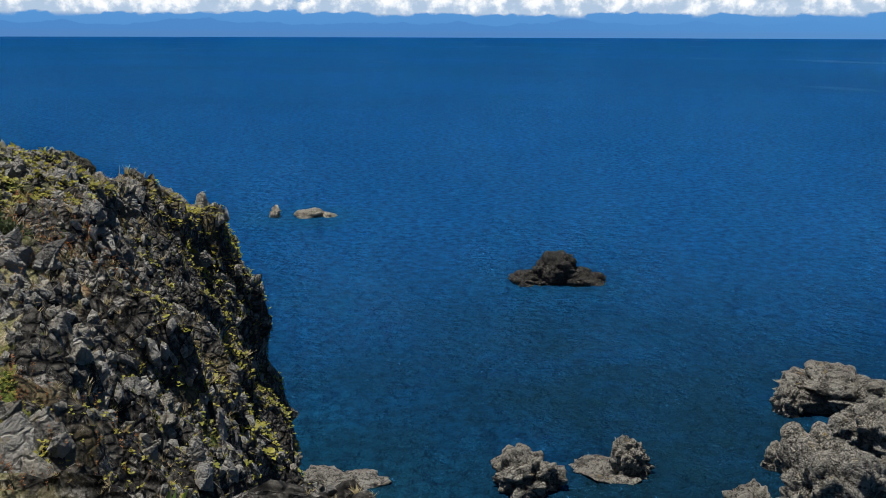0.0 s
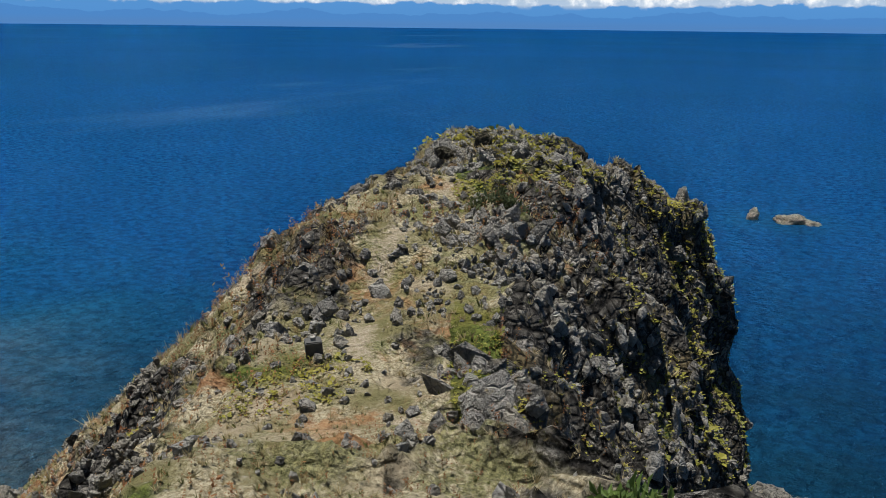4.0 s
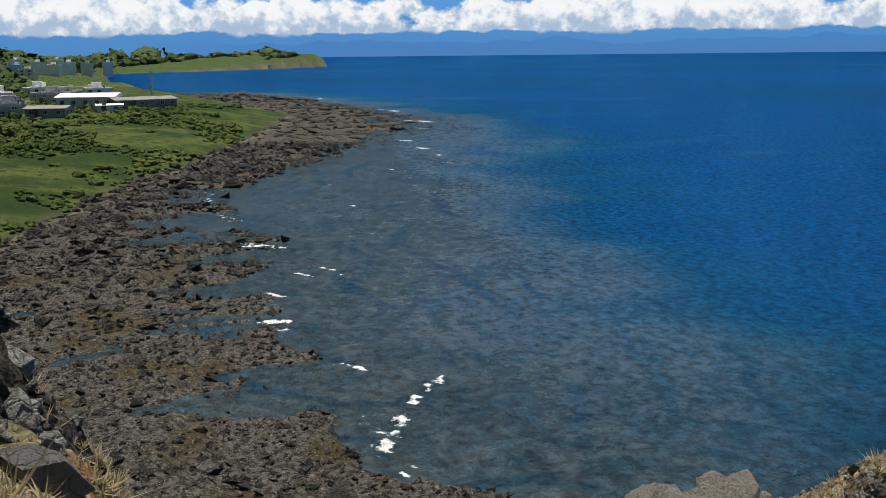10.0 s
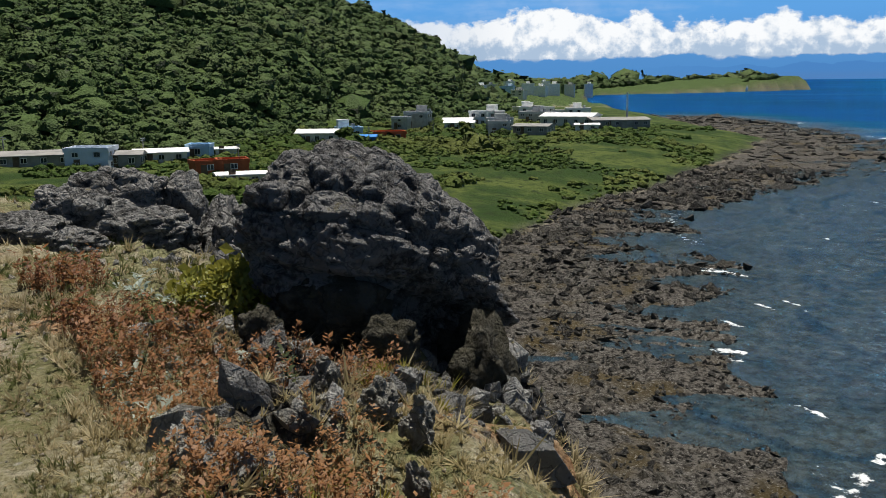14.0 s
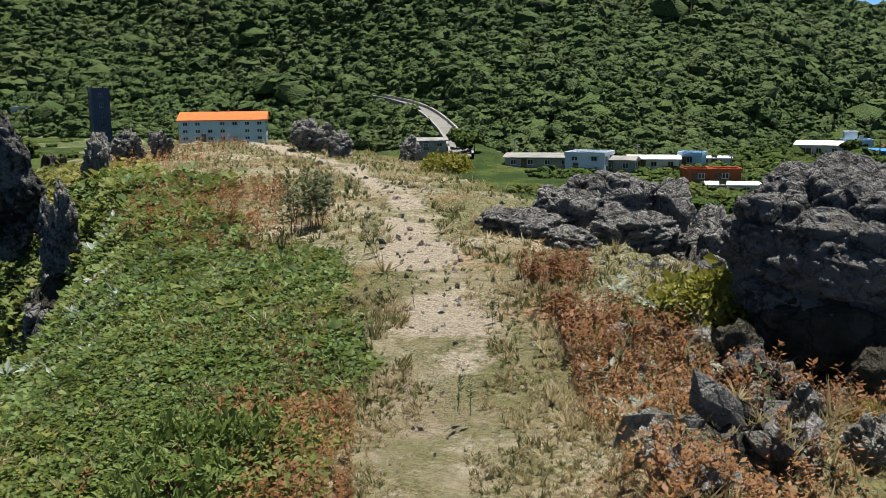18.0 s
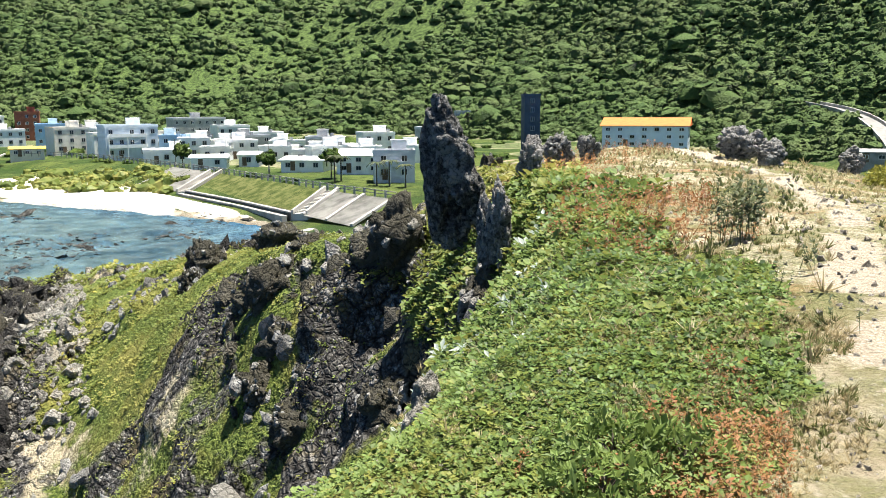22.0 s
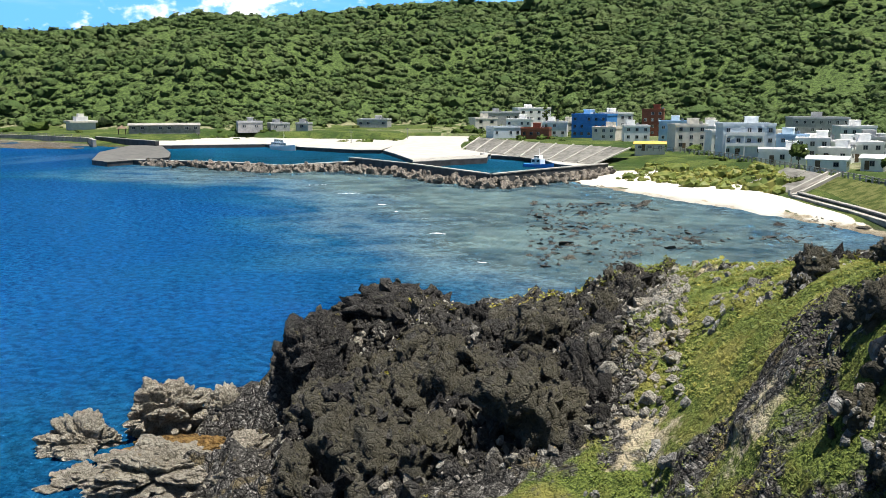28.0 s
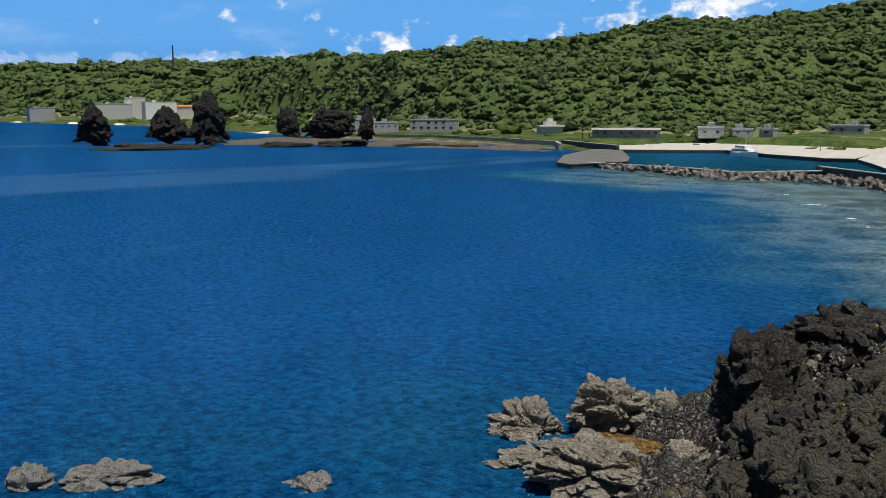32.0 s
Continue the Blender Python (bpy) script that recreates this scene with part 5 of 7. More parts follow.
# loose stones: headland, path, reef
x, y, d = sample(2600, 2, 62, 5, 30, 3, 1.5)
z, g = ground_height(x, y)
ok = (g["high"] > 0.6) & (fbm(x, y, 2.2, 3, 40) > -0.35)
r = np.minimum(np.random.RandomState(5).lognormal(-2.7, 0.5, len(x)) * np.clip(d / 12, 0.6, 1.5), 0.11)
scatter("loose_stones", SHARDS, (surface(x, y) + np.stack([0 * r, 0 * r, r * 0.3], -1))[ok], r[ok], ROCK, "loose grey lava stones on the headland", "stones", tilt=0.5)
x, y, d = sample(15000, 60, 170, 2.2, 34, 4, 1.2)
z, g = ground_height(x, y)
k = np.random.RandomState(6)
r = np.minimum(k.lognormal(-4.45, 0.45, len(x)), 0.028) * np.clip(d / 5, 0.8, 2.0)
near_trail = line_distance(x, y, TRAIL)
ok = (g["main"] > z - 0.01) & ((near_trail < 0.6) | (k.uniform(0, 1, len(x)) < np.where(y > -2.5, 0.8, 0.3)))
scatter("gravel", CHIPS, (surface(x, y) + np.stack([0 * r, 0 * r, r * 0.2], -1))[ok], r[ok], GRAVEL, "pale gravel and small stones on the trail", "gravel", tilt=0.5)
x, y, d = sample(30000, 66, 118, 34, 210, 8, 1.1)
z, g = ground_height(x, y)
ok = (g["reef"] > -4) & (g["land"] < 2) & (g["high"] < 0.3) & (z > -0.3)
r = np.random.RandomState(7).lognormal(-1.75, 0.5, len(x)) * np.clip(d / 70, 0.75, 2.2)
scatter("reef_rubble", CHIPS, np.stack([x, y, z + r * 0.1], -1)[ok], (r[:, None] * (1.2, 1.0, 0.7))[ok], REEF_ROCK, "dark rubble and coral rock of the reef flat", "reef rubble", tilt=0.3)
x, y, d = sample(3600, 72, 100, 200, 500, 10, 1.2)
z, g = ground_height(x, y)
ok = (g["reef"] > -6) & (g["land"] < 3) & (g["high"] < 0.3)
r = np.random.RandomState(17).lognormal(-0.35, 0.4, len(x)) * np.clip(d / 260, 0.8, 1.6)
scatter("reef_rubble", SHARDS, np.stack([x, y, np.maximum(z, -0.1)], -1)[ok], (r[:, None] * (2.0, 1.0, 0.42))[ok], REEF_ROCK, "dark ledges of the far reef flat", "reef rubble", tilt=0.15)
x, y, d = sample(2600, 168, 188, 110, 250, 9, 1.8)
z, g = ground_height(x, y)
ok = (g["bay"] > -10) & (g["land"] < 3) & (fbm(x, y, 16, 3, 111) > np.where(g["land"] > -14, -0.1, 0.18))
r = np.random.RandomState(9).lognormal(-1.25, 0.5, len(x))
scatter("reef_rubble", CHIPS, np.stack([x, y, np.maximum(z, 0.02)], -1)[ok], (r[:, None] * (1.5, 1.2, 0.5))[ok], REEF_ROCK, "brown reef stones in the shallow bay", "reef rubble", tilt=0.2)


# ---------------------------------------------------------------- buildings
def box(bm, x0, x1, y0, y1, z0, z1, mat=0):
    v = [bm.verts.new(p) for p in ((x0, y0, z0), (x1, y0, z0), (x1, y1, z0), (x0, y1, z0), (x0, y0, z1), (x1, y0, z1), (x1, y1, z1), (x0, y1, z1))]
    for q in ((3, 2, 1, 0), (4, 5, 6, 7), (0, 1, 5, 4), (1, 2, 6, 5), (2, 3, 7, 6), (3, 0, 4, 7)):
        bm.faces.new([v[i] for i in q]).material_index = mat
    return v


def prism(bm, pts, z0, z1):
    """Upright block over a polygon; z1 may be a list, one height a corner."""
    tops = z1 if isinstance(z1, (list, tuple)) else [z1] * len(pts)
    a = [bm.verts.new((x, y, z0)) for x, y in pts]
    b = [bm.verts.new((x, y, z)) for (x, y), z in zip(pts, tops)]
    n = len(pts)
    bm.faces.new(b)
    bm.faces.new(a[::-1])
    for i in range(n):
        bm.faces.new((a[i], a[(i + 1) % n], b[(i + 1) % n], b[i]))
    bmesh.ops.recalc_face_normals(bm, faces=bm.faces)


PAINT = {
    "white": plain("white_paint", (0.84, 0.84, 0.82), vary=0.10), "grey": plain("grey_render", (0.46, 0.46, 0.45), vary=0.2),
    "blue": plain("bright_blue_paint", (0.05, 0.24, 0.62), vary=0.12), "paleblue": plain("pale_blue_paint", (0.42, 0.60, 0.78), vary=0.1),
    "palewhite": plain("bluish_white_paint", (0.62, 0.68, 0.74), vary=0.08), "cream": plain("cream_paint", (0.70, 0.67, 0.60), vary=0.12),
    "brick": plain("red_brown_tiles", (0.28, 0.10, 0.06), vary=0.2), "dark": plain("dark_grey_cladding", (0.045, 0.07, 0.12), vary=0.2),
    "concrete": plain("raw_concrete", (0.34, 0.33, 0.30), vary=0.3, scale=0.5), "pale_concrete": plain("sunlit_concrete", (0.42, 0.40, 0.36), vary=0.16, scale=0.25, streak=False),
    "dark_concrete": plain("near_black_concrete", (0.075, 0.075, 0.075), vary=0.35, scale=0.4), "orange": plain("orange_roof_paint", (0.72, 0.16, 0.035), vary=0.15),
    "rust": plain("rust_red_container_paint", (0.42, 0.10, 0.035), vary=0.2), "tin": plain("grey_sheet_roof", (0.30, 0.29, 0.27), vary=0.25, scale=0.4),
    "whitetin": plain("white_sheet_roof", (0.82, 0.82, 0.81), vary=0.1), "yellow": plain("ochre_awning", (0.62, 0.38, 0.08), vary=0.15), "wood": plain("weathered_wood", (0.16, 0.11, 0.07), vary=0.3),
    "steel": plain("dull_steel", (0.30, 0.31, 0.32), 0.45, metal=0.7), "asphalt": plain("worn_concrete_road", (0.22, 0.215, 0.20), vary=0.2, scale=0.3, streak=False), "tyre": plain("black_rubber", (0.02, 0.02, 0.02)),
    "weathered": plain("weathered_pier_concrete", (0.12, 0.118, 0.11), vary=0.3, scale=0.4, streak=False), "lightgrey": plain("light_grey_tiles", (0.55, 0.56, 0.57), vary=0.12),
}
gl = Nodes("dark_window_glass")
tp = Nodes("mown_bank_grass")
TURF_PANEL = tp.done(tp.mix(tp.step(tp.noise(0.5, 6, 0.7), 0.38, 0.62), (0.07, 0.10, 0.025), (0.20, 0.21, 0.08)), 0.95, spec=0.1)
GLASS = gl.done(gl.mix(gl.random(), (0.012, 0.018, 0.025), (0.05, 0.065, 0.08)), 0.08, spec=0.6)
MESHES = {}


def shared(key, build, materials):
    if key not in MESHES:
        bm = bmesh.new()
        build(bm)
        me = bpy.data.meshes.new(key[0])
        bm.to_mesh(me)
        bm.free()
        for m in materials:
            me.materials.append(m)
        MESHES[key] = me
    return MESHES[key]


def child(name, me, parent, m, label=""):
    ob = new(name, me)
    ob.parent = parent
    ob.matrix_local = m
    if label:
        tagged(ob, label)
    return ob


def window(parent, x, y, z, w, h, turn=0, frame_paint="white", deep=True):
    def ring(bm):
        t = 0.09
        xs, zs = (-w / 2, -w / 2 + t, -t / 2, t / 2, w / 2 - t, w / 2), (0, t, h - t, h)
        rows = [[bm.verts.new((u, -0.10, v)) for u in xs] for v in zs]
        for b in range(3):
            for a in range(5):
                if b != 1 or a not in (1, 3):
                    bm.faces.new((rows[b][a], rows[b][a + 1], rows[b + 1][a + 1], rows[b + 1][a]))
        bmesh.ops.solidify(bm, geom=bm.faces[:], thickness=-0.15)
        bmesh.ops.recalc_face_normals(bm, faces=bm.faces)

    def sheet(bm):
        box(bm, -w / 2 + 0.05, w / 2 - 0.05, -0.04, 0.02, 0.05, h - 0.05)
    ob = child("window", shared(("window", round(w, 1), round(h, 1), frame_paint), ring, [PAINT[frame_paint]]), parent, pose(x, y, z, 0, 0, turn))
    child("pane", shared(("pane", round(w, 1), round(h, 1)), sheet, [GLASS]), ob, pose(0, 0, 0))
    return ob


WALLS = dict(white="white", grey="grey", blue="blue", paleblue="paleblue", palewhite="palewhite", cream="cream", brick="brick", redroof="cream", orangeroof="cream", yellowroof="cream", hotel="palewhite",
             gable="white", frame="lightgrey", tower="dark", school="palewhite", shed="concrete", whiteroof="cream", container="rust", blueshed="blue", pavilion="lightgrey")
SAYS = dict(white="white-painted flat-roofed house", grey="grey rendered house with flat roof", blue="bright blue painted house", paleblue="pale blue painted house", palewhite="bluish white plain house",
            cream="cream-coloured house with flat roof", brick="red-brown tiled house", redroof="open hall with faded red roof", orangeroof="low building with orange roof", yellowroof="low shed with ochre awning",
            hotel="white and pale blue guesthouse with arched balconies", gable="white-roofed gabled house", frame="grey open-framed house with balconies", tower="narrow dark blue-grey tower house",
            school="pale school building with orange roof", shed="long low shed with grey sheet roof", whiteroof="low building with white sheet roof", container="rust-red container building", blueshed="blue sheet-metal shed", pavilion="tiered stone pavilion")


def house(az, dist, base, w, h, style, storeys, seed):
    rng = random.Random(seed)
    p = bearing(az, dist)
    ground_z = max(level(p.x, p.y), 1.2)
    z0 = min(base, ground_z) - 0.4
    up = base - z0
    top = up + h
    dep = min(max(w * rng.uniform(0.7, 1.0), 4.0), 14.0)
    yaw = toward(p.x, p.y) + 180 + rng.uniform(-22, 22)
    root = new("house" if style not in ("shed", "container", "pavilion", "tower", "school", "whiteroof", "blueshed") else {"shed": "shed", "container": "container_hut", "pavilion": "pavilion", "tower": "tower_house", "school": "school", "whiteroof": "low_building", "blueshed": "shed"}[style])
    root.matrix_world = pose(p.x, p.y, z0, 0, 0, yaw - 180)
    # local: front looks along -y towards the lookout
    wall = PAINT[WALLS[style]]
    x0, x1 = -w / 2, w / 2
    bm = bmesh.new()
    if style == "pavilion":
        box(bm, x0, x1, 0, dep, 0, up + 0.4 * h)
        part("wall", bm, wall, root)
        bm = bmesh.new()
        box(bm, x0 - 1, x1 + 1, -1, dep + 1, up + 0.4 * h, up + 0.52 * h)
        part("roof", bm, PAINT["cream"], root)
        bm = bmesh.new()
        box(bm, x0 * 0.5, x1 * 0.5, dep * 0.2, dep * 0.8, up + 0.52 * h, up + 0.8 * h)
        part("upper_tier", bm, wall, root)
        bm = bmesh.new()
        box(bm, x0 * 0.25, x1 * 0.25, dep * 0.35, dep * 0.65, up + 0.8 * h, up + h)
        part("cupola", bm, PAINT["cream"], root)
    elif style in ("shed", "whiteroof", "gable", "redroof", "orangeroof", "yellowroof", "school", "blueshed"):
        box(bm, x0, x1, 0, dep, 0, up + h * 0.72)
        part("wall", bm, wall, root)
        roof = {"shed": "tin", "whiteroof": "whitetin", "gable": "whitetin", "redroof": "orange", "orangeroof": "orange", "yellowroof": "yellow", "school": "orange", "blueshed": "blue"}[style]
        bm = bmesh.new()
        e, zb = 0.5, up + h * 0.72
        a = [bm.verts.new(q) for q in ((x0 - e, -e, zb), (x1 + e, -e, zb), (x1 + e, dep + e, zb), (x0 - e, dep + e, zb), (x0 - e, dep * 0.5, top), (x1 + e, dep * 0.5, top),
                                       (x0 - e, -e, zb + 0.18), (x1 + e, -e, zb + 0.18), (x1 + e, dep + e, zb + 0.18), (x0 - e, dep + e, zb + 0.18))]
        for q in ((0, 1, 7, 6), (6, 7, 5, 4), (2, 3, 9, 8), (8, 9, 4, 5), (1, 2, 8, 5, 7), (3, 0, 6, 4, 9), (3, 2, 1, 0)):
            bm.faces.new([a[i] for i in q])
        part("roof", bm, PAINT[roof], root, {"orange": "orange sheet roof", "whitetin": "white sheet roof", "tin": "weathered grey roof"}.get(roof, ""))
    else:
        box(bm, x0, x1, 0, dep, 0, top - 0.5)
        part("wall", bm, wall, root)
        bm = bmesh.new()
        for q in ((x0 - 0.15, x1 + 0.15, -0.15, 0.1), (x0 - 0.15, x1 + 0.15, dep - 0.1, dep + 0.15), (x0 - 0.15, x0 + 0.1, 0.1, dep - 0.1), (x1 - 0.1, x1 + 0.15, 0.1, dep - 0.1)):
            box(bm, *q, top - 0.5, top + 0.25)
        box(bm, x0 + 0.1, x1 - 0.1, 0.1, dep - 0.1, top - 0.5, top - 0.3)
        part("roof", bm, wall if style != "grey" else PAINT["lightgrey"], root)
        if style not in ("container", "palewhite") and w > 6:
            bm = bmesh.new()
            c = rng.uniform(-0.25, 0.25) * w
            box(bm, c - 1.5, c + 1.5, dep * 0.35, dep * 0.75, top - 0.3, top + 2.0)
            box(bm, c - 1.7, c + 1.7, dep * 0.33, dep * 0.77, top + 2.0, top + 2.15)
            part("stair_head", bm, PAINT["white"] if style in ("white", "hotel", "blue", "paleblue") else wall, root)
            if rng.random() < 0.7:
                bm = bmesh.new()
                bmesh.ops.create_cone(bm, cap_ends=True, segments=10, radius1=0.55, radius2=0.55, depth=1.3, matrix=Matrix.Translation((c + 2.6, dep * 0.5, top + 0.4)))
                part("water_tank", bm, PAINT["steel"], root, "steel rooftop water tank")
    # windows, storey by storey, front and one flank
    if style in ("hotel", "frame"):
        for k in range(1, storeys):
            bm = bmesh.new()
            zz = up + h * k / storeys - 0.2
            box(bm, x0 * 0.9, x1 * 0.55, -1.1, 0.02, zz, zz + 0.15)
            box(bm, x0 * 0.9, x1 * 0.55, -1.1, -1.0, zz + 0.15, zz + 0.95)
            part("balcony", bm, PAINT["white"] if style == "hotel" else PAINT["lightgrey"], root)
        for sx in (x0 * 0.9, -w * 0.1, x1 * 0.5):
            bm = bmesh.new()
            box(bm, sx - 0.14, sx + 0.14, -1.12, -0.84, 0, up + h * (storeys - 1) / storeys - 0.2)
            part("column", bm, PAINT["white"], root)
    if style != "pavilion" and dist < 650:
        per = max(1, int(w / (2.9 if dist < 450 else 4.2)))
        body = h * (0.72 if style in ("shed", "whiteroof", "gable", "redroof", "orangeroof", "yellowroof", "school", "blueshed") else 0.95)
        sh = body / storeys
        ww, wh = (1.2, min(1.3, sh * 0.5)) if dist < 450 else (1.8, min(1.5, sh * 0.5))
        for k in range(storeys):
            for i in range(per):
                if rng.random() < 0.1:
                    continue
                window(root, x0 + (i + 0.5) * w / per, -0.01, up + sh * (k + 0.33), ww, wh, 0, "grey" if style in ("white", "cream", "gable") else "white")
            if dist < 330 and dep > 5:
                for i in range(2):
                    window(root, x1 + 0.01, dep * (0.3 + 0.4 * i), up + sh * (k + 0.33), 1.0, wh, 90, "grey" if style in ("white", "cream", "gable") else "white")
        if dist < 330:
            child("door", shared(("door", 1), lambda b: (box(b, -0.55, 0.55, -0.06, 0.04, 0, 2.1)), [PAINT["wood"]]), root, pose(x0 + w * 0.28, -0.02, up), "dark wooden door")
    near_by = "below the wooded hill" if 130 < az < 200 else "behind the reef shore" if az < 130 else "across the bay"
    return tagged(root, SAYS[style] + " " + near_by, "house" if style not in ("shed", "container", "pavilion") else style, "village houses")


HOUSES = """197.7 545 5 18 4.5 grey 1|193.4 640 5 12 11 blue 2|191.7 640 5 29 9.6 redroof 2|189.7 516 4.6 21 9.5 grey 2|187.6 533 4.6 19 11.7 white 3|187.6 392 4.6 12 4.2 brick 1|189.3 400 4.6 12.8 4.5 palewhite 1
184.3 402 4.6 15.9 9.9 blue 3|182.5 427 4.6 13 10.3 white 3|180.5 426 4.6 9.5 12 brick 4|179.3 364 4.6 10.4 8 paleblue 2|178.2 312 4.6 10.6 7.9 cream 3|176.8 339 4.6 9 7.6 cream 2|180.6 298 4.6 9.3 2.9 yellowroof 1
174.9 278 4.6 14.7 9.1 hotel 3|171 392 4.6 21.4 9.3 grey 3|171.7 303 4.6 18.9 3.5 white 1|173 246 4.6 11.4 3.4 white 1|169.7 290 4.6 9.3 3.9 white 1|168 302 4.6 12.9 4.9 grey 2|165.8 282 4.6 11.3 3.9 white 1
163.7 262 4.6 9.5 5.7 grey 2|163.4 228 4.6 7.9 4.6 white 2|168.2 232 4.6 4.9 3.5 gable 1|170.6 228 4.6 8.4 3.1 gable 1|165 212 4.6 9.9 3.1 gable 1|160.2 277 4.6 9.8 6.3 white 2|161.5 203 4.6 10.2 5.1 gable 2
159.3 184 4.6 8.3 5.7 frame 2|154.3 400 6 18.2 10 grey 3|150.7 262 8.5 4.5 13.4 tower 5|143.9 232 8.5 20.7 7.4 school 3|157 330 5 12 6 grey 2|176 365 4.6 12 5 white 2|173.4 330 4.6 10 4 cream 1|167 330 4.6 11 5 white 2|185.6 440 4.6 12 6 cream 2
131.1 200 7.8 6.0 2.6 shed 1|124.5 189 4.6 14 2.8 shed 1|121.7 178 4.4 7.7 3.9 palewhite 2|119.7 180 4.6 6.3 3 shed 1|117.5 186 4.6 9.7 2.7 whiteroof 1|115.4 193 4.6 4.7 2.8 paleblue 1|113.7 200 4.6 4.5 1.8 whiteroof 1|114.7 162 4.4 5 2.2 container 1|113.3 163 4.4 5.2 2.2 container 1
112.8 150 4.2 7.6 1.4 whiteroof 1|108.2 227 4.6 10.2 3.7 whiteroof 1|106.1 244 4.6 6.5 3.1 paleblue 1|105.3 224 4.6 5.1 2.4 blueshed 1|103.7 231 4.6 8.2 2.5 container 1|102.1 300 4.6 7.8 5 grey 2|103.1 293 4.6 5.3 3.7 grey 2
99.4 284 4.6 8.9 2.9 whiteroof 1|97.9 306 4.6 10 4.8 white 2|96.9 254 4.6 6.1 3.8 grey 2|95 260 4.6 10 2.8 shed 1|94.5 400 3 15 4.6 white 2|92.4 380 3 12 4 cream 2|94.7 328 4.6 12 3.6 grey 2|92.8 301 4.6 17 4.2 whiteroof 1
95 362 5 8.2 4 white 2|92 352 5 9 3.6 white 2|89.4 294 4.6 18.1 3 shed 1|91.5 281 4.6 6.9 1.9 gable 1|99.5 303 4.6 9.4 2.9 whiteroof 1|96.8 281 4.6 7.8 3.5 grey 2|98.2 700 11 9 4.4 white 2|96.5 720 10 12 4.2 paleblue 2
95.1 800 10 11 5.6 white 3|93.6 820 10 13 5 white 2|96.2 900 13 9 4.4 white 3|97.3 760 11 9 4.4 grey 2|94.4 760 9 10 4.6 white 2|92.6 860 9 9 5 cream 2|91.4 900 9 8 5 white 2|94.0 900 12 8 5 white 3|95.8 640 8 9 4 cream 2|241 1290 12 46 13 cream 2|239.7 1290 13 24 20 cream 2|238.3 1270 12 42 15 white 1|237 1280 16 22 7 orangeroof 1
244.8 1320 12 32 8 grey 1|226.3 612 5 17 7 grey 2|224.9 606 5 17 5 grey 1|222 588 5 29 7 grey 2|214.6 540 5 13 8 pavilion 1|210.1 480 5 34 4 shed 1|205.1 484 5 12.5 4.5 grey 1|203.3 488 5 10 3.6 grey 1|202 492 5 7 3.6 grey 1
162.4 240 4.6 8.0 4.5 white 2|164.6 236 4.6 8.0 3.4 white 1|166.6 246 4.6 9.0 4.0 white 1|168.6 262 4.6 9.0 5.0 white 2|170.2 256 4.6 8.0 3.6 white 1|171.4 272 4.6 9.0 5.4 white 2|172.6 282 4.6 8.0 6.0 paleblue 2|176.2 300 4.6 9.0 6.4 white 2|177.6 330 4.6 9.0 7.0 white 3|181.4 372 4.6 10.0 6.0 white 2|183.4 380 4.6 10.0 5.0 cream 2|186.4 412 4.6 11.0 6.5 white 2|188.6 440 4.6 12.0 7.0 white 2|190.6 470 4.6 12.0 7.0 cream 2|169.0 352 4.6 12.0 7.0 white 2|158.0 236 4.6 8.0 4.2 white 1|160.9 236 4.6 8.0 4.0 white 1"""
for i, row in enumerate(HOUSES.replace("\n", "|").split("|")):
    q = row.split()
    house(*map(float, q[:5]), q[5], int(q[6]), 900 + i)


# ---------------------------------------------------------------- harbour
def wall_run(name, line, z0, z1, thick, paint, label, category):
    """A wall along a line, of even cross-section, with a thin cap."""
    root = new(name)
    for (ax, ay), (bx, by) in zip(line, line[1:]):
        ln = math.hypot(bx - ax, by - ay)
        m = pose(ax, ay, 0, 0, 0, math.degrees(math.atan2(by - ay, bx - ax)))
        bm = bmesh.new()
        box(bm, -thick * 0.3, ln + thick * 0.3, -thick / 2, thick / 2, z0, z1 - 0.25)
        bm.transform(m)
        part("wall", bm, PAINT[paint], root)
        bm = bmesh.new()
        box(bm, -thick * 0.3, ln + thick * 0.3, -thick / 2 - 0.12, thick / 2 + 0.12, z1 - 0.25, z1)
        bm.transform(m)
        part("cap", bm, PAINT["concrete"], root)
    return tagged(root, label, category)


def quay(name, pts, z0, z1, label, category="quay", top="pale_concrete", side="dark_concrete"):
    """A quay: sides coloured dark for shade and wet, under a paler paved deck."""
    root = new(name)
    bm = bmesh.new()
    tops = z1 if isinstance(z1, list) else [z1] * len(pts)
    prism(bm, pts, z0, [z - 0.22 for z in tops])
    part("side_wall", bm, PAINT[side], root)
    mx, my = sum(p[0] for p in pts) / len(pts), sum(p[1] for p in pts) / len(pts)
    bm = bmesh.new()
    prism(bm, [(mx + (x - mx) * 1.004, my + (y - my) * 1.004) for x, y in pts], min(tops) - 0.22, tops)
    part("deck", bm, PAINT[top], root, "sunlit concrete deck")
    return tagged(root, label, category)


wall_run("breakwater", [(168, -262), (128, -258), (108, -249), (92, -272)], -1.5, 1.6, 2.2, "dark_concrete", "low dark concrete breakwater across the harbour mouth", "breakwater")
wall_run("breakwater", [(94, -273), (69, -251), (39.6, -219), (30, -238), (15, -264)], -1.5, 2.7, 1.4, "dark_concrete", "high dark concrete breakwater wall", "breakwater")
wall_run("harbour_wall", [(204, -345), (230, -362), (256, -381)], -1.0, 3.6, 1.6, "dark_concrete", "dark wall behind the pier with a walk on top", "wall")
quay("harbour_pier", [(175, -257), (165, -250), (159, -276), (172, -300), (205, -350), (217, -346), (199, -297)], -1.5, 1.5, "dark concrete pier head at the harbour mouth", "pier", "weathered")
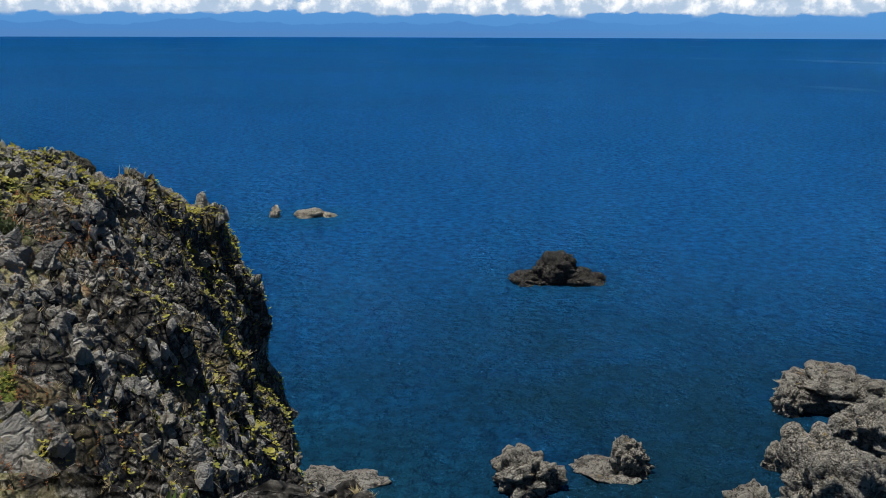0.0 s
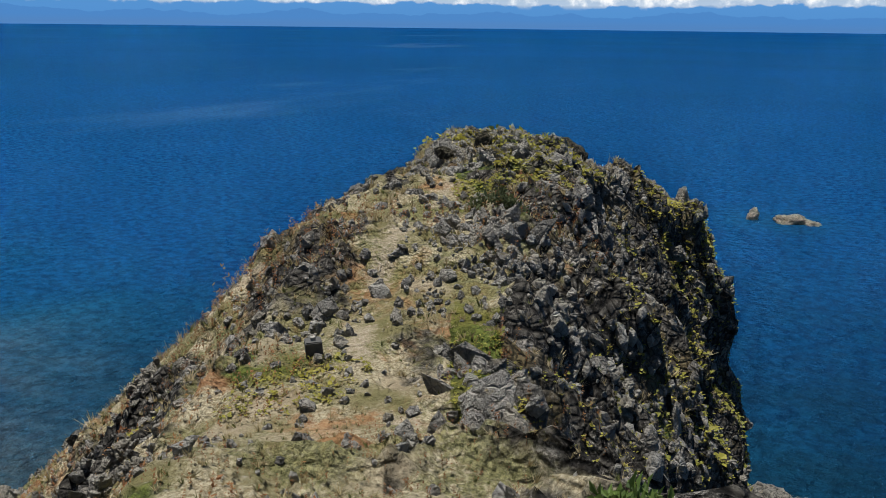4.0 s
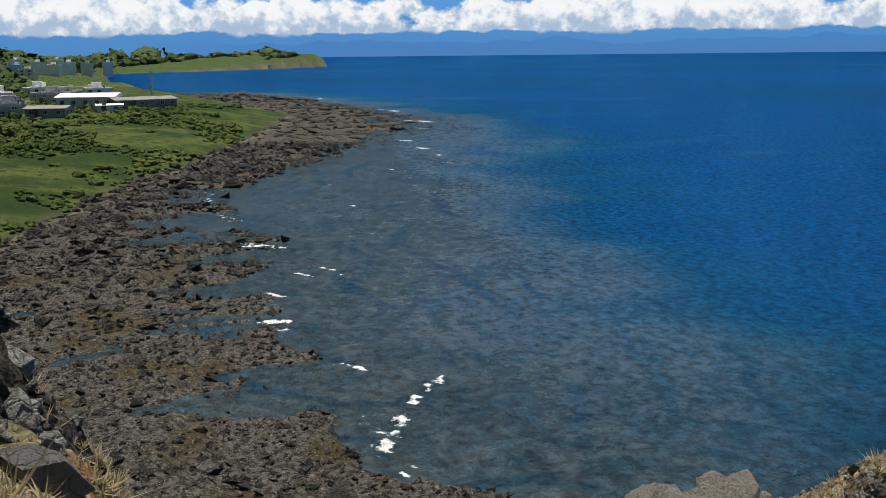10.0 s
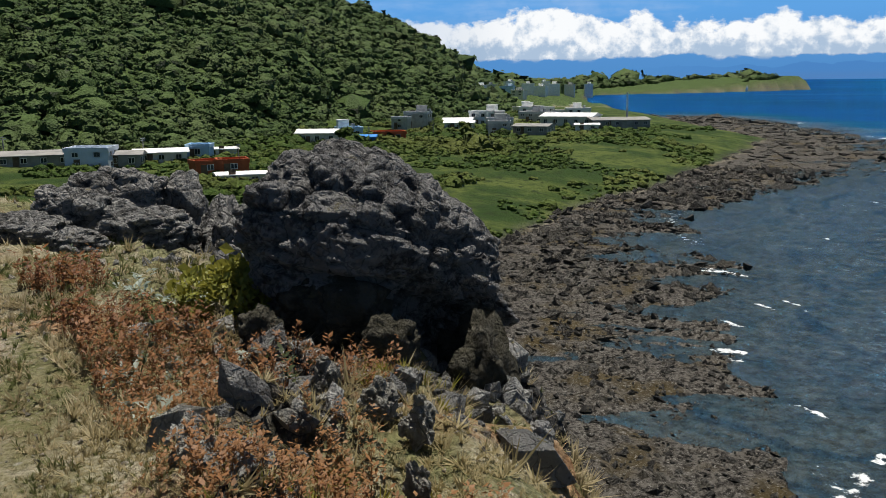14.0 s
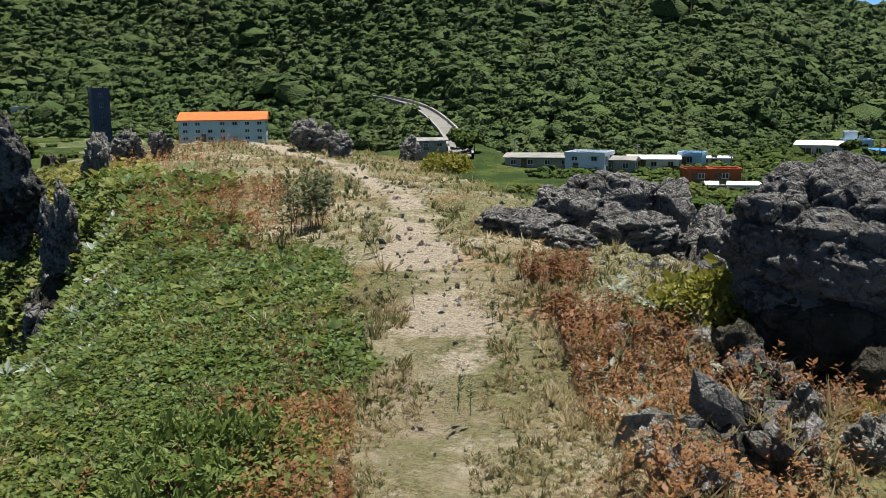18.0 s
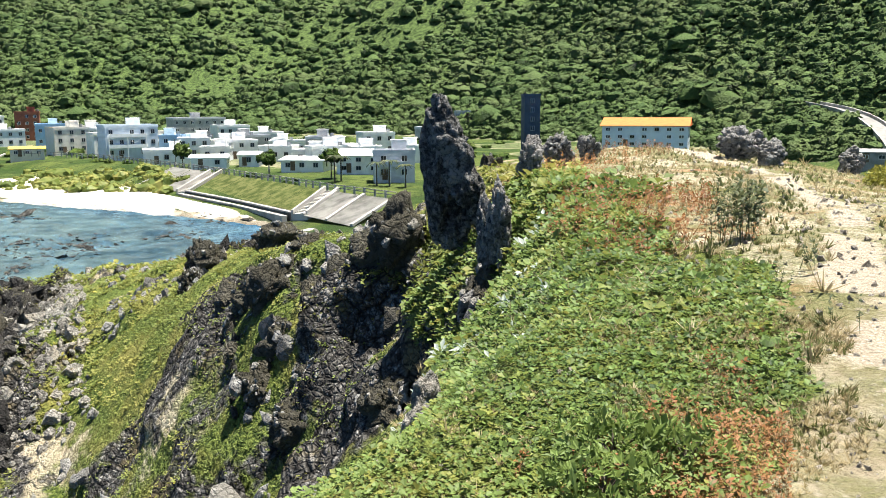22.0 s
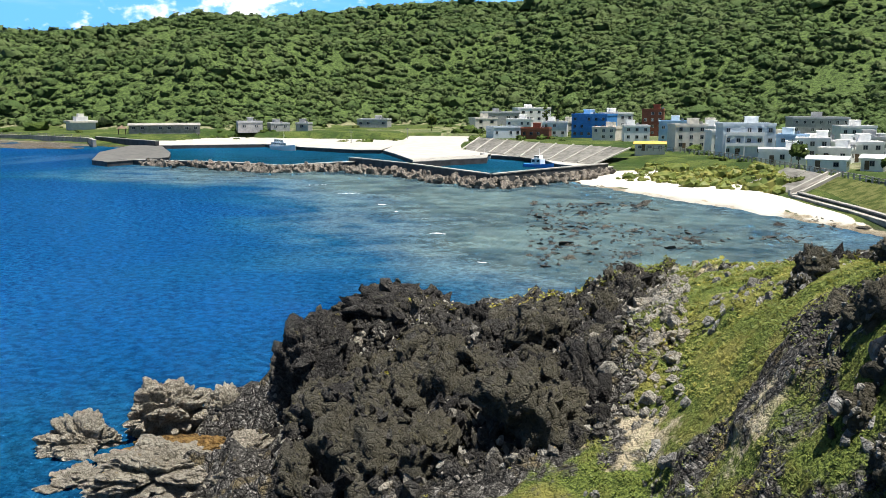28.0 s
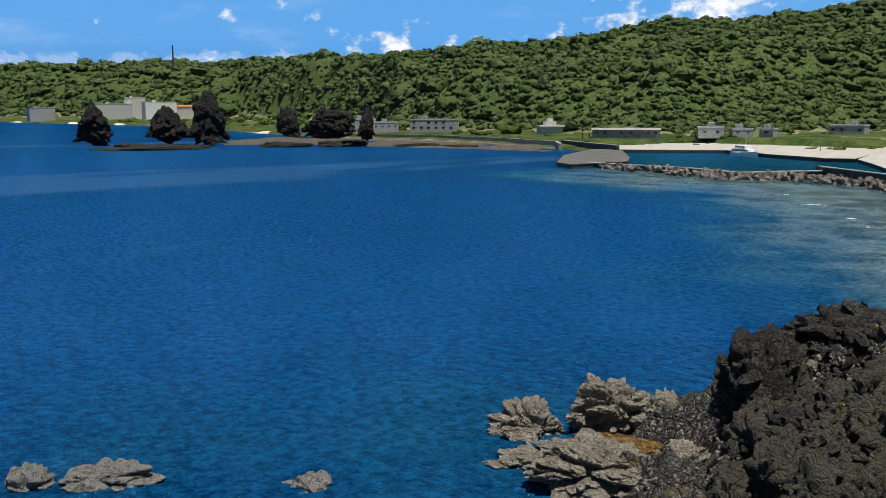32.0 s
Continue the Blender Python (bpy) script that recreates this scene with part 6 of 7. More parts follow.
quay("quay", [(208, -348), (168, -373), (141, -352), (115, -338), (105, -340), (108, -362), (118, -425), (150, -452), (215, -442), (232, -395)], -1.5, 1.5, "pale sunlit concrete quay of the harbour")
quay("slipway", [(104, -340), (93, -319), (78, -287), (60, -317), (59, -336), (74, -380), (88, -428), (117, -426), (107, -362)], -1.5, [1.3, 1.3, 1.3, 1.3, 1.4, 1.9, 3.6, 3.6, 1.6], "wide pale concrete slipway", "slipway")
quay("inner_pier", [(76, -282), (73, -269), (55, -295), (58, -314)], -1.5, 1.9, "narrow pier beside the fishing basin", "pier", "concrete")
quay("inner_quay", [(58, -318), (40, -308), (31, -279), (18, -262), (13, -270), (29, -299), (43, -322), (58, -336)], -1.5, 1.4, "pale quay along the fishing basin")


def sloped_bank(name, low, high, z0, z1, paint, label, panels, rib=True):
    """A sloping revetment in panels with raised ribs between them."""
    root = new(name)
    n = panels
    lerp = lambda line, t: tuple(np.interp(t, np.linspace(0, 1, len(line)), [p[k] for p in line]) for k in (0, 1))
    for i in range(n):
        a, b = (i + 0.012) / n, (i + 0.988) / n
        q = [(*lerp(low, a), z0), (*lerp(low, b), z0), (*lerp(high, b), z1), (*lerp(high, a), z1)]
        bm = bmesh.new()
        f = bm.faces.new([bm.verts.new(v) for v in q])
        bmesh.ops.solidify(bm, geom=[f], thickness=0.5)
        bmesh.ops.recalc_face_normals(bm, faces=bm.faces)
        part("panel", bm, PAINT[paint] if isinstance(paint, str) else paint, root)
    if rib:
        for i in range(n + 1):
            a = i / n
            p, q = Vector((*lerp(low, a), z0 + 0.15)), Vector((*lerp(high, a), z1 + 0.15))
            bm = bmesh.new()
            ln = (q - p).length
            box(bm, -0.25, 0.25, -0.2, 0.2, 0, ln)
            bm.transform(Matrix.Translation(p) @ (q - p).to_track_quat("Z", "Y").to_matrix().to_4x4())
            part("rib", bm, PAINT["pale_concrete"], root)
    return tagged(root, label, "revetment")


sloped_bank("revetment", [(75, -349), (42.5, -303), (19, -275)], [(71, -365), (38, -320), (9, -294)], 1.4, 5.6, "concrete", "long sloping concrete revetment behind the fishing harbour", 9)
sloped_bank("revetment", [(-18.5, -214), (-26.5, -196)], [(-29, -226), (-34.5, -204)], 1.7, 5.0, "concrete", "worn concrete slope between dune and steps", 2, False)
sloped_bank("revetment", [(-28.6, -193), (-34.5, -168.5), (-38.5, -149)], [(-35.5, -200), (-41.8, -171), (-45.2, -153)], 2.1, 5.0, TURF_PANEL, "grassed sea bank with concrete foot wall", 5, False)
sloped_bank("revetment", [(-38.6, -144), (-41.5, -128)], [(-45.8, -149), (-50.5, -134)], 1.9, 5.0, "concrete", "bare concrete slope beside the beach", 2)


def stair(name, low, high, z0, z1, width, label):
    """A flight of concrete steps up the bank between two low side walls."""
    root = new(name)
    d = Vector((high[0] - low[0], high[1] - low[1]))
    m = pose(low[0], low[1], 0, 0, 0, math.degrees(math.atan2(d.y, d.x)))
    n = 18
    for i in range(n):
        bm = bmesh.new()
        box(bm, d.length * i / n, d.length * (i + 1) / n, -width / 2, width / 2, z0 - 1.0, z0 + (z1 - z0) * (i + 1) / n)
        bm.transform(m)
        part("step", bm, PAINT["pale_concrete"], root)
    for s in (-1, 1):
        bm = bmesh.new()
        y0, y1 = s * width / 2 + 0.02, s * (width / 2 + 0.4)
        v = [bm.verts.new(q) for q in ((0, y0, z0 - 1), (d.length, y0, z1 - 1), (d.length, y0, z1 + 0.8), (0, y0, z0 + 0.8), (0, y1, z0 - 1), (d.length, y1, z1 - 1), (d.length, y1, z1 + 0.8), (0, y1, z0 + 0.8))]
        for q in ((0, 1, 2, 3), (7, 6, 5, 4), (3, 2, 6, 7), (0, 4, 5, 1), (0, 3, 7, 4), (1, 5, 6, 2)):
            bm.faces.new([v[k] for k in q])
        bmesh.ops.recalc_face_normals(bm, faces=bm.faces)
        bm.transform(m)
        part("side_wall", bm, PAINT["pale_concrete"], root)
    return tagged(root, label, "stairs")


stair("steps", (-26.6, -193.5), (-35, -202), 1.7, 5.0, 2.4, "pale concrete steps down the sea bank to the beach")
stair("steps", (-38.2, -145), (-45.6, -151), 1.9, 5.0, 2.4, "pale concrete steps down the sea bank to the beach")
wall_run("beach_wall", [(-27.4, -193), (-33.4, -168), (-37.4, -147)], 0.2, 2.3, 0.7, "dark_concrete", "low dark concrete wall above the sand", "wall")
wall_run("beach_wall", [(-26.0, -192.5), (-32.0, -167.5), (-36.0, -146.5)], 0.2, 1.75, 0.8, "concrete", "lower concrete step in front of the beach wall", "wall")
wall_run("sea_wall", [(430, -408), (360, -412), (303, -396), (256, -375), (240, -355)], 0, 3.2, 1.5, "concrete", "long concrete sea wall across the bay", "wall")


def fence(name, line, z, step, label):
    root = new(name)
    total, post = 0.0, lambda b: box(b, -0.14, 0.14, -0.14, 0.14, -0.3, 1.15)
    for (ax, ay), (bx, by) in zip(line, line[1:]):
        ln = math.hypot(bx - ax, by - ay)
        t = math.degrees(math.atan2(by - ay, bx - ax))
        n = max(1, int(ln / step))
        for i in range(n):
            child("post", shared(("post", 1), post, [PAINT["concrete"]]), root, pose(ax + (bx - ax) * i / n, ay + (by - ay) * i / n, z, 0, 0, t))
        for hz in (0.45, 0.95):
            bm = bmesh.new()
            box(bm, 0, ln, -0.06, 0.06, z + hz, z + hz + 0.12)
            bm.transform(pose(ax, ay, 0, 0, 0, t))
            part("rail", bm, PAINT["concrete"], root)
    return tagged(root, label, "fence")


fence("promenade_fence", [(6, -300), (-6, -288), (-17.5, -265), (-29.5, -225.5), (-35.6, -201.5), (-42.6, -170.5), (-46.2, -151), (-51, -134)], 5.0, 2.6, "grey post-and-rail fence along the promenade")
fence("sea_wall_fence", [(430, -408), (360, -412), (303, -396), (256, -375)], 3.2, 7, "yellowish railing on the far sea wall")


def tetrapod(bm):
    dirs = [Vector((0, 0, 1)), Vector((0.943, 0, -0.333)), Vector((-0.471, 0.816, -0.333)), Vector((-0.471, -0.816, -0.333))]
    for d in dirs:
        m = Matrix.Translation(d * 0.55) @ d.to_track_quat("Z", "Y").to_matrix().to_4x4()
        bmesh.ops.create_cone(bm, cap_ends=True, segments=7, radius1=0.5, radius2=0.3, depth=1.1, matrix=m)


TETRA = bpy.data.meshes.new("tetrapod")
bm = bmesh.new()
tetrapod(bm)
bm.to_mesh(TETRA)
bm.free()
TETRA.materials.append(rock_material("stained_tetrapod_concrete", (0.05, 0.045, 0.04), (0.36, 0.32, 0.27), (0.2, 0.15, 0.08), 1.5, 1.0))
rng = random.Random(12)
for line, n in ((((157, -257), (122, -247), (106, -242), (92, -252)), 84), (((94, -252), (68, -238), (44, -212), (33, -212), (22, -236), (14, -252)), 176)):
    for i in range(n):
        t = (i + rng.random()) / n * (len(line) - 1)
        k = min(int(t), len(line) - 2)
        x = line[k][0] + (line[k + 1][0] - line[k][0]) * (t - k) + rng.uniform(-1.5, 1.5)
        y = line[k][1] + (line[k + 1][1] - line[k][1]) * (t - k) + rng.uniform(-6.5, 3)
        ob = new("tetrapod", TETRA)
        ob.matrix_world = pose(x, y, rng.uniform(0.1, 0.9), rng.uniform(0, 360), rng.uniform(0, 360), rng.uniform(0, 360)) @ Matrix.Scale(rng.uniform(1.3, 1.7), 4)
        tagged(ob, "stained concrete tetrapod heaped along the breakwater", "tetrapod", "breakwater armour blocks")


def boat(name, x, y, turn, length, beam, hull_paint, label, decks):
    root = new(name)
    root.matrix_world = pose(x, y, 0, 0, 0, turn)
    bm = bmesh.new()
    rings = []
    for i in range(9):
        t = i / 8
        u = -length / 2 + length * t
        w = beam / 2 * (0.8 + 0.2 * min(1, t * 3)) * (1 - max(0, (t - 0.62) / 0.38) ** 2 * 0.97)
        s = length * 0.028 * (1 + 1.2 * max(0, t - 0.5))
        rings.append([bm.verts.new(p) for p in ((u, -w, s * 3), (u, -w * 0.8, -0.4), (u, w * 0.8, -0.4), (u, w, s * 3))])
    for a, b in zip(rings, rings[1:]):
        for k in range(4):
            bm.faces.new((a[k], a[(k + 1) % 4], b[(k + 1) % 4], b[k]))
    bm.faces.new(rings[0])
    bm.faces.new(rings[-1][::-1])
    bmesh.ops.recalc_face_normals(bm, faces=bm.faces)
    part("hull", bm, PAINT[hull_paint], root)
    z = length * 0.085
    for k, (a, b, hh) in enumerate(decks):
        bm = bmesh.new()
        box(bm, a * length, b * length, -beam * (0.40 - 0.06 * k), beam * (0.40 - 0.06 * k), z, z + hh)
        part("cabin", bm, PAINT["white"], root)
        n = max(2, int((b - a) * length / 1.6))
        for i in range(n):
            for s in (-1, 1):
                child("cabin_window", shared(("cabin_window", round(hh, 1)), lambda q, hh=hh: box(q, -0.5, 0.5, -0.03, 0.03, 0, hh * 0.4), [GLASS]), root, pose(a * length + (i + 0.5) * (b - a) * length / n, s * beam * (0.40 - 0.06 * k), z + hh * 0.42))
        z += hh
    bm = bmesh.new()
    bmesh.ops.create_cone(bm, cap_ends=True, segments=8, radius1=0.09, radius2=0.05, depth=length * 0.2, matrix=Matrix.Translation((0, 0, z + length * 0.1)))
    part("mast", bm, PAINT["white"], root)
    return tagged(root, label, "boat", "harbour boats")


boat("ferry", 151, -354, 141, 19, 4.8, "white", "white twin-deck ferry moored in the harbour", ((-0.42, 0.28, 1.5), (-0.30, 0.12, 1.3)))
boat("fishing_boat", 36, -281, 150, 11, 3.0, "blue", "blue and white fishing boat in the small basin", ((-0.2, 0.12, 1.7), (-0.1, 0.06, 1.0)))
boat("fishing_boat", 60, -318, 130, 8, 2.4, "white", "white fishing boat under a cover by the quay", ((-0.2, 0.1, 1.4),))


def mast(name, az, dist, z0, z1, r, paint, label, arms=0):
    p = bearing(az, dist)
    root = new(name)
    root.matrix_world = pose(p.x, p.y, z0)
    bm = bmesh.new()
    bmesh.ops.create_cone(bm, cap_ends=True, segments=10, radius1=r, radius2=r * 0.65, depth=z1 - z0, matrix=Matrix.Translation((0, 0, (z1 - z0) / 2)))
    part("pole", bm, PAINT[paint], root)
    bm = bmesh.new()
    box(bm, -r * 1.6, r * 1.6, -r * 1.6, r * 1.6, -0.4, 0.4)
    part("base", bm, PAINT["concrete"], root)
    for k in range(arms):
        bm = bmesh.new()
        zz = (z1 - z0) * (0.94 - 0.08 * k)
        box(bm, -1.0, 1.0, -0.06, 0.06, zz, zz + 0.12)
        part("arm", bm, PAINT["steel"], root)
    return tagged(root, label, "mast")


mast("radio_mast", 89.1, 304, 4.4, 15.2, 0.42, "steel", "tall grey mast beside the shore sheds")
mast("radio_mast", 237.5, 1420, 78, 110, 1.4, "dark", "dark chimney-like mast on the far ridge")
for az, dist, z0, zz in ((118.5, 190, 4.6, 9.5), (113.0, 170, 4.6, 9.0), (105.0, 215, 4.6, 9.5), (126, 200, 5, 10), (101, 250, 4.6, 10), (192, 470, 3, 9), (195.5, 420, 1.5, 8), (199.0, 415, 1.5, 7), (167, 215, 4.6, 11), (172.5, 240, 4.6, 11)):
    mast("utility_pole", az, dist, z0, zz, 0.14, "concrete", "grey concrete utility pole by the houses", 2)
p = bearing(82.2, 1240)
root = new("lighthouse")
root.matrix_world = pose(p.x, p.y, level(p.x, p.y))
bm = bmesh.new()
bmesh.ops.create_cone(bm, cap_ends=True, segments=14, radius1=2.0, radius2=1.4, depth=12, matrix=Matrix.Translation((0, 0, 6)))
part("tower", bm, PAINT["white"], root)
bm = bmesh.new()
bmesh.ops.create_cone(bm, cap_ends=True, segments=14, radius1=2.2, radius2=2.2, depth=0.5, matrix=Matrix.Translation((0, 0, 12.2)))
bmesh.ops.create_cone(bm, cap_ends=True, segments=10, radius1=1.1, radius2=0.1, depth=3.2, matrix=Matrix.Translation((0, 0, 14)))
part("lantern", bm, PAINT["lightgrey"], root)
bm = bmesh.new()
box(bm, -9, 9, -3, 3, 0, 4)
part("keepers_house", bm, PAINT["white"], root)
tagged(root, "small white lighthouse on the far cape", "lighthouse")

# gazebo on the pier block
p = Vector((246, -386, 4.4))
root = new("gazebo")
root.matrix_world = pose(*p, 0, 0, 30)
for sx in (-1.6, 1.6):
    for sy in (-1.6, 1.6):
        child("post", shared(("gazebo_post", 1), lambda b: box(b, -0.16, 0.16, -0.16, 0.16, 0, 2.8), [PAINT["wood"]]), root, pose(sx, sy, 0))
bm = bmesh.new()
bmesh.ops.create_cone(bm, cap_ends=True, segments=4, radius1=3.6, radius2=0.2, depth=1.5, matrix=Matrix.Translation((0, 0, 3.5)) @ Matrix.Rotation(radians(45), 4, "Z"))
part("roof", bm, PAINT["wood"], root)
tagged(root, "dark timber gazebo with hipped roof", "gazebo")

# the old survey stone on the headland
root = new("survey_marker")
mx, my = -5.66, 9.2
root.matrix_world = pose(mx, my, level(mx, my) + 0.02, 2, -3, 38)
bm = bmesh.new()
box(bm, -0.14, 0.14, -0.14, 0.14, -0.15, 0.06)
bmesh.ops.bevel(bm, geom=bm.edges[:], offset=0.012, segments=1, affect="EDGES")
part("base", bm, PAINT["concrete"], root)
bm = bmesh.new()
box(bm, -0.1, 0.1, -0.1, 0.1, 0.06, 0.27)
bmesh.ops.bevel(bm, geom=bm.edges[:], offset=0.012, segments=2, affect="EDGES")
part("post", bm, PAINT["dark_concrete"], root)
bm = bmesh.new()
box(bm, -0.03, 0.03, -0.03, 0.03, 0.27, 0.31)
part("knob", bm, PAINT["concrete"], root)
tagged(root, "small weathered concrete survey marker among stones", "survey marker")


# the road up the hill
def road():
    t = np.linspace(0, 1, 60)
    s = np.linspace(0, 1, len(HILL_ROAD))
    az, ds, zc = (np.convolve(np.pad(np.interp(t, s, [r[k] for r in HILL_ROAD]), 4, mode="edge"), np.ones(9) / 9, "valid") for k in (0, 1, 2))
    x, y = -ds * np.sin(np.radians(az)), ds * np.cos(np.radians(az))
    tx, ty = np.gradient(x), np.gradient(y)
    ln = np.hypot(tx, ty)
    px, py = -ty / ln, tx / ln
    verts, faces = [], []
    for i in range(60):
        for s, dz in ((-2.2, -6), (-2.2, 0.0), (2.2, 0.0), (2.2, -6)):
            verts.append((x[i] + px[i] * s, y[i] + py[i] * s, zc[i] + dz))
    for i in range(59):
        for k in range(3):
            faces.append((4 * i + k, 4 * i + k + 1, 4 * i + k + 5, 4 * i + k + 4))
    ob = tagged(mesh_object("road", verts, faces, PAINT["asphalt"], False), "pale concrete road climbing the wooded hill", "road", kind="structure")
    for s, name in ((-2.45, "kerb_wall"), (2.45, "kerb_wall")):
        vv, ff = [], []
        for i in range(60):
            for o, dz in ((-0.25, -1), (-0.25, 0.8), (0.25, 0.8), (0.25, -1)):
                vv.append((x[i] + px[i] * (s + o), y[i] + py[i] * (s + o), zc[i] + dz))
        for i in range(59):
            for k in range(3):
                ff.append((4 * i + k, 4 * i + k + 1, 4 * i + k + 5, 4 * i + k + 4))
        mesh_object(name, vv, ff, PAINT["concrete"], False, parent=ob)


road()


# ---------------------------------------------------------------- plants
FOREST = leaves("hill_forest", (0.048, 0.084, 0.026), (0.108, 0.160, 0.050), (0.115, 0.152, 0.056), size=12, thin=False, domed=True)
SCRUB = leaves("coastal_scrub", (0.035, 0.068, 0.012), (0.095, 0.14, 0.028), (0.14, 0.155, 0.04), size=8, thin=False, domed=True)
# the near-black leaf tone stands in for shaded gaps in the mat
LEAF = leaves("creeper_leaves", (0.012, 0.034, 0.007), (0.18, 0.275, 0.065), (0.22, 0.285, 0.075))
MAT_GREEN = leaves("cushion_leaves", (0.13, 0.145, 0.025), (0.33, 0.32, 0.055), (0.42, 0.37, 0.075))
TURF_GREEN = leaves("lobe_turf", (0.07, 0.11, 0.02), (0.20, 0.24, 0.05), (0.31, 0.29, 0.075))
RUST = leaves("rust_red_weeds", (0.080, 0.032, 0.013), (0.30, 0.120, 0.042), (0.38, 0.205, 0.085))
STRAW = leaves("dry_grass", (0.27, 0.215, 0.115), (0.48, 0.41, 0.26), (0.36, 0.30, 0.15))
GRASS = leaves("thin_green_grass", (0.06, 0.085, 0.02), (0.15, 0.165, 0.05), (0.22, 0.21, 0.09))
WEED = leaves("grey_green_weed", (0.045, 0.065, 0.030), (0.10, 0.125, 0.055), (0.13, 0.14, 0.06))
SILVER = leaves("silver_leaves", (0.26, 0.32, 0.27), (0.50, 0.55, 0.48), (0.38, 0.42, 0.34))
BARK = plain("grey_bark", (0.10, 0.08, 0.06), vary=0.3)


def leafy(seed, n=15):
    """A clump of foliage made of small leaf sprays that overlap like shingles on a lumpy dome."""
    k = np.random.RandomState(seed)
    o3 = k.uniform(0, 30, 3)
    u = k.normal(size=(n, 3))
    u[:, 2] = np.abs(u[:, 2]) * 0.9 + 0.02
    u /= np.linalg.norm(u, axis=1)[:, None]
    r = 0.62 + 0.55 * vnoise3(u * 2.3 + o3, seed)
    o = u * r[:, None] * (1, 1, 0.8)
    nrm = u + k.normal(0, 0.22, (n, 3))
    nrm /= np.linalg.norm(nrm, axis=1)[:, None]
    a = np.cross(nrm, k.normal(size=(n, 3)))
    a /= np.linalg.norm(a, axis=1)[:, None]
    b = np.cross(nrm, a)
    s = k.uniform(0.16, 0.36, n)[:, None]
    v = np.stack([o + a * s, o - a * s * 0.6 + b * s * 0.9, o - a * s * 0.6 - b * s * 0.9 - nrm * 0.05], 1).reshape(-1, 3)
    f = np.arange(3 * n).reshape(n, 3)
    lean = np.repeat(u * (1, 1, 0.8) + k.normal(0, 0.12, (n, 3)) + (0, 0, 0.35), 3, 0)
    cv, cf = ICO[1]
    cf = cf[cv[cf].mean(1)[:, 2] > -0.35]
    core = cv * (0.66 + 0.5 * vnoise3(cv * 2.3 + o3, seed) + k.uniform(-0.16, 0.16, len(cv)))[:, None] * (1, 1, 0.8)
    v, f, lean = np.concatenate([v, core]), np.concatenate([f, cf + len(v)]), np.concatenate([lean, cv + (0, 0, 0.35)])
    return v, f, lean / np.linalg.norm(lean, axis=1, keepdims=True)


LEAFY = [leafy(s) for s in range(330, 340)]


def woods(name, n, az0, az1, d0, d1, seed, size, material, label, test, shapes, power=1.3, grow=0.0):
    x, y, d = sample(n, az0, az1, d0, d1, seed, power)
    z, g = ground_height(x, y)
    ok = test(x, y, z, g, d)
    k = np.random.RandomState(seed + 1)
    r = size * k.lognormal(0, 0.42, len(x)) * (1 + grow * (d - d0) / max(1, d1 - d0))
    pos = (surface(x, y) + np.stack([0 * r, 0 * r, r * 0.12], -1))[ok]
    s = (r[:, None] * np.stack([k.uniform(0.85, 1.2, len(x)), k.uniform(0.85, 1.2, len(x)), k.uniform(0.6, 0.95, len(x))], -1))[ok]
    scatter(name, shapes, pos, s, material, label, "trees", tilt=0.15, seed=seed)


ROAD_LINE = [tuple(bearing(q[0], q[1])[:2]) for q in HILL_ROAD]
slope_wood = lambda x, y, z, g, d: (g["up"] > -0.01) & (g["up"] < 1.15) & (g["land"] > 6) & (line_distance(x, y, ROAD_LINE) > 4.2)
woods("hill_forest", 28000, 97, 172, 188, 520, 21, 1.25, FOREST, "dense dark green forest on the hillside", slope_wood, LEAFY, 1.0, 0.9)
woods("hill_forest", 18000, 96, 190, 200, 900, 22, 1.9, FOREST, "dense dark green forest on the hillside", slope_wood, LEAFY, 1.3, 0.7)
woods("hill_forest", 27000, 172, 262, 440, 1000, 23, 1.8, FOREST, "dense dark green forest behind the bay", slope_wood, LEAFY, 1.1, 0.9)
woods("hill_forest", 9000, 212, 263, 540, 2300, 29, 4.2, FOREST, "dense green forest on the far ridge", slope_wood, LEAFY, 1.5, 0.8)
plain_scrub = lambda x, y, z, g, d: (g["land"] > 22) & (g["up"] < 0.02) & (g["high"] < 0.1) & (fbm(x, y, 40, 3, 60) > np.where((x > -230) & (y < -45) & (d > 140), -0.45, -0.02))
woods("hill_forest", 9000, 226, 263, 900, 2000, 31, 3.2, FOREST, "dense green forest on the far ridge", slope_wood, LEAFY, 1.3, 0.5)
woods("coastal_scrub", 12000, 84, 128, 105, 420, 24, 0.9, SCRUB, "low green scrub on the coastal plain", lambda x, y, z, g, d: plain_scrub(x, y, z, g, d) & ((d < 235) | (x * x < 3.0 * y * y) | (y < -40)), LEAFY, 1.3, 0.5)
woods("coastal_scrub", 6500, 150, 246, 125, 1200, 25, 1.4, SCRUB, "green scrub and gardens round the houses", lambda x, y, z, g, d: (g["land"] > 26) & (g["up"] < 0.05) & (g["high"] < 0.1) & (fbm(x, y, 30, 3, 66) > 0.0), LEAFY, 1.3, 1.3)
woods("dune_scrub", 700, 172, 186, 180, 290, 26, 1.25, TURF_GREEN, "bright green dune creeper above the beach", lambda x, y, z, g, d: (inside(x, y, [(12, -236), (3, -270), (-26, -240), (-26, -196), (-8, -214)]) > 0), LEAFY, 1.3)
woods("cape_scrub", 3000, 80, 100, 600, 1500, 28, 5.0, FOREST, "low trees along the far cape", lambda x, y, z, g, d: (g["land"] > 30) & (fbm(x, y, 120, 2, 67) > -0.1), LEAFY, 1.5, 0.6)


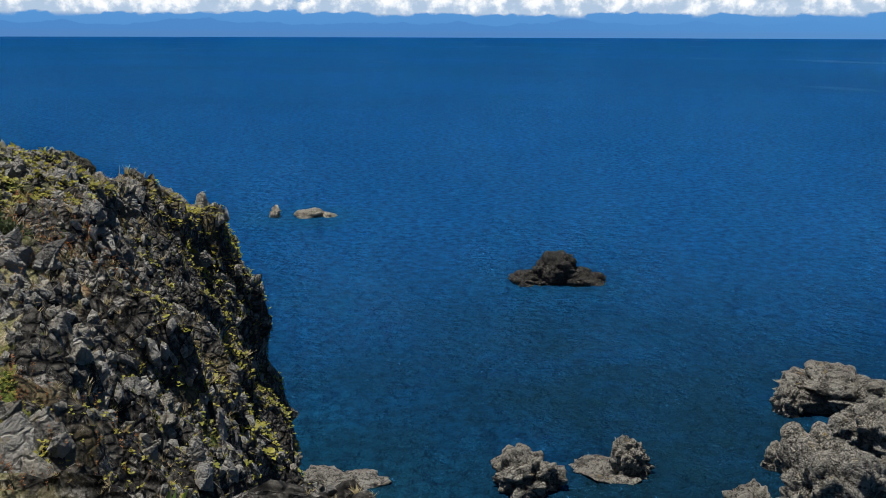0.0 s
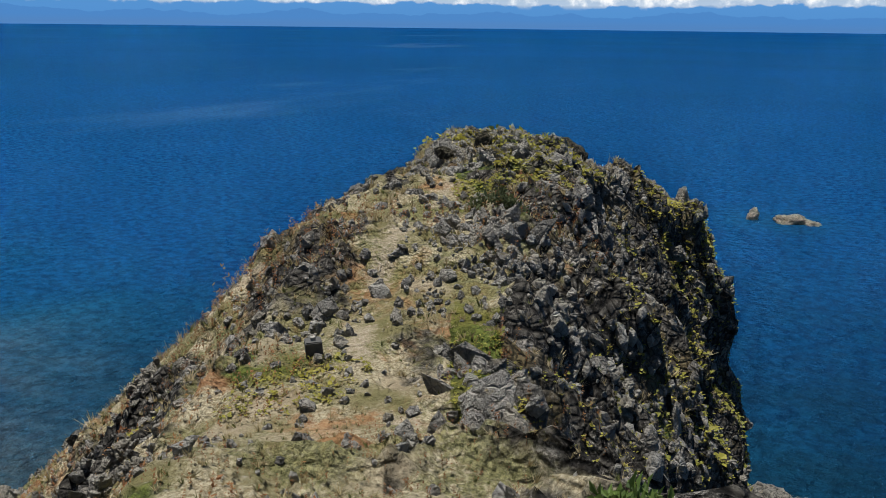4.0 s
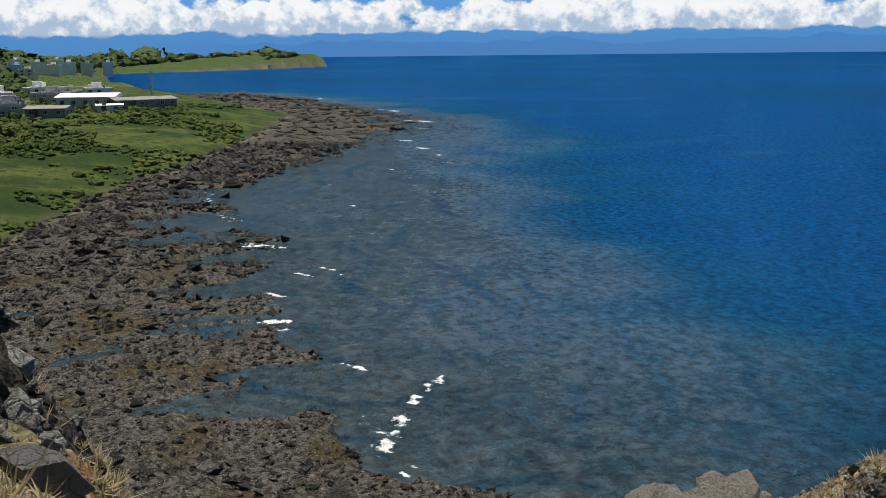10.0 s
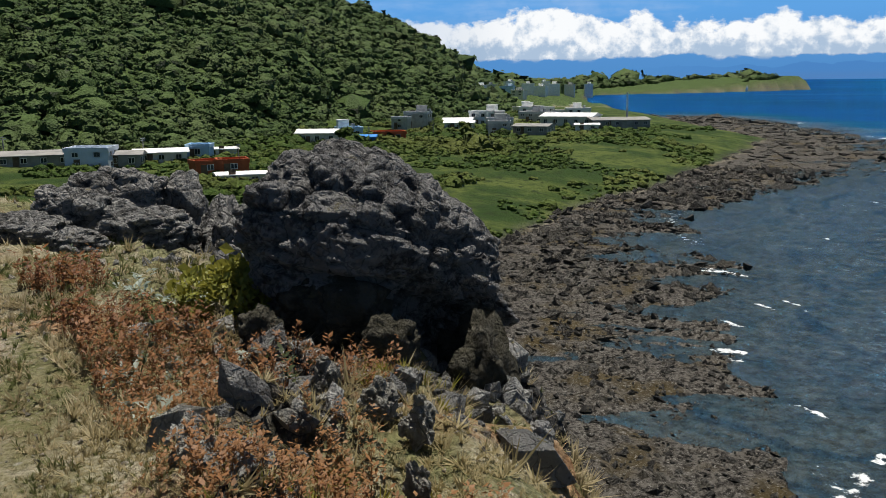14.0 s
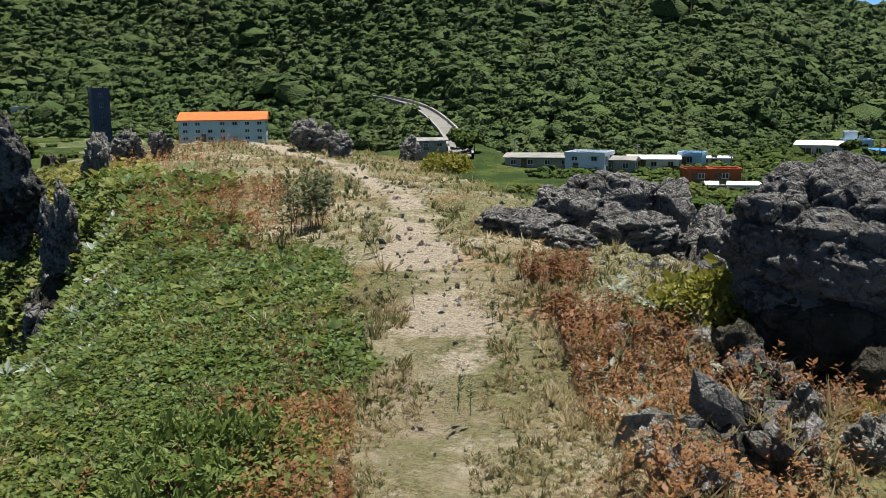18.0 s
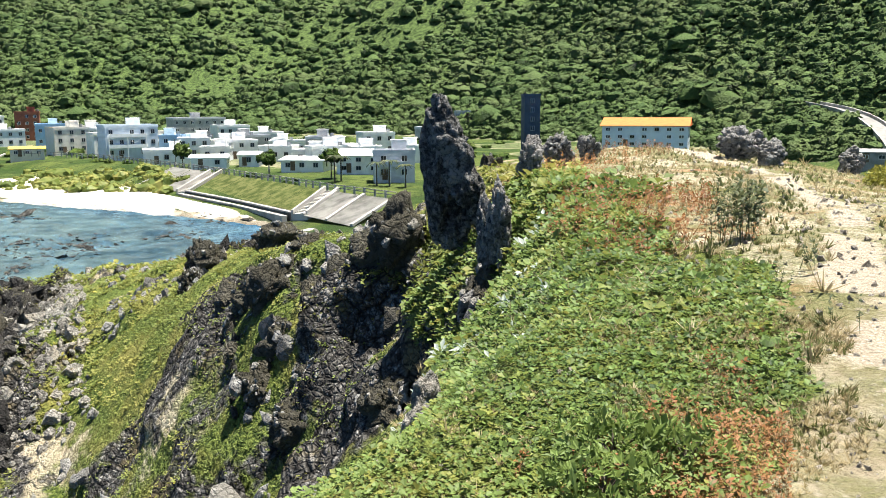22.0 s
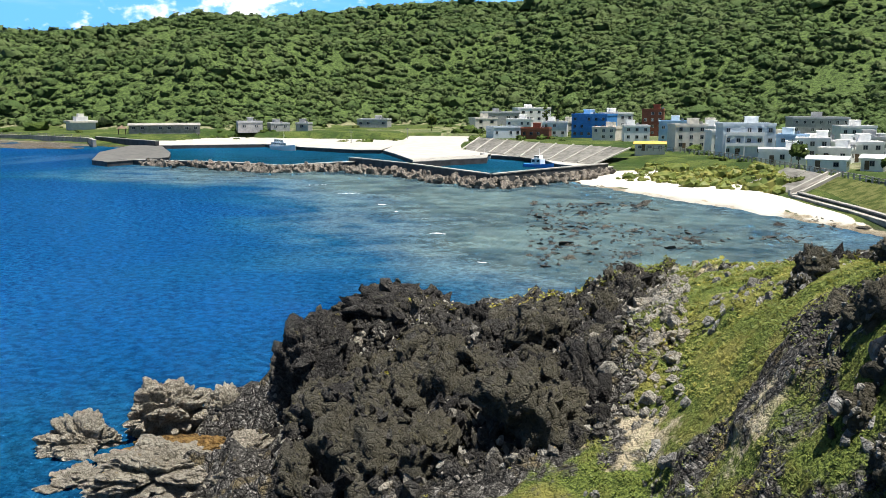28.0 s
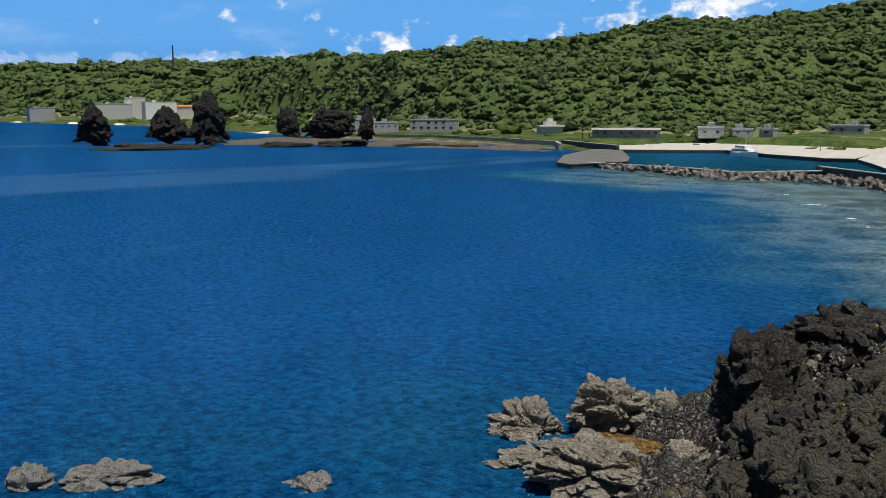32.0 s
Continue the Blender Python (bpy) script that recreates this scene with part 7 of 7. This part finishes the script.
LOW = [leafy(s, 4) for s in range(350, 356)]
woods("coastal_tufts", 11000, 84, 122, 78, 330, 30, 0.42, SCRUB, "low tufts and herbs in the coastal turf", lambda x, y, z, g, d: (g["land"] > 2.5) & (g["up"] < 0) & (g["high"] < 0.1) & (fbm(x, y, 22, 3, 160) > -0.15), LOW, 1.1, 0.9)


def tree(x, y, z, h, r, seed, label, shape="round"):
    root = new("tree")
    root.matrix_world = pose(x, y, z)
    bm = bmesh.new()
    bmesh.ops.create_cone(bm, cap_ends=True, segments=7, radius1=h * 0.03, radius2=h * 0.012, depth=h * 0.75, matrix=Matrix.Translation((0, 0, h * 0.36)))
    k = random.Random(seed)
    for i in range(5):
        a = k.uniform(0, 6.28)
        m = Matrix.Translation((0, 0, h * k.uniform(0.4, 0.65))) @ Matrix.Rotation(a, 4, "Z") @ Matrix.Rotation(radians(48), 4, "Y") @ Matrix.Translation((0, 0, h * 0.12))
        bmesh.ops.create_cone(bm, cap_ends=True, segments=5, radius1=h * 0.012, radius2=h * 0.004, depth=h * 0.26, matrix=m)
    part("trunk", bm, BARK, root)
    n = 26
    kk = np.random.RandomState(seed)
    u = kk.normal(size=(n, 3))
    u /= np.linalg.norm(u, axis=1)[:, None]
    pos = u * (kk.uniform(0.3, 1, n)[:, None]) * ((r, r, h * 0.42) if shape == "cone" else (r, r, r * 0.7)) + (0, 0, h * (0.5 if shape == "cone" else 0.8))
    c = scatter("crown", LEAFY, pos, kk.uniform(0.28, 0.5, n) * r, SCRUB, "", "", tilt=0.4, seed=seed, kind="")
    c.parent = root
    for key in ("kind", "category", "label"):
        if key in c:
            del c[key]
    return tagged(root, label, "tree", "village trees")


for i, (az, d, h, r, s) in enumerate(((186.9, 470, 15, 1.9, "cone"), (186.2, 470, 16, 1.9, "cone"), (163.2, 195, 6, 2.0, "round"), (172.1, 236, 5, 2.2, "round"), (167, 205, 5, 2.2, "round"), (194, 480, 7, 3, "round"), (106.5, 222, 4, 1.8, "round"), (99, 240, 4, 2, "round"), (155, 210, 6, 2.5, "round"), (159.8, 200, 5, 2, "round"), (128.5, 204, 4, 2.2, "round"), (129.6, 207, 4, 2.2, "round"), (129.1, 201, 3.5, 2.0, "round"))):
    p = bearing(az, d)
    tree(p.x, p.y, max(3, level(p.x, p.y)), h, r, 500 + i, "narrow dark cypress-like tree" if s == "cone" else "small green tree among the houses", s)


def palm(x, y, z, h, seed):
    root = new("palm_tree")
    root.matrix_world = pose(x, y, z)
    bm = bmesh.new()
    bmesh.ops.create_cone(bm, cap_ends=True, segments=8, radius1=0.2, radius2=0.12, depth=h, matrix=Matrix.Translation((0, 0, h / 2)))
    part("trunk", bm, BARK, root)
    k = random.Random(seed)
    for i in range(9):
        bm = bmesh.new()
        a, droop = 6.28 * i / 9 + k.uniform(-0.2, 0.2), k.uniform(0.5, 1.0)
        pts = [(t * 2.0, 0.9 * t - droop * 2.0 * t * t, 0.28 * math.sin(math.pi * min(1, t + 0.1)) + 0.02) for t in (0, 0.25, 0.5, 0.75, 1.0)]
        rows = [[bm.verts.new((u, -w, h + v - 0.15)), bm.verts.new((u, 0, h + v)), bm.verts.new((u, w, h + v - 0.15))] for u, v, w in pts]
        for p, q in zip(rows, rows[1:]):
            bm.faces.new((p[0], p[1], q[1], q[0]))
            bm.faces.new((p[1], p[2], q[2], q[1]))
        bm.transform(Matrix.Rotation(a, 4, "Z"))
        part("frond", bm, WEED, root)
    return tagged(root, "thin palm tree in front of the houses", "palm", "palms")


for i, (az, d, h) in enumerate(((163.0, 188, 5.5), (162.6, 190, 5.2), (159.6, 178, 5.0), (160.4, 180, 4.6), (158.6, 176, 4.4))):
    p = bearing(az, d)
    palm(p.x, p.y, max(3, level(p.x, p.y)), h, 40 + i)


# small plants of the lookout ------------------------------------------------
def leaf_cluster(seed, n=7, spread=1.0, lift=0.55, width=0.42):
    """A rosette of broad folded leaves."""
    k = np.random.RandomState(seed)
    v, f = [], []
    for i in range(n):
        a, up, ln = k.uniform(0, 6.28), k.uniform(0.1, lift), k.uniform(0.55, 1.0)
        c, s = math.cos(a), math.sin(a)
        o = np.array([c, s, 0]) * k.uniform(0, 0.5) * spread + (0, 0, k.uniform(0, 0.4))
        side = np.array([-s, c, 0]) * width * ln * 0.5
        tip = np.array([c, s, 0]) * ln * 0.8 + (0, 0, up * ln)
        mid = tip * 0.5 + (0, 0, 0.10)
        b = len(v)
        v += [o, o + mid + side, o + tip, o + mid - side]
        f += [(b, b + 1, b + 2), (b, b + 2, b + 3)]
    return np.array(v), np.array(f)


def tuft(seed, n=9, lean=0.5, width=0.05):
    """A tuft of grass blades."""
    k = np.random.RandomState(seed)
    v, f = [], []
    for i in range(n):
        a, t, h = k.uniform(0, 6.28), k.uniform(0.05, lean), k.uniform(0.5, 1.0)
        c, s = math.cos(a), math.sin(a)
        o = np.array([c, s, 0]) * k.uniform(0, 0.18)
        side = np.array([-s, c, 0]) * width
        b = len(v)
        v += [o - side, o + side, o + (c * t * h * 1.2, s * t * h * 1.2, h)]
        f += [(b, b + 1, b + 2)]
    return np.array(v), np.array(f)


def stalk(seed, n=16, bushy=0.16):
    """A stiff seed stalk with short side flakes."""
    k = np.random.RandomState(seed)
    v, f = [(-0.012, 0, 0), (0.012, 0, 0), (0.006, 0.006, 1.0)], [(0, 1, 2)]
    v = [np.array(p) for p in v]
    for i in range(n):
        z, a, ln = k.uniform(0.25, 1.0), k.uniform(0, 6.28), k.uniform(0.5, 1.0) * bushy
        c, s = math.cos(a), math.sin(a)
        o = np.array([0, 0, z])
        tip = o + (c * ln, s * ln, ln * k.uniform(0.1, 0.9))
        side = np.array([-s, c, 0.3]) * ln * 0.28
        b = len(v)
        v += [o, (o + tip) / 2 + side, tip, (o + tip) / 2 - side]
        f += [(b, b + 1, b + 2), (b, b + 2, b + 3)]
    return np.array(v), np.array(f)


ROSETTES = [leaf_cluster(s) for s in range(400, 408)]
TUFTS = [tuft(s, 9, 0.6, 0.07) for s in range(410, 418)]
WIDE_TUFTS = [tuft(s, 12, 1.3, 0.06) for s in range(420, 426)]
STALKS_S = [stalk(s, 11, 0.20) for s in range(460, 468)]
CREEPER_S = [leaf_cluster(s, 4, 1.1, 0.38, 0.8) for s in range(450, 458)]


def spread(name, shapes, n, az0, az1, d0, d1, seed, size, grow, material, label, test, power=1.2, tilt=0.3, flat=1.0, lift=0.0, top=5.0):
    x, y, d = sample(n, az0, az1, d0, d1, seed, power)
    z, g = ground_height(x, y)
    ok = test(x, y, z, g, d, np.degrees(np.arctan2(-x, y)) % 360)
    k = np.random.RandomState(seed + 7)
    r = size * k.lognormal(0, 0.28, len(x)) * np.clip(d / grow, 0.85, top)
    heap = 0.10 * np.maximum(0, fbm(x, y, 0.9, 3, 145)) if name == "creeper_mat" else 0
    scatter(name, shapes, (surface(x, y) + np.stack([0 * r, 0 * r, lift * r + heap], -1))[ok], (r[:, None] * (1, 1, flat))[ok], material, label, "plants", tilt=tilt, seed=seed)


on_ridge = lambda g, z: (np.maximum(g["main"], g["lobe"]) > z - 0.02)
flank = lambda x, y, z, g, d, az: on_ridge(g, z) & (z > 15.0) & (az + 4 * fbm(x, y, 2.4, 4, 40) + 34 / np.maximum(d, 3) * fbm(x, y, 0.9, 3, 141) > np.interp(d, FLANK_D, FLANK_AZ)) & (d + fbm(x, y, 1.6, 2, 41) > 2.9) & (line_distance(x, y, TRAIL) > 0.45)
spread("creeper_mat", CREEPER_S, 40000, 130, 168, 3.4, 21, 31, 0.035, 6.0, LEAF, "dense mat of glossy green creeper leaves on the slope", flank, 1.15, lift=0.35)
spread("creeper_mat", CREEPER_S, 11000, 136, 170, 4, 24, 32, 0.036, 6.0, TURF_GREEN, "dense mat of glossy green creeper leaves on the slope", flank, 1.3, lift=0.5)
lobe_green = lambda x, y, z, g, d, az: on_ridge(g, z) & (az > 156) & (az < 184) & (fbm(x, y, 3.2, 3, 50) > -0.42)
spread("lobe_turf", CREEPER_S, 44000, 155, 185, 20, 72, 33, 0.060, 22.0, TURF_GREEN, "green creeping turf on the far slope", lobe_green, 1.4, lift=0.2)
spread("lobe_turf", CREEPER_S, 11000, 157, 203, 20, 72, 34, 0.065, 22.0, MAT_GREEN, "yellowish herb patches on the far slope", lambda x, y, z, g, d, az: on_ridge(g, z) & (fbm(x, y, 4.5, 2, 52) > 0.15), 1.4, lift=0.2)
spread("knob_herbs", CREEPER_S, 7000, 184, 203, 40, 64, 51, 0.075, 22.0, MAT_GREEN, "yellow-green herbs on the top of the lava knob", lambda x, y, z, g, d, az: on_ridge(g, z) & (g["lobe"] > 3.2) & (fbm(x, y, 2.6, 3, 161) > 0.12), 1.6, lift=0.5)
cush = lambda x, y, z, g, d, az: on_ridge(g, z) & (fbm(x, y, 3.0, 3, 50) > np.where(az < 23, -0.12, 0.42))
spread("cushion_plants", CREEPER_S, 36000, 1, 44, 6, 32, 35, 0.050, 13.0, MAT_GREEN, "yellow-green cushion plants on the rocks", cush, 1.5, lift=0.35)
weedy = lambda x, y, z, g, d, az: on_ridge(g, z) & (line_distance(x, y, TRAIL) > 0.75) & (fbm(x, y, 1.6, 3, 55) > -0.16) & (az < 128.5) & ((x + 6.5) ** 2 + (y + 1.8) ** 2 > 1.5)
spread("rust_red_weeds", STALKS_S, 12000, 98, 141, 3.2, 8.2, 36, 0.135, 6.0, RUST, "dry rust-red weeds beside the trail", weedy, 1.5, tilt=0.12)
spread("rust_red_weeds", STALKS_S, 4200, 131, 150, 4.4, 30, 37, 0.15, 8.0, RUST, "dry rust-red weeds along the green slope", lambda x, y, z, g, d, az: on_ridge(g, z) & (line_distance(x, y, TRAIL) > 0.7) & (fbm(x, y, 1.8, 3, 56) > 0.05) & (np.abs(az + 4 * fbm(x, y, 2.4, 4, 40) - np.interp(d, FLANK_D, FLANK_AZ)) < 5), 1.3, tilt=0.3, top=1.5)
spread("rust_red_weeds", STALKS_S, 1500, 136, 152, 3.1, 5.3, 38, 0.115, 5.0, RUST, "rust-red herb beside the creeper", lambda x, y, z, g, d, az: on_ridge(g, z) & (fbm(x, y, 0.4, 2, 58) > 0.0), 1.5, tilt=0.2)
spread("rust_red_weeds", STALKS_S, 5200, 14, 64, 4.2, 18, 39, 0.085, 7.0, RUST, "rust-red weeds on the headland path", lambda x, y, z, g, d, az: on_ridge(g, z) & (fbm(x, y, 1.2, 2, 57) > 0.08), 1.4, tilt=0.2)
anywhere = lambda x, y, z, g, d, az: on_ridge(g, z) & (line_distance(x, y, TRAIL) > 0.28) & (fbm(x, y, 1.1, 3, 61) > -0.25)
spread("dry_grass", WIDE_TUFTS, 17000, 60, 160, 2.3, 30, 41, 0.05, 5.0, STRAW, "bleached dry grass on the plateau", anywhere, 1.2, tilt=0.3, flat=0.7, top=2.2)
spread("dry_grass", WIDE_TUFTS, 7000, 5, 62, 3.5, 26, 42, 0.06, 9.0, STRAW, "bleached dry grass on the headland", anywhere, 1.4, tilt=0.3)
near_trail = lambda x, y, z, g, d, az: on_ridge(g, z) & (line_distance(x, y, TRAIL) > 0.24 + 0.2 * fbm(x, y, 0.5, 2, 151)) & (fbm(x, y, 0.6, 3, 152) > -0.12)
spread("dry_grass", WIDE_TUFTS, 7000, 112, 146, 2.5, 7.5, 49, 0.040, 5.0, STRAW, "bleached dry grass along the trail", near_trail, 1.3, tilt=0.5, flat=0.6)
spread("green_grass", TUFTS, 6000, 112, 146, 2.5, 7.5, 50, 0.042, 5.0, GRASS, "thin green grass along the trail", lambda x, y, z, g, d, az: near_trail(x, y, z, g, d, az) & (fbm(x, y, 0.8, 2, 153) > 0.0), 1.3, tilt=0.4, flat=0.7)
near_edge = lambda x, y, z, g, d, az: on_ridge(g, z) & (line_distance(x, y, TRAIL) > 0.6) & (fbm(x, y, 0.7, 3, 68) > -0.2) & ((x + 6.5) ** 2 + (y + 1.8) ** 2 > 1.0)
spread("dry_grass", WIDE_TUFTS, 4200, 70, 135, 3.0, 6.6, 47, 0.075, 5.0, STRAW, "bleached dry grass among the edge stones", near_edge, 1.4, tilt=0.3, flat=0.8)
spread("green_grass", TUFTS, 2200, 84, 135, 3.2, 6.6, 48, 0.075, 5.0, MAT_GREEN, "yellow-green herb among the edge stones", lambda x, y, z, g, d, az: near_edge(x, y, z, g, d, az) & (fbm(x, y, 1.1, 2, 69) > 0.2), 1.4, tilt=0.4)
spread("green_grass", TUFTS, 19000, 60, 158, 2.3, 30, 43, 0.05, 5.0, GRASS, "thin green grass beside the trail", lambda x, y, z, g, d, az: on_ridge(g, z) & (line_distance(x, y, TRAIL) > 0.3) & (fbm(x, y, 1.3, 3, 62) > -0.12), 1.2, tilt=0.3, flat=0.7, top=2.0)
spread("green_grass", TUFTS, 2400, 5, 62, 3.5, 24, 44, 0.055, 9.0, GRASS, "thin green grass on the headland", anywhere, 1.4, tilt=0.3)
spread("silver_herb", ROSETTES, 260, 103, 122, 4.8, 7.4, 45, 0.07, 6.0, SILVER, "silver-leaved herb among the stones", lambda x, y, z, g, d, az: on_ridge(g, z) & (fbm(x, y, 0.8, 2, 63) > 0.15), 1.6, lift=0.3)
spread("silver_herb", ROSETTES, 260, 150, 166, 7, 17, 46, 0.075, 8.0, SILVER, "silver-leaved herb in the creeper", lambda x, y, z, g, d, az: on_ridge(g, z) & (fbm(x, y, 0.9, 2, 64) > 0.5), 1.6, lift=0.8)


def bush(name, x, y, r, h, n, seed, material, label, shapes, leaf):
    root = new(name)
    z = level(x, y)
    root.matrix_world = pose(x, y, z)
    k = np.random.RandomState(seed)
    u = k.normal(size=(n, 3))
    u /= np.linalg.norm(u, axis=1)[:, None]
    u[:, 2] = np.abs(u[:, 2])
    rad = 0.55 + 0.45 * k.uniform(0, 1, n) ** 0.5
    rad *= 0.75 + 0.5 * vnoise3(u * 2.0 + seed, seed)
    c = scatter("foliage", shapes, u * rad[:, None] * (r, r, h), k.uniform(0.7, 1.3, n) * leaf, material, "", "", tilt=0.7, seed=seed, kind="")
    c.parent = root
    for key in ("kind", "category", "label"):
        if key in c:
            del c[key]
    bm = bmesh.new()
    for i in range(6):
        a = i * 1.05
        m = Matrix.Rotation(a, 4, "Z") @ Matrix.Rotation(radians(35), 4, "Y") @ Matrix.Translation((0, 0, h * 0.4))
        bmesh.ops.create_cone(bm, cap_ends=True, segments=5, radius1=0.02 * r + 0.004, radius2=0.004, depth=h * 0.8, matrix=m)
    part("stem", bm, BARK, root)
    return tagged(root, label, "bush", "bushes of the lookout")


bush("green_bush", -6.25, -2.75, 0.45, 0.46, 900, 61, MAT_GREEN, "round bright yellow-green bush beside the boulder", CREEPER_S, 0.05)
bush("leafy_plant", -2.45, -3.65, 0.24, 0.2, 110, 62, LEAF, "dark green broad-leaved plant beside the trail", ROSETTES, 0.05)
bush("leafy_plant", -2.75, -3.5, 0.2, 0.16, 70, 63, LEAF, "dark green broad-leaved plant beside the trail", ROSETTES, 0.05)
bush("green_bush", -0.95, 5.1, 0.30, 0.34, 150, 64, LEAF, "small green bush on the cliff edge", ROSETTES, 0.09)
rock("rim_slab", (-1.55, -3.75, 17.95), (0.75, 0.42, 0.22), 83, GREY_RUBBLE, "pale tilted slab of rock on the rim of the green slope", 5, 0.7, 0.1, 0.9, turn=35)
bush("leafy_plant", -2.2, -3.35, 0.26, 0.2, 120, 66, LEAF, "dark green broad-leaved plant among rust-red weeds", ROSETTES, 0.05)
bush("yellow_bush", -16.8, -14.2, 0.62, 0.42, 700, 67, MAT_GREEN, "low yellow-green bush at the end of the plateau", CREEPER_S, 0.07)
bush("grey_shrub", -5.6, 15.2, 0.5, 0.35, 160, 65, WEED, "grey-green shrub among pale stones", ROSETTES, 0.1)
for i, (az, d, h, n) in enumerate(((138.3, 11.5, 0.85, 14), (138.9, 12.3, 0.8, 12), (137.8, 13.1, 0.7, 12), (139.4, 11.0, 0.6, 8), (126.3, 6.6, 0.35, 3), (131.2, 7.2, 0.4, 3), (128.2, 4.9, 0.3, 3), (120.5, 5.3, 0.55, 1), (136.0, 8.6, 0.35, 3), (110.5, 5.2, 0.4, 2), (134.9, 9.6, 0.4, 3), (124.5, 9.2, 0.3, 3))):
    p = bearing(az, d)
    root = new("tall_weed")
    root.matrix_world = pose(p.x, p.y, level(p.x, p.y))
    k = np.random.RandomState(700 + i)
    for j in range(n):
        v, f = stalk(720 + 20 * i + j, 26, 0.13)
        ob = mesh_object("stem", v * (h * k.uniform(0.6, 1.0)), f, WEED, False, root)
        ob.matrix_local = pose(k.normal(0, 0.13), k.normal(0, 0.13), 0, k.normal(0, 9), k.normal(0, 9), k.uniform(0, 360))
    tagged(root, "tall grey-green weed with feathery stems", "weed", "tall weeds by the trail")
